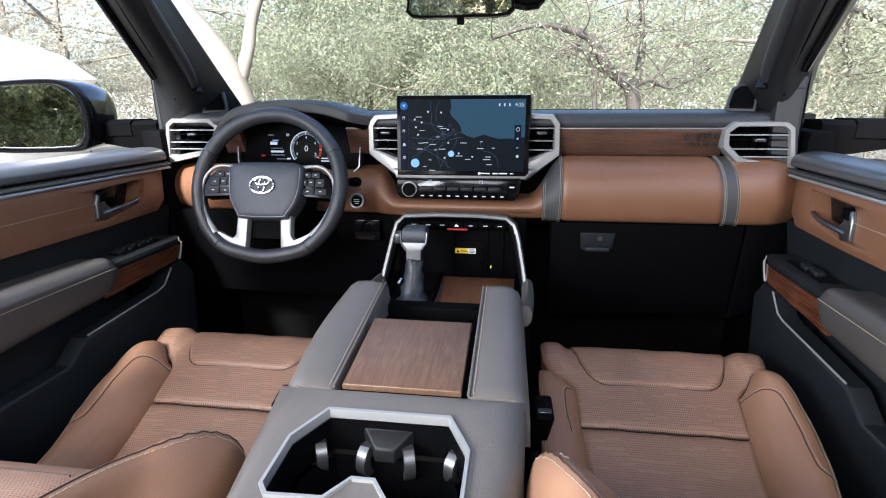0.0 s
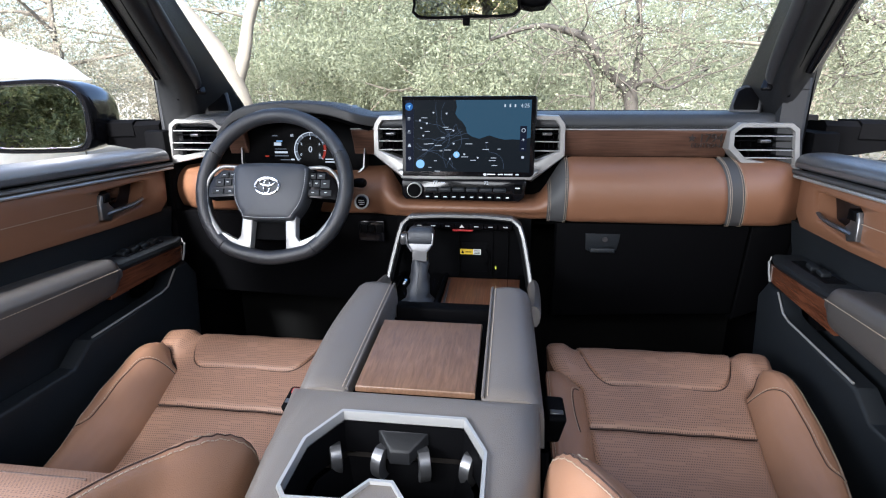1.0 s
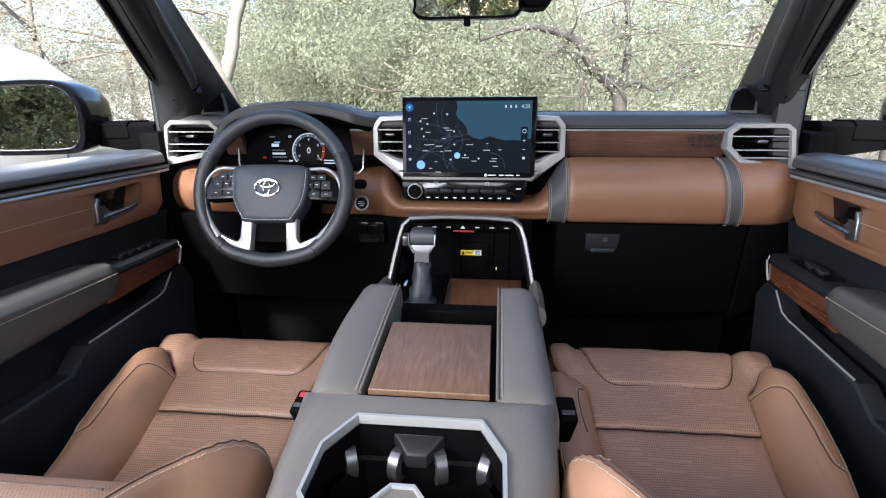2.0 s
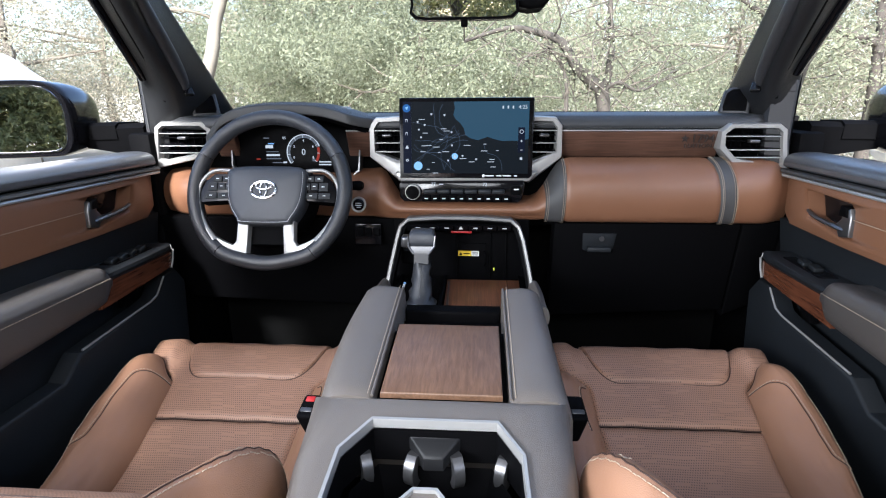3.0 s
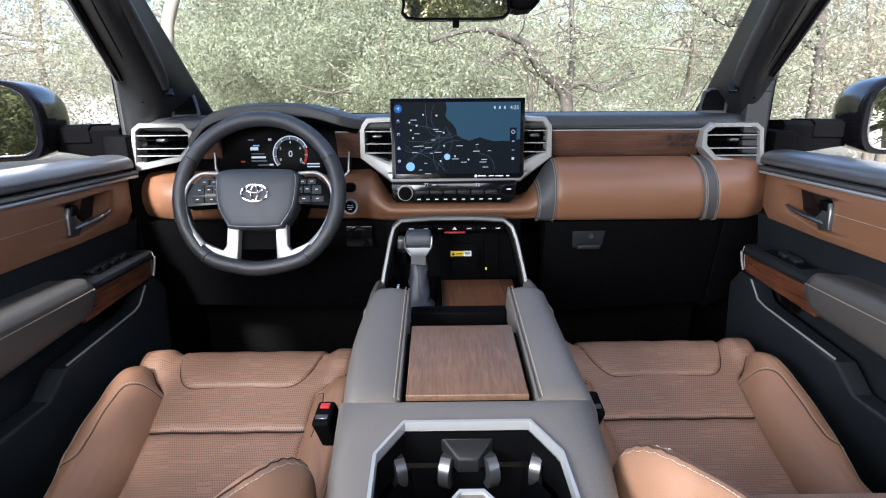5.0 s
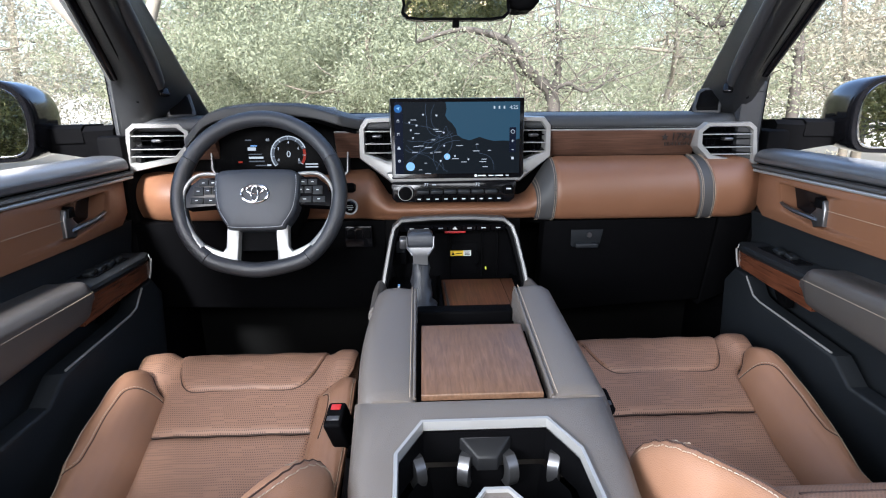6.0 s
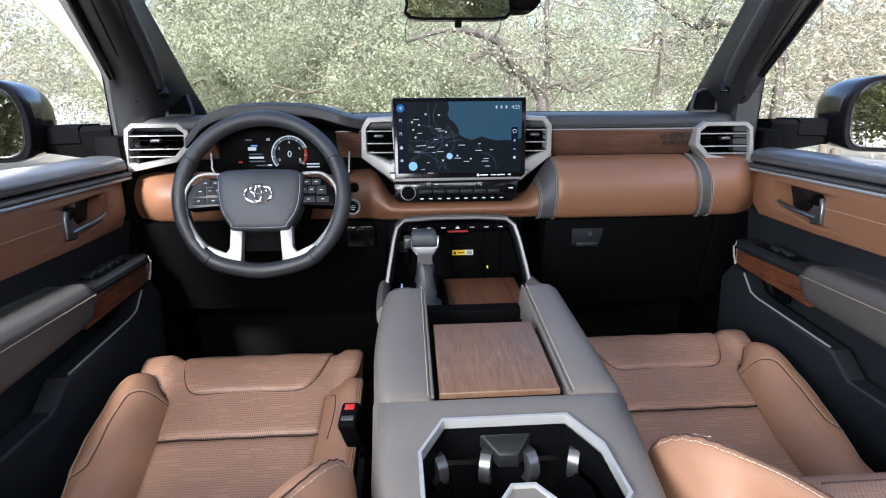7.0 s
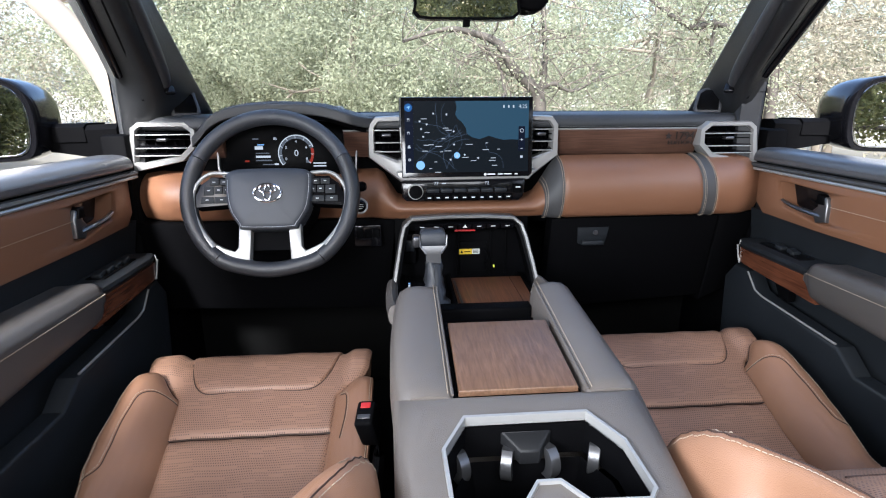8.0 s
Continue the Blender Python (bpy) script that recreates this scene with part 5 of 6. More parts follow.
# ---- door panels ----
def door(s, dx, rise, label):
    """A front door lining; s is the side, dx its shift outwards."""
    def P(x, y, z):
        return Vector((s * (x + dx), y, z + rise * (1.3 - y)))
    d = thing("front_door", label, "door", P(0.82, 0.7, FLOOR_Z), "front doors")
    Y0, Y1 = -0.05, 1.315

    def run(sec, y0=Y0, y1=Y1, n=2):
        return loft([[P(x, y, z) for x, z in sec] for y in [lerp(y0, y1, k / n) for k in range(n + 1)]])
    fill = [(x, z) for x, z in ((0.95, 0.99), (0.80, 0.985), (0.80, 0.60), (0.78, 0.30), (0.95, 0.30))]
    part("core", run(fill), SLATE, d)
    belt = [tuple(p)[1:] for p in curve_pts([(0, 0.86, 1.000), (0, 0.82, 1.006), (0, 0.785, 1.003), (0, 0.770, 0.994), (0, 0.766, 0.982), (0, 0.770, 0.972), (0, 0.80, 0.968), (0, 0.86, 0.968)], 32, True)]
    part("belt_pad", run([(q[0], q[1]) for q in belt], Y0, 1.305, 3), BELT, d, "charcoal padded belt line")
    stitches("stitching", [P(0.7655, lerp(0.2, 1.30, k / 30), 0.985) for k in range(31)], d, GUN)
    part("belt_lip", run([(0.775, 0.9675), (0.763, 0.966), (0.761, 0.961), (0.764, 0.957), (0.79, 0.957)]), CHAR, d)
    part("silver_line", run([(0.78, 0.9565), (0.762, 0.9560), (0.7605, 0.9530), (0.762, 0.9500), (0.78, 0.950)], Y0, 1.31), SATIN, d, "satin silver line under the belt")
    # brown upper panel, its bowed face and the hollow round the handle
    hollow = [(1.030, 0.872), (1.036, 0.862), (1.060, 0.860), (1.165, 0.878), (1.172, 0.884), (1.195, 0.932), (1.190, 0.936), (1.050, 0.930), (1.036, 0.920)]
    hc = (1.11, 0.900)
    outl = [(0.06, 0.845), (0.50, 0.842), (1.06, 0.842), (1.245, 0.846), (1.285, 0.87), (1.300, 0.950), (1.15, 0.950), (0.60, 0.950), (0.06, 0.950)]

    def face_x(y, z):
        return 0.762 + 0.012 * ((z - 0.90) / 0.05) ** 2 * 0.4 + 0.015 * smooth((y - 1.22) / 0.09)
    rings = []
    out_pts = [outl[i] for i in (0, 1, 2, 3, 4, 5, 6, 7, 8)]
    hol_pts = [hollow[i] for i in (0, 1, 2, 3, 4, 5, 6, 7, 8)]
    for f in (1.0, 0.98, 0.7, 0.4, 0.15, 0.0):
        ring = []
        for (ya, za), (yb, zb) in zip(hol_pts, out_pts):
            y, z = lerp(ya, yb, f), lerp(za, zb, f)
            ring.append(P(face_x(y, z) + (0.03 if f == 1.0 else 0.004 if f == 0.0 else 0.0), y, z))
        rings.append(ring)
    rings.append([P(0.806, lerp(hc[0], y, 0.94), lerp(hc[1], z, 0.94)) for y, z in hol_pts])
    b = bmesh.new()
    rr = [[b.verts.new(p) for p in r] for r in rings]
    for a, c in zip(rr, rr[1:]):
        for i in range(9):
            b.faces.new((a[i], a[(i + 1) % 9], c[(i + 1) % 9], c[i]))
    b.faces.new(rr[-1])
    part("upper_panel", b, DASH_HIDE, d, "saddle brown leather upper panel", 65)
    stitches("stitching", [P(0.7605, lerp(0.2, 1.025, k / 20), lerp(0.898, 0.903, k / 20)) for k in range(21)], d)
    # handle
    lev = part("handle_base", slab([(1.030, 0.868), (1.058, 0.862), (1.075, 0.885), (1.060, 0.900), (1.062, 0.925), (1.040, 0.922), (1.032, 0.905)], 0.03, lambda u, v, w: P(0.758 + w, u, v), 0.005, 3), GUN, d, "dark metal handle base")
    part("lock_switch", slab([(1.040, 0.905), (1.062, 0.905), (1.062, 0.926), (1.044, 0.924)], 0.02, lambda u, v, w: P(0.754 + w, u, v), 0.003, 2), BLACK, d)
    # black plate added to put the hollow's shadow into colour
    part("handle_recess", slab([(1.04, 0.866), (1.165, 0.882), (1.185, 0.930), (1.05, 0.926)], 0.004, lambda u, v, w: P(0.797 + w, u, v), 0.001), GLOSS, d, "gloss black plate for the shaded handle hollow")
    grip = [P(0.764, 1.050, 0.878), P(0.757, 1.070, 0.882), P(0.756, 1.105, 0.884), P(0.757, 1.140, 0.888), P(0.763, 1.172, 0.893)]
    part("handle", tube(curve_pts(grip, 20), [0.0085 - 0.0002 * k for k in range(20)], 12, flat=0.7), GUN, d, "dark chrome pull handle")
    # recessed dark middle
    part("middle_panel", run([(0.80, 0.85), (0.778, 0.848), (0.786, 0.80), (0.80, 0.74)], Y0, 1.30), SLATE, d)
    # switch ledge, walnut face and armrest
    ledge = loft([[P(0.80, y, 0.775), P(xi + 0.008, y, 0.776), P(xi + 0.002, y, 0.773), P(xi, y, 0.766), P(xi + 0.004, y, 0.757), P(0.80, y, 0.757)] for y, xi in ((0.94, 0.716), (1.10, 0.716), (1.22, 0.718), (1.255, 0.728))])
    led = part("switch_ledge", ledge, SLATE, d, "slate switch ledge")
    part("switch_plate", slab([(0.738, 1.055), (0.776, 1.055), (0.772, 1.20), (0.744, 1.20)], 0.004, lambda u, v, w: P(u, v, 0.7785 - w), 0.001), GLOSS, d)
    for k in range(2 if s > 0 else 4):
        y = 1.07 + 0.034 * k if s < 0 else 1.10 + 0.04 * k
        part("window_switch", rbox((-0.010, -0.012, -0.002), (0.010, 0.012, 0.008), 0.003, 3, m=Matrix.Translation(P(0.757, y, 0.780)) @ pose(0, 0, 0, 10)), SLATE, d)
    part("silver_line", tube([P(0.7165, 1.232, 0.7775), P(0.7145, 1.232, 0.766)], 0.0012, 6), SATIN, d)
    wood = loft([[P(xi + 0.02, y, 0.757), P(xi, y, 0.757), P(xi + 0.002, y, zb), P(xi + 0.02, y, zb)] for y, xi, zb in ((0.965, 0.717, 0.705), (1.10, 0.717, 0.712), (1.215, 0.719, 0.718), (1.238, 0.722, 0.722))])
    part("wood_trim", wood, WOOD_D, d, "glossy dark walnut strip")
    part("silver_line", tube([P(0.7195, 1.246, 0.762), P(0.721, 1.240, 0.735), P(0.7225, 1.232, 0.716)], 0.0024, 8), SATIN, d)
    rows = []
    for k in range(37):
        t = 1 - (1 - k / 36) ** 1.6
        y = lerp(0.10, 1.008, t)
        e = smooth((t - 0.965) / 0.035)
        zt = 0.790 + 0.008 * math.sin(3.0 * t) - 0.012 * e * e + 0.03 * smooth((0.45 - t) / 0.3)
        zb = lerp(0.655, 0.708, t) + 0.006 * e
        xi = 0.704 + 0.012 * e
        sec = [(0.80, zt - 0.012), (0.77, zt - 0.004), (0.735, zt), (xi + 0.012, zt - 0.002), (xi + 0.003, zt - 0.012), (xi, zt - 0.028), (xi + 0.008, zb + 0.02), (xi + 0.03, zb), (0.80, zb)]
        rows.append([P(x, y, z) for x, z in sec])
    part("armrest", loft([curve_pts(r, 36, True) for r in rows]), ARM_HIDE, d, "dark taupe leather armrest", 60)
    stitches("stitching", [P(0.7035, lerp(0.15, 0.985, k / 30), 0.768 + 0.03 * smooth((0.4 - k / 30) / 0.3)) for k in range(31)], d)
    # map pocket with its silver edge
    part("pocket_wall", slab([(0.10, 0.40), (1.30, 0.36), (1.30, 0.66), (1.262, 0.705), (1.205, 0.700), (1.168, 0.660), (1.14, 0.654), (0.905, 0.634), (0.86, 0.59), (0.10, 0.58)], 0.04, lambda u, v, w: P(0.752 + w - 0.02 * smooth((v - 0.5) / 0.15), u, v), 0.008, 3), SLATE, d, "slate lower panel with a map pocket")
    edge = [P(0.731, 1.205, 0.700), P(0.731, 1.195, 0.690), P(0.731, 1.168, 0.663), P(0.731, 1.14, 0.656), P(0.736, 0.912, 0.638)]
    part("silver_line", tube(edge, 0.0024, 8), SATIN, d, "satin silver pocket edge")
    part("pocket_end", slab([(1.10, 0.655), (1.13, 0.66), (1.16, 0.70), (1.10, 0.71)], 0.02, lambda u, v, w: P(0.765 + w, u, v), 0.004), BLACK, d)
    return d


door(-1, 0.020, 0.027, "brown leather and slate driver's door lining with dark walnut")
door(1, 0.0, 0.014, "brown leather and slate passenger's door lining with dark walnut")


# ---- front seats ----
SEAT_PROFILE = [(0.46, 0.46, 0.455), (0.60, 0.60, 0.472), (0.70, 0.70, 0.488), (0.80, 0.80, 0.510), (0.889, 0.889, 0.536), (0.96, 0.96, 0.557), (1.02, 1.02, 0.576), (1.06, 1.06, 0.586), (1.09, 1.086, 0.588), (1.11, 1.102, 0.582), (1.13, 1.114, 0.566), (1.17, 1.122, 0.530), (1.30, 1.116, 0.41)]


def seat_base(v):
    y = table([(k, a) for k, a, _ in SEAT_PROFILE], v)
    z = table([(k, b) for k, _, b in SEAT_PROFILE], v)
    return y, z


def seat(cx, dy, dz, inner, label, extra=0.0):
    """A front seat; inner is the sign of the side next to the console, extra widens the door-side bolster."""
    st = thing("front_seat", label, "seat", (cx, 0.8, FLOOR_Z), "front seats")

    def P(u, v, h=0.0):
        y, z = seat_base(v)
        y2, z2 = seat_base(v + 0.004)
        d = Vector((0, y2 - y, z2 - z)).normalized()
        n = Vector((0, -d.z, d.y))
        q = Vector((cx + u, y + dy, z + dz)) + n * h
        q.z += 0.0007 * math.sin(u * 70 + v * 31) + 0.0004 * math.sin(v * 90 - u * 44)
        return q

    def edge(s, t, k=14.0):
        e = min(s, 1 - s, t, 1 - t) * k
        return math.sqrt(max(0.0, 1 - (1 - min(1, e)) ** 2))

    def panel(name, u_of, v_of, nu, nv, height, mat):
        b = patch(lambda s, t: P(u_of(s, t), v_of(s, t), height(s, t)), nu, nv, uv=lambda s, t: (u_of(s, t) + 1.0, v_of(s, t) + 1.0))
        return part(name, b, mat, st, "", 75)

    def half(sg, v):
        """Width of the centre panels on one side; past the bolsters they spread into the front corners."""
        if sg == inner:
            return table([(0.46, 0.145), (0.80, 0.155), (0.90, 0.160), (0.975, 0.163), (0.995, 0.180), (1.015, 0.210), (1.04, 0.224), (1.10, 0.230), (1.13, 0.226), (1.30, 0.21)], v)
        return table([(0.46, 0.128), (0.776, 0.138), (0.889, 0.148), (0.978, 0.158), (0.998, 0.172), (1.018, 0.205), (1.04, 0.228), (1.09, 0.238), (1.13, 0.236), (1.30, 0.22)], v) + extra * smooth((v - 1.0) / 0.03)

    def across(s, v):
        k = 2 * s - 1
        return k * half(1 if k > 0 else -1, v)

    def puff(s, t, k, top):
        """Upholstery drawn down at its edges, with a slow swell between them."""
        return -0.004 + top * edge(s, t, k) + 0.004 * math.sin(math.pi * t) * math.sin(math.pi * s)

    tagged(panel("rear_insert", lambda s, t: across(s, lerp(0.48, 0.888, t)), lambda s, t: lerp(0.48, 0.888, t), 44, 44, lambda s, t: puff(s, t, 26, 0.009), PERF), "perforated brown leather insert")

    def corner(s, t):
        """The front corners stand a little proud and pucker where the seams meet."""
        v, u = lerp(0.890, 1.30, t), abs(across(s, lerp(0.890, 1.30, t)))
        pucker = math.sin(u * 520 + v * 60) * smooth((u - 0.155) / 0.02) * smooth((1.06 - v) / 0.05) * smooth((v - 0.985) / 0.02)
        roll = smooth((u - 0.165) / 0.03) * smooth((v - 1.0) / 0.06) * (1 - smooth((v - 1.13) / 0.05))
        return puff(s, t, 26, 0.009) + 0.013 * roll + 0.0012 * pucker
    panel("middle_insert", lambda s, t: across(s, lerp(0.890, 1.30, t)), lambda s, t: lerp(0.890, 1.30, t), 72, 84, corner, PERF)

    def front_v(u):
        return 0.989 + 0.13 * (max(0.0, abs(u) - 0.085) / 0.08) ** 3.2
    panel("front_insert", lambda s, t: (2 * s - 1) * 0.165, lambda s, t: lerp(front_v((2 * s - 1) * 0.165), 1.30, t), 60, 50, lambda s, t: 0.004 + 0.009 * edge(s, t, 24), PERF)
    # seams: thin dark cords painted as the shadow lines in the grooves
    part("seam", tube([P(across(k / 20, 0.889), 0.889, -0.0012) for k in range(21)], 0.0015, 6), DARK_SEAM, st)
    part("seam", tube([P(u, front_v(u) - 0.001, 0.0066) for u in [lerp(-0.160, 0.160, k / 60) for k in range(61)]], 0.0012, 6), DARK_SEAM, st)
    SECTION = [(0, -0.06), (0.04, 0.12), (0.10, 0.30), (0.20, 0.52), (0.32, 0.71), (0.46, 0.86), (0.60, 0.96), (0.74, 1.0), (0.86, 0.97), (0.94, 0.86), (1.0, 0.66)]
    # side bolsters
    for sg in (-1, 1):
        near = sg == inner
        tall = 0.030 if near else 0.062

        def outer(v):
            if near:
                return table([(0.46, 0.215), (0.85, 0.233), (1.00, 0.235), (1.03, 0.228)], v)
            return table([(0.46, 0.200), (0.70, 0.208), (0.75, 0.218), (0.80, 0.231), (0.86, 0.238), (0.95, 0.237), (1.0, 0.229), (1.03, 0.220)], v) + extra

        def end(f):
            return lerp(0.982, 1.012 if near else 1.028, smooth(f / 0.65))

        def swell(f, v):
            """Height of the bolster over the cushion at f across its width."""
            d = max(0.0, end(f) - v)
            tip = math.sqrt(max(0.0, 1 - (1 - min(1.0, d / 0.055)) ** 2))
            crease = 0.0022 * noise.noise(Vector((f * 3.0 + cx * 9, v * 22, 1.3))) + 0.0016 * noise.noise(Vector((f * 7, v * 46 + f * 14, cx * 5))) * smooth((0.90 - v) / 0.1)
            return tall * table(SECTION, f) * (0.22 + 0.78 * tip) * (1 + 0.12 * smooth((0.85 - v) / 0.3)) + crease * smooth(f / 0.12) - 0.006 * (1 - smooth(d / 0.006))

        def on(f, v, lift=0.0):
            ui = half(sg, min(v, 0.978)) - 0.004
            return P(sg * lerp(ui, outer(v), f), v, swell(f, v) + lift)

        rows = []
        n = 60
        for k in range(n + 1):
            t = 1 - (1 - k / n) ** 1.5
            row = [on(f, lerp(0.47, end(f), t)) for f in [q / 30 for q in range(31)]]
            v1 = lerp(0.47, end(1.0), t)
            h1, uo = swell(1.0, v1), outer(v1)
            row += [P(sg * (uo + o), v1, h) for o, h in ((0.0015, h1 - 0.006), (0.001, h1 - 0.016), (-0.006, -0.02), (-0.014, -0.07), (-0.03, -0.14))]
            rows.append(row)
        part("bolster", loft(rows, False, False), LEATHER, st, "smooth brown leather side bolster", 75)
        # the shaped seam over the crown, and the piped outer edge, each with thread beside it
        crown = [(0.0, 0.968), (0.18, 0.970), (0.36, 0.967), (0.52, 0.955), (0.60, 0.935), (0.635, 0.89), (0.655, 0.83), (0.72, 0.79), (0.99, 0.768)] if not near else [(0.30, 0.86), (0.36, 0.90), (0.36, 0.94), (0.30, 0.962), (0.15, 0.968)]
        cl = [(p.x, p.y) for p in curve_pts([(f, v, 0) for f, v in crown], 46)]
        part("seam", tube([on(f, v, 0.0003) for f, v in cl], 0.0011, 6), DARK_SEAM, st)
        stitches("stitching", [on(min(1.0, f + 0.035), v + 0.0025, 0.0006) for f, v in cl], st)
        vs_ = [lerp(0.60, end(1.0) - 0.004, k / 40) for k in range(41)]
        part("piping", tube([on(0.985, v, 0.0004) for v in vs_], 0.0020, 8), LEATHER, st)
        for f in (0.955, 0.91) if not near else (0.94,):
            stitches("stitching", [on(f, v, 0.0006) for v in vs_], st)
        # the line where the bolster meets the front corner
        part("seam", tube([on(f, end(f) - 0.001, 0.001) for f in [q / 24 for q in range(25)]], 0.0012, 6), DARK_SEAM, st)
    # valance below the cushion
    val = loft([[Vector((cx + u, y + dy, z)) for u, y in ((-0.20, 0.45), (-0.215, 1.02), (-0.18, 1.075), (0.18, 1.075), (0.215, 1.02), (0.20, 0.45))] for z in (FLOOR_Z, 0.34, 0.47 + dz)])
    part("seat_base", val, BLACK, st, "black plastic seat base")
    # backrest, let right back
    BACK = [(0.52, 0.475), (0.487, 0.54), (0.462, 0.62), (0.447, 0.70), (0.425, 0.752), (0.385, 0.782), (0.32, 0.805), (0.20, 0.835), (0.0, 0.88), (-0.25, 0.94)]
    line = curve_pts([(0, y, z) for y, z in BACK], 40)

    def B(u, t, h=0.0):
        i = min(int(t * 39), 38)
        p = lerp(line[i], line[i + 1], t * 39 - i)
        a, c = line[max(0, i - 1)], line[min(39, i + 2)]
        d = (c - a).normalized()
        return Vector((cx + u, p.y + dy * 0.5, p.z + dz * 0.6)) + Vector((0, d.z, -d.y)) * h

    def back_half(t):
        return lerp(0.150, 0.196, smooth((t - 0.36) / 0.13))
    b = patch(lambda s, t: B((2 * s - 1) * back_half(t), t, -0.004 + 0.014 * edge(s, 0.5, 10)), 48, 80, uv=lambda s, t: (s * 0.396, t * 1.05))
    part("back_insert", b, PERF, st, "perforated brown leather backrest insert", 75)
    part("seam", tube([B(lerp(-0.170, 0.170, k / 30), 0.56, 0.0098) for k in range(31)], 0.0014, 6), DARK_SEAM, st)
    for sg in (-1, 1):
        rows, edge_line, inner_row, outer_row = [], [], [], []
        for k in range(81):
            t = k / 80
            h = soft_table([(0, 0.0), (0.08, 0.03), (0.15, 0.062), (0.22, 0.090), (0.28, 0.103), (0.34, 0.097), (0.40, 0.076), (0.44, 0.056), (0.48, 0.039), (0.52, 0.029), (0.60, 0.022), (1, 0.02)], t)
            uc = soft_table([(0, 0.25), (0.34, 0.257), (0.40, 0.246), (0.44, 0.239), (0.48, 0.227), (0.52, 0.214), (0.60, 0.206), (1, 0.20)], t)
            ui = back_half(t) - 0.006
            row = [B(sg * ui, t, -0.004), B(sg * lerp(ui, uc, 0.2), t, h * 0.34), B(sg * lerp(ui, uc, 0.5), t, h * 0.70), B(sg * lerp(ui, uc, 0.82), t, h * 0.95), B(sg * uc, t, h)]
            row += [B(sg * (uc + o), t, h * f + g) for o, f, g in ((0.006, 0.96, 0.0), (0.011, 0.84, 0.0), (0.015, 0.55, 0.0), (0.016, 0.2, -0.01), (0.013, 0.0, -0.05), (0.006, 0.0, -0.13))]
            rows.append(curve_pts(row, 41))
            edge_line.append(B(sg * (uc + 0.002), t, h + 0.0002))
            inner_row.append(B(sg * (uc - 0.007), t, h * 0.985 + 0.0008))
            outer_row.append(B(sg * (uc + 0.0085), t, h * 0.91 + 0.0012))
        b = loft(rows, False, False)
        b.faces.new([b.verts.new(p) for p in rows[0]])
        part("back_bolster", b, LEATHER, st, "brown leather backrest wing", 75)
        stitches("stitching", inner_row[24:36], st)
        stitches("stitching", outer_row[18:60], st)
        part("seam", tube(edge_line[18:60], 0.0011, 6), DARK_SEAM, st)
    shell = loft([[p + Vector((cx, dy * 0.5, dz * 0.6)) + off for off in (Vector((-0.235, 0, -0.02)), Vector((0.235, 0, -0.02)), Vector((0.21, -0.09, -0.12)), Vector((-0.21, -0.09, -0.12)))] for p in line[4:]])
    part("back_shell", shell, BLACK, st, "black seat back shell")
    return st


seat(-0.457, -0.012, -0.016, 1, "saddle brown perforated leather driver's seat, reclined", 0.010)
seat(0.440, 0.0, -0.006, -1, "saddle brown perforated leather passenger's seat, reclined")

# ---- seat belt buckles ----
for cx, y, z, tilt, red in ((-0.218, 0.705, 0.676, -10, True), (0.198, 0.70, 0.692, 8, False)):
    bk = thing("seat_belt_buckle", "black seat belt buckle with a red release on a stalk", "buckle", (cx, y - 0.02, 0.45), "belt buckles")
    m = Matrix.Translation((cx, y, z)) @ pose(0, 0, 0, 22, tilt * 0.6, tilt)
    part("casing", rbox((-0.0145, -0.022, -0.060), (0.0145, 0.022, 0.0), 0.005, 3, m=m), BLACK, bk)
    part("release", rbox((-0.008, 0.007, -0.004), (0.008, 0.017, 0.0015 if red else -0.001), 0.0015, 2, m=m), RED, bk, "red release button")
    part("slot", rbox((-0.010, -0.012, -0.004), (0.010, -0.004, 0.0012), 0.0008, 1, m=m), GUN, bk)
    part("stalk", tube([m @ Vector((0, 0, -0.058)), m @ Vector((0, -0.004, -0.11)), Vector((cx * 0.985, y - 0.03, 0.45))], [0.012, 0.010, 0.010], 10, flat=1.6), BLACK, bk)

# ---- interior mirror ----
im = thing("interior_mirror", "black framed interior mirror at the windscreen", "mirror", (0.007, 1.30, 1.30))
mo = [(-0.113, 1.335), (-0.117, 1.318), (-0.106, 1.307), (-0.08, 1.3035), (0.09, 1.3035), (0.118, 1.307), (0.130, 1.318), (0.126, 1.36), (0.11, 1.372), (-0.10, 1.372), (-0.115, 1.36)]
mi = [(0.0065 + (u - 0.0065) * 0.945, 1.336 + (v - 1.336) * 0.84) for u, v in mo]
IM = upright(1.285, -0.06, 1.30)
part("casing", slab(mo, 0.035, lambda u, v, w: IM(u, v, w + 0.004), 0.008, 3), GLOSS, im, "gloss black casing")
part("frame", frame_ring(mo, mi, 0.012, IM), BLACK, im)
part("glass", slab(mi, 0.003, lambda u, v, w: IM(u, v, w + 0.001), 0), MIRROR, im, "mirror glass")
part("sensor_stub", rbox((0.000, 1.290, 1.289), (0.015, 1.31, 1.3045), 0.002), BLACK, im)
part("stem", tube([(0.007, 1.315, 1.345), (0.02, 1.30, 1.40), (0.02, 1.20, 1.42)], 0.016, 12), BLACK, im)
part("sensor_shroud", slab([(0.125, 1.331), (0.155, 1.325), (0.185, 1.328), (0.200, 1.345), (0.200, 1.39), (0.10, 1.39)], 0.08, upright(1.30, 0, 1.3), 0.008, 3), BLACK, im, "black camera shroud")


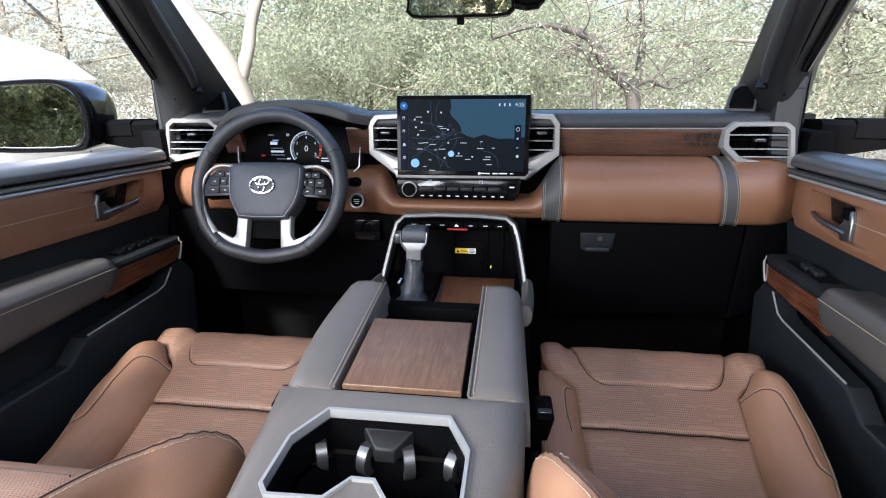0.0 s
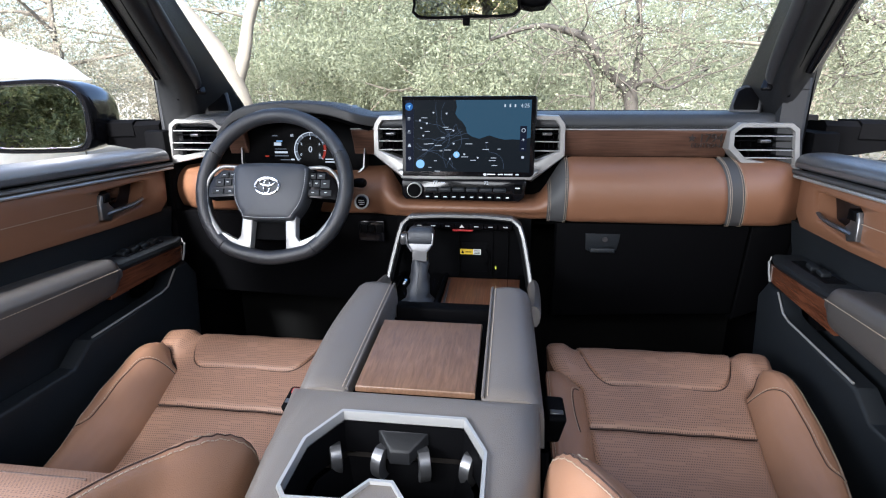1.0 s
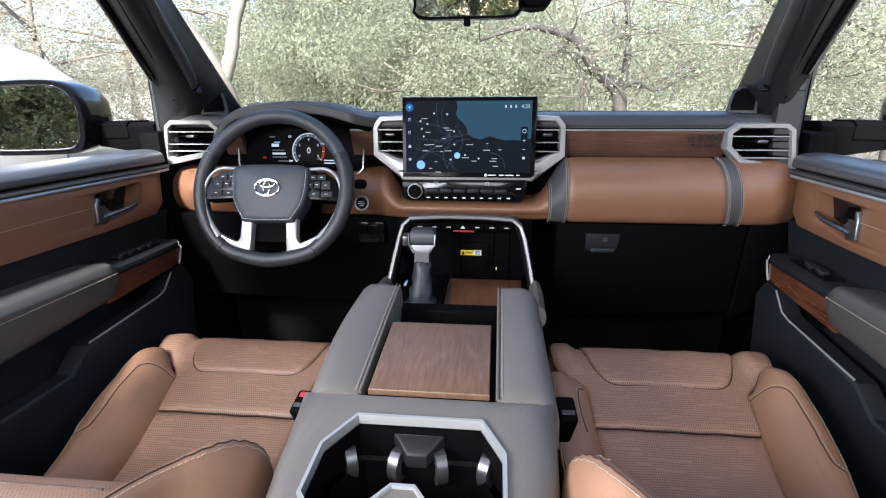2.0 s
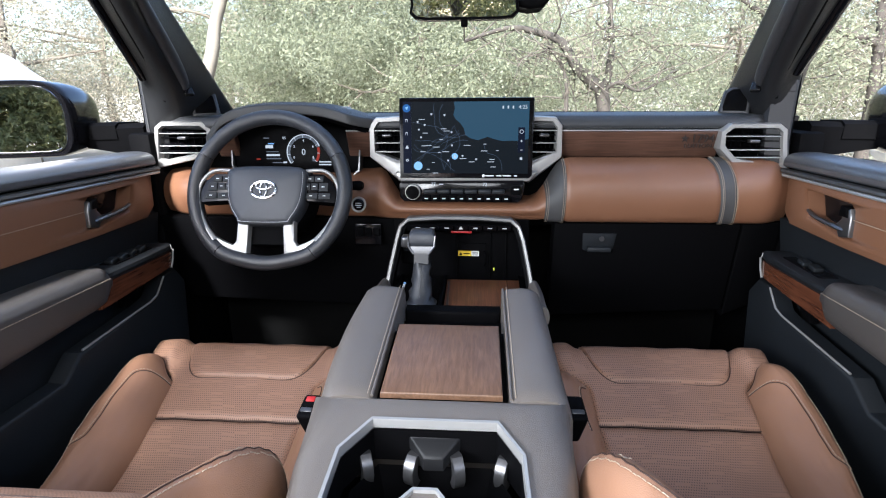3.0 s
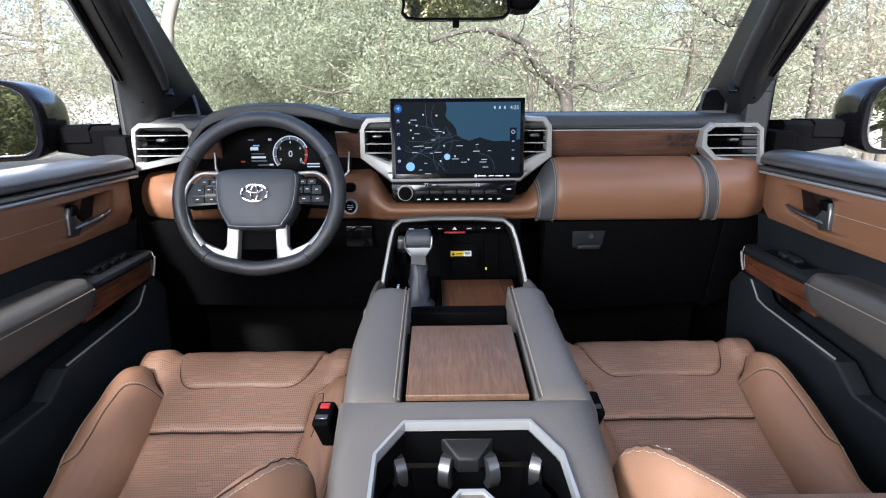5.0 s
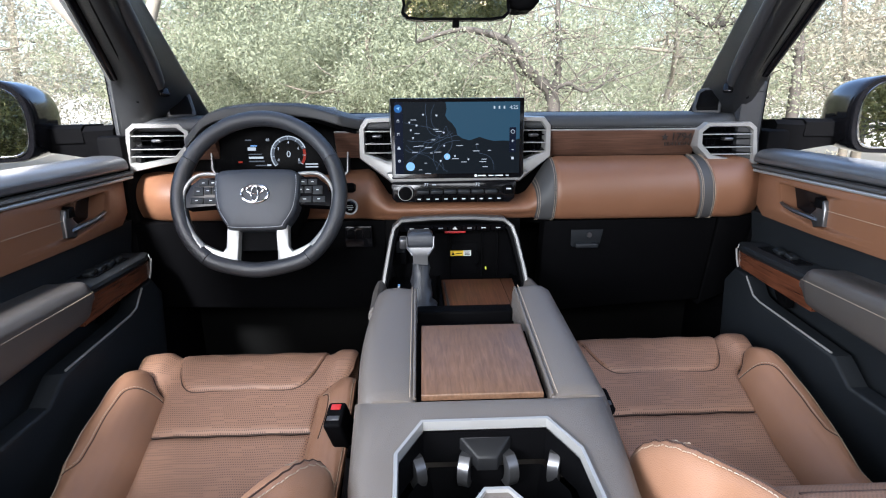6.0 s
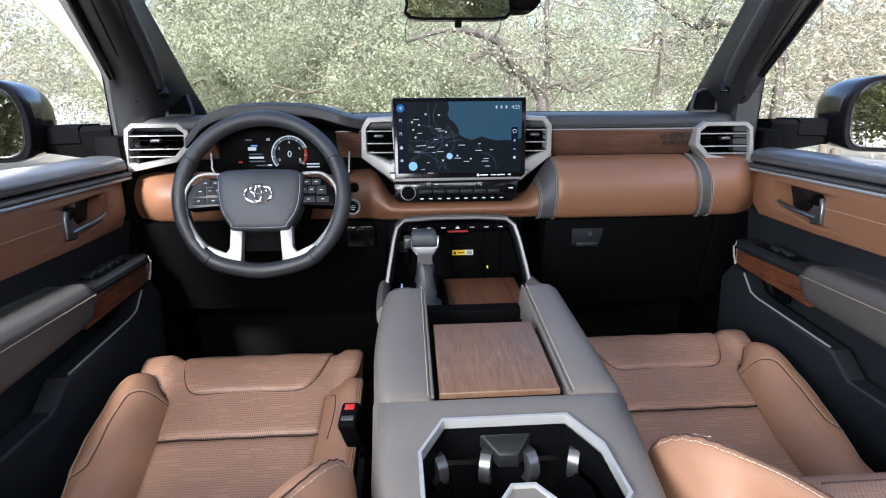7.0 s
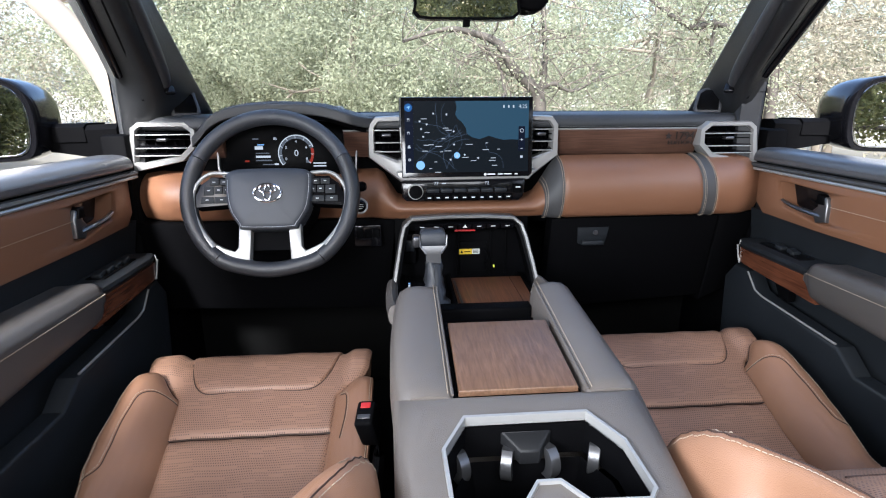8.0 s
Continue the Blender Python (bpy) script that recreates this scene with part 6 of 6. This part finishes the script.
# ---- outside mirrors ----
def outside_mirror(s, dx):
    def P(x, y, z):
        return Vector((s * (x + dx), y, z))
    om = thing("door_mirror", "large gloss black door mirror with a chrome-edged glass", "door mirror", P(0.93, 1.33, 1.0), "door mirrors")
    o = [(1.02, 0.998), (0.985, 1.001), (0.966, 1.016), (0.957, 1.05), (0.955, 1.10), (0.960, 1.135), (0.976, 1.162), (1.005, 1.177), (1.05, 1.181), (1.12, 1.178), (1.18, 1.171), (1.212, 1.150), (1.224, 1.10), (1.222, 1.05), (1.205, 1.008), (1.17, 0.999), (1.10, 0.997)]
    o = [tuple(p)[:2] for p in curve_pts([(u, v, 0) for u, v in o], 40, True)]
    cu, cv = 1.09, 1.09
    turn = 0.25

    def M(u, v, w):
        return P(u, 1.265 + w + (u - 0.96) * -turn, v)
    g = [(cu + (u - cu) * 0.89, cv + (v - cv) * 0.84) for u, v in o]
    rings = []
    for f, w in [(0.93, 0.012), (0.985, 0.0)] + [((1 - (k / 14) ** 2.6) ** (1 / 2.6), 0.004 + 0.185 * k / 14) for k in range(14)] + [(0.12, 0.188)]:
        rings.append([M(cu + (u - cu) * f, cv + (v - cv) * f, w) for u, v in o])
    part("shell", loft(rings, True, True), PAINT, om, "gloss black shell", 50)
    part("rim", frame_ring(o, g, 0.014, lambda u, v, w: M(u, v, w - 0.008)), GLOSS, om)
    part("chrome_edge", frame_ring([(cu + (u - cu) * 0.925, cv + (v - cv) * 0.885) for u, v in o], g, 0.006, lambda u, v, w: M(u, v, w - 0.0105), lip=0.001), CHROME, om, "thin bright edge")
    part("glass", slab(g, 0.003, lambda u, v, w: M(u, v, w - 0.0085), 0), MIRROR, om, "mirror glass")
    arm = loft([[P(x, y + 0.03, zb), P(x, y - 0.035, zb + 0.005), P(x, y - 0.045, zt - 0.012), P(x, y - 0.03, zt), P(x, y + 0.06, zt - 0.006), P(x, y + 0.07, zb)] for x, y, zb, zt in ((0.83, 1.39, 0.985, 1.075), (0.90, 1.375, 0.992, 1.072), (0.955, 1.36, 1.004, 1.070), (1.0, 1.35, 1.01, 1.07))])
    part("arm", arm, BLACK, om, "black mirror arm", 30)
    part("arm_cap", loft([[P(x, y - 0.046, 1.034), P(x, y - 0.048, 1.068), P(x, y - 0.034, 1.076), P(x, y + 0.05, 1.074), P(x, y + 0.05, 1.034)] for x, y in ((0.895, 1.377), (0.96, 1.36))]), BLACK, om, "", 30)
    return om


outside_mirror(-1, 0.0)
outside_mirror(1, 0.008)

# ---- outside: ground, thicket, far building ----
GROUND = -0.62
g = bmesh.new()


def ground_z(x, y):
    far = max(0.0, math.hypot(x, y - 2) - 7)
    return GROUND + 0.10 * noise.noise(Vector((x * 0.12, y * 0.12, 0.3))) * smooth(far / 6) + 0.02 * min(far, 30) * smooth((y - 4) / 10)


def grow(t):
    return math.copysign(abs(t) ** 2.6, t) * 900
N = 70
vs = [[g.verts.new((grow(2 * i / N - 1), grow(2 * j / N - 1), 0)) for i in range(N + 1)] for j in range(N + 1)]
for r in vs:
    for v in r:
        v.co.z = ground_z(v.co.x, v.co.y)
for a, c in zip(vs, vs[1:]):
    for i in range(N):
        g.faces.new((a[i], a[i + 1], c[i + 1], c[i]))
structure("ground", g, SOIL, "pale dry earth clearing", "ground")


def crown_mesh(name, seed, mat, clumps, per, spread, leaf, droop=0.0):
    """Leaves gathered in loose sprays about many twig ends."""
    r = random.Random(seed)
    verts, faces = [], []
    for _ in range(clumps):
        while True:
            c = Vector((r.uniform(-1, 1), r.uniform(-1, 1), r.uniform(-1, 1)))
            if 0.25 < c.length < 1 and noise.noise(c * 2.1 + Vector((seed, 0, 0))) > -0.02:
                break
        c = Vector((c.x * spread[0], c.y * spread[1], c.z * spread[2]))
        axis = Vector((r.gauss(0, 1), r.gauss(0, 1), r.gauss(0, 0.5) - droop)).normalized()
        for _ in range(per):
            p = c + axis * r.uniform(-0.22, 0.22) + Vector((r.gauss(0, 0.06), r.gauss(0, 0.06), r.gauss(0, 0.05)))
            L = leaf * r.uniform(0.7, 1.7)
            d = (axis + Vector((r.gauss(0, 0.7), r.gauss(0, 0.7), r.gauss(0, 0.7)))).normalized() * L
            w = d.cross(Vector((r.gauss(0, 1), r.gauss(0, 1), r.gauss(0, 1)))).normalized() * L * 0.22
            n = d.cross(w).normalized() * L * 0.12
            k = len(verts)
            verts += [p, p + d * 0.5 + w - n, p + d, p + d * 0.5 - w - n]
            faces.append((k, k + 1, k + 2, k + 3))
    me = bpy.data.meshes.new(name)
    me.from_pydata([tuple(v) for v in verts], [], faces)
    me.materials.append(mat)
    return me


def limb(pts, r0, r1, bm=None, n=14):
    c = curve_pts(pts, n)
    return tube(c, [lerp(r0, r1, k / (n - 1)) for k in range(n)], 8, bm=bm)


CROWNS = [crown_mesh("crown", 11, LEAF_A, 700, 34, (2.3, 1.5, 1.7), 0.036), crown_mesh("crown", 12, LEAF_B, 620, 32, (2.2, 1.5, 1.6), 0.036), crown_mesh("crown", 13, LEAF_A, 850, 40, (2.6, 1.4, 1.3), 0.040, 0.8), crown_mesh("crown", 14, LEAF_C, 520, 30, (2.3, 1.5, 1.6), 0.038), crown_mesh("crown", 15, LEAF_D, 900, 34, (2.2, 1.5, 1.8), 0.062)]


def tree(x, y, height, kind, seed, trunk_r=0.09, label="", lean=(0, 0), spread=1.0, crown_z=None):
    r = random.Random(seed)
    base = Vector((x, y, ground_z(x, y) - 0.05))
    t = thing("tree", label, "tree", base, "trees round the clearing")
    b = bmesh.new()
    top = base + Vector((lean[0], lean[1], height))
    mids = [base, lerp(base, top, 0.3) + Vector((r.uniform(-.15, .15), r.uniform(-.1, .1), 0)), lerp(base, top, 0.65) + Vector((r.uniform(-.25, .25), r.uniform(-.15, .15), 0)), top]
    limb(mids, trunk_r, trunk_r * 0.3, b, 18)
    for k in range(9):
        f = r.uniform(0.3, 0.95)
        s = curve_pts(mids, 40)[int(f * 39)]
        a = r.uniform(0, 6.28)
        L = r.uniform(0.8, 1.9) * spread
        e = s + Vector((math.cos(a) * L, math.sin(a) * L * 0.7, r.uniform(-0.1, 0.8)))
        m1 = lerp(s, e, 0.45) + Vector((r.uniform(-.2, .2), r.uniform(-.15, .15), r.uniform(0, .25)))
        limb([s, m1, e], trunk_r * 0.42, 0.012, b, 12)
        for _ in range(4):
            q = lerp(m1, e, r.uniform(0, 1))
            e2 = q + Vector((r.uniform(-.6, .6), r.uniform(-.4, .4), r.uniform(-.35, .45)))
            limb([q, lerp(q, e2, 0.5) + Vector((0, 0, r.uniform(-.08, .1))), e2], 0.016, 0.005, b, 7)
    part("trunk", b, BARK, t, "grey brown bark trunk and limbs", 70)
    c = new("crown", CROWNS[kind])
    cz = crown_z if crown_z is not None else base.z + height * 0.72
    c.matrix_world = Matrix.Translation((x + lean[0] * 0.7, y + lean[1] * 0.7, cz)) @ pose(0, 0, 0, 0, 0, r.uniform(0, 360)) @ Matrix.Diagonal((spread, spread, spread, 1))
    c.parent = t
    c.matrix_parent_inverse = t.matrix_world.inverted()
    tagged(c, "loose crown of small leaves")
    return t


PALE_L, OLIVE_L, FEATHER_L, DRY_L = "small tree with thin pale green leaves", "small gnarled tree with olive leaves", "tree with feathery drooping green boughs", "thin straw-coloured dry tree"
# the gnarled tree close ahead: boughs, then thin twigs and sparse leaves
gt = thing("gnarled_tree", "gnarled tree with dark bent boughs and fine bare twigs", "tree", (1.1, 4.78, ground_z(1.1, 4.78)), "trees round the clearing")
BOUGHS = [([(1.15, 4.80, GROUND), (1.12, 4.76, 0.4), (1.09, 4.75, 1.06), (0.94, 4.75, 1.24), (0.83, 4.72, 1.34), (0.71, 4.75, 1.53), (0.48, 4.80, 1.62), (0.25, 4.75, 1.64), (-0.1, 4.85, 1.55)], 0.075, 0.012),
          ([(1.08, 4.75, 1.08), (1.12, 4.75, 1.32), (1.13, 4.80, 1.55), (1.09, 4.75, 1.85), (1.18, 4.8, 2.4)], 0.038, 0.015),
          ([(0.82, 4.75, GROUND), (0.79, 4.75, 0.6), (0.78, 4.75, 1.0), (0.77, 4.75, 1.19), (0.71, 4.75, 1.37), (0.6, 4.8, 1.5)], 0.026, 0.010),
          ([(1.08, 4.75, 1.14), (1.20, 4.72, 1.20), (1.40, 4.75, 1.14), (1.7, 4.8, 1.3)], 0.022, 0.008),
          ([(3.4, 5.0, 1.50), (3.01, 5.0, 1.63), (2.78, 5.0, 1.73), (2.57, 5.0, 1.70), (2.38, 5.0, 1.77), (2.1, 5.0, 1.95)], 0.040, 0.018),
          ([(2.78, 5.0, 1.73), (2.76, 5.0, 1.49), (2.85, 5.0, 1.29), (2.74, 5.0, 1.12)], 0.020, 0.006),
          ([(3.4, 5.05, GROUND), (3.45, 5.0, 0.5), (3.4, 5.0, 1.50), (3.3, 5.1, 2.6)], 0.07, 0.03)]
rt = random.Random(8)
twigs = bmesh.new()
tips = []
for pts, r0, r1 in BOUGHS:
    part("bough", limb(pts, r0, r1, None, 30), DARK_BARK, gt, "dark bent bough", 70)
    line = curve_pts(pts, 40)
    for _ in range(15):
        q = line[rt.randrange(14, 40)]
        d = Vector((rt.gauss(0, 1), rt.gauss(0, 0.6), rt.gauss(0.1, 0.7))).normalized()
        L = rt.uniform(0.25, 0.8)
        e = q + d * L
        m = lerp(q, e, 0.5) + Vector((rt.uniform(-.1, .1), rt.uniform(-.1, .1), rt.uniform(-.08, .1)))
        tube(curve_pts([q, m, e], 7), [lerp(0.007, 0.003, k / 6) for k in range(7)], 5, bm=twigs)
        for _ in range(3):
            f = lerp(m, e, rt.random())
            e2 = f + Vector((rt.gauss(0, 0.16), rt.gauss(0, 0.12), rt.gauss(0, 0.14)))
            tube([f, lerp(f, e2, 0.5) + Vector((0, 0, 0.02)), e2], [0.004, 0.003, 0.002], 4, bm=twigs)
            tips.append(e2)
part("twig", twigs, TWIG, gt, "fine grey brown twigs", kind="stuff")
verts, faces = [], []
for p0 in tips:
    for _ in range(26):
        p = p0 + Vector((rt.gauss(0, 0.09), rt.gauss(0, 0.09), rt.gauss(0, 0.08)))
        L = rt.uniform(0.012, 0.034)
        d = Vector((rt.gauss(0, 1), rt.gauss(0, 1), rt.gauss(0, 1))).normalized() * L
        w = d.cross(Vector((rt.gauss(0, 1), rt.gauss(0, 1), rt.gauss(0, 1)))).normalized() * L * 0.4
        k = len(verts)
        verts += [p, p + d * 0.5 + w, p + d, p + d * 0.5 - w]
        faces.append((k, k + 1, k + 2, k + 3))
lm = bpy.data.meshes.new("foliage")
lm.from_pydata([tuple(v) for v in verts], [], faces)
lm.materials.append(LEAF_A)
lv = new("foliage", lm)
lv.parent = gt
lv.matrix_parent_inverse = Matrix.Translation((1.1, 4.78, ground_z(1.1, 4.78))).inverted()
tagged(lv, "sparse pale green leaves", kind="stuff")
# pale leaning trunk beyond the driver's side
pt = thing("leaning_tree", "tall tree with a pale leaning trunk", "tree", (-2.95, 6.0, ground_z(-2.95, 6.0)), "trees round the clearing")
part("trunk", limb([(-2.85, 6.0, ground_z(-2.9, 6.0) - 0.1), (-2.95, 6.0, 0.4), (-3.05, 6.0, 1.0), (-3.22, 6.0, 1.45), (-3.45, 6.0, 1.78), (-3.74, 6.0, 2.12), (-4.3, 6.0, 2.9), (-4.9, 6.0, 4.2)], 0.165, 0.12, None, 40), PALE_BARK, pt, "pale grey trunk", 70)
part("bough", limb([(-3.10, 6.0, 1.15), (-2.98, 6.1, 1.55), (-2.92, 6.2, 1.95), (-2.7, 6.3, 2.5), (-2.2, 6.4, 3.4)], 0.085, 0.05, None, 20), PALE_BARK, pt, "", 70)
part("bough", limb([(-2.85, 6.25, 2.15), (-2.2, 6.2, 2.35), (-1.4, 6.1, 2.30), (-0.6, 6.0, 2.45)], 0.05, 0.02, None, 20), BARK, pt, "", 70)
tree(0.75, 6.6, 2.8, 0, 22, 0.04, PALE_L, (0.2, 0), 0.75, 0.9)
tree(2.4, 6.0, 3.4, 0, 23, 0.05, PALE_L, (0.2, 0.2), 0.85, 1.5)
tree(-0.7, 6.9, 3.6, 2, 24, 0.07, FEATHER_L, (0.2, 0.2), 0.85, 1.75)
tree(-0.2, 6.9, 3.0, 2, 25, 0.05, FEATHER_L, (0.4, 0.1), 0.75, 1.35)
tree(-2.7, 8.8, 4.0, 2, 26, 0.10, FEATHER_L, (0.3, 0), 1.0, 1.9)
tree(-3.6, -5.6, 3.6, 4, 27, 0.10, OLIVE_L, (0.3, 0), 0.9, 1.5)
tree(3.8, -5.8, 3.6, 4, 28, 0.10, OLIVE_L, (-0.3, 0), 0.9, 1.6)
tree(-2.3, -6.8, 3.8, 4, 29, 0.10, OLIVE_L, (0.2, 0), 0.95, 1.1)
tree(-5.2, -7.2, 4.2, 4, 30, 0.12, OLIVE_L, (0.2, 0.2), 1.1, 1.4)
tree(0.6, -7.4, 4.2, 4, 31, 0.12, FEATHER_L, (0.2, 0.2), 1.1, 1.7)
k = 0
ring_rng = random.Random(77)
for i in range(26):
    a = radians(-180 + 360 * i / 26 + ring_rng.uniform(-4, 4))
    for rad in (9.5, 14.5):
        rr = rad + ring_rng.uniform(-1.5, 1.5)
        x, y = rr * math.sin(a), rr * math.cos(a) + 1.0
        if -14 < x < -5.5 and 1.5 < y < 10 and rad < 12:
            continue
        kind = (ring_rng.choice((0, 3, 2)) if rad < 12 else 3) if x < 4 else ring_rng.choice((1, 3, 3))
        tree(x, y, ring_rng.uniform(3.2, 4.6) * (1.25 if rad > 12 else 1), kind, 100 + k, ring_rng.uniform(0.07, 0.16), (PALE_L, OLIVE_L, FEATHER_L, DRY_L)[kind], (ring_rng.uniform(-.6, .6), ring_rng.uniform(-.4, .4)), ring_rng.uniform(1.0, 1.4) * (1.3 if rad > 12 else 1))
        k += 1
for i in range(16):
    a = radians(-75 + 150 * i / 15)
    x, y = 23 * math.sin(a), 23 * math.cos(a)
    tree(x, y, 7.0, 3 if i % 3 else 0, 300 + i, 0.16, DRY_L if i % 3 else PALE_L, (ring_rng.uniform(-.6, .6), 0), 2.3, 2.6)
# pale domed building beyond the driver's window
bd = thing("pavilion", "pale overexposed low building with a shallow domed roof", "building", (-11.5, 8.5, ground_z(-11.5, 8.5)))
BC = Vector((-11.5, 8.5, GROUND))
dome = [[BC + Vector((r * math.cos(a), r * math.sin(a), z)) for a in [q * math.pi / 16 for q in range(32)]] for r, z in ((3.4, 1.9), (3.5, 2.0), (3.0, 2.45), (2.0, 2.85), (0.9, 3.02), (0.1, 3.05))]
part("roof", loft(dome), PALE, bd, "white shallow domed roof")
wall = [[BC + Vector((3.1 * math.cos(a), 3.1 * math.sin(a), z)) for a in [q * math.pi / 16 for q in range(32)]] for z in (-0.2, 1.95)]
part("wall", loft(wall), STONE, bd, "pale rendered wall")
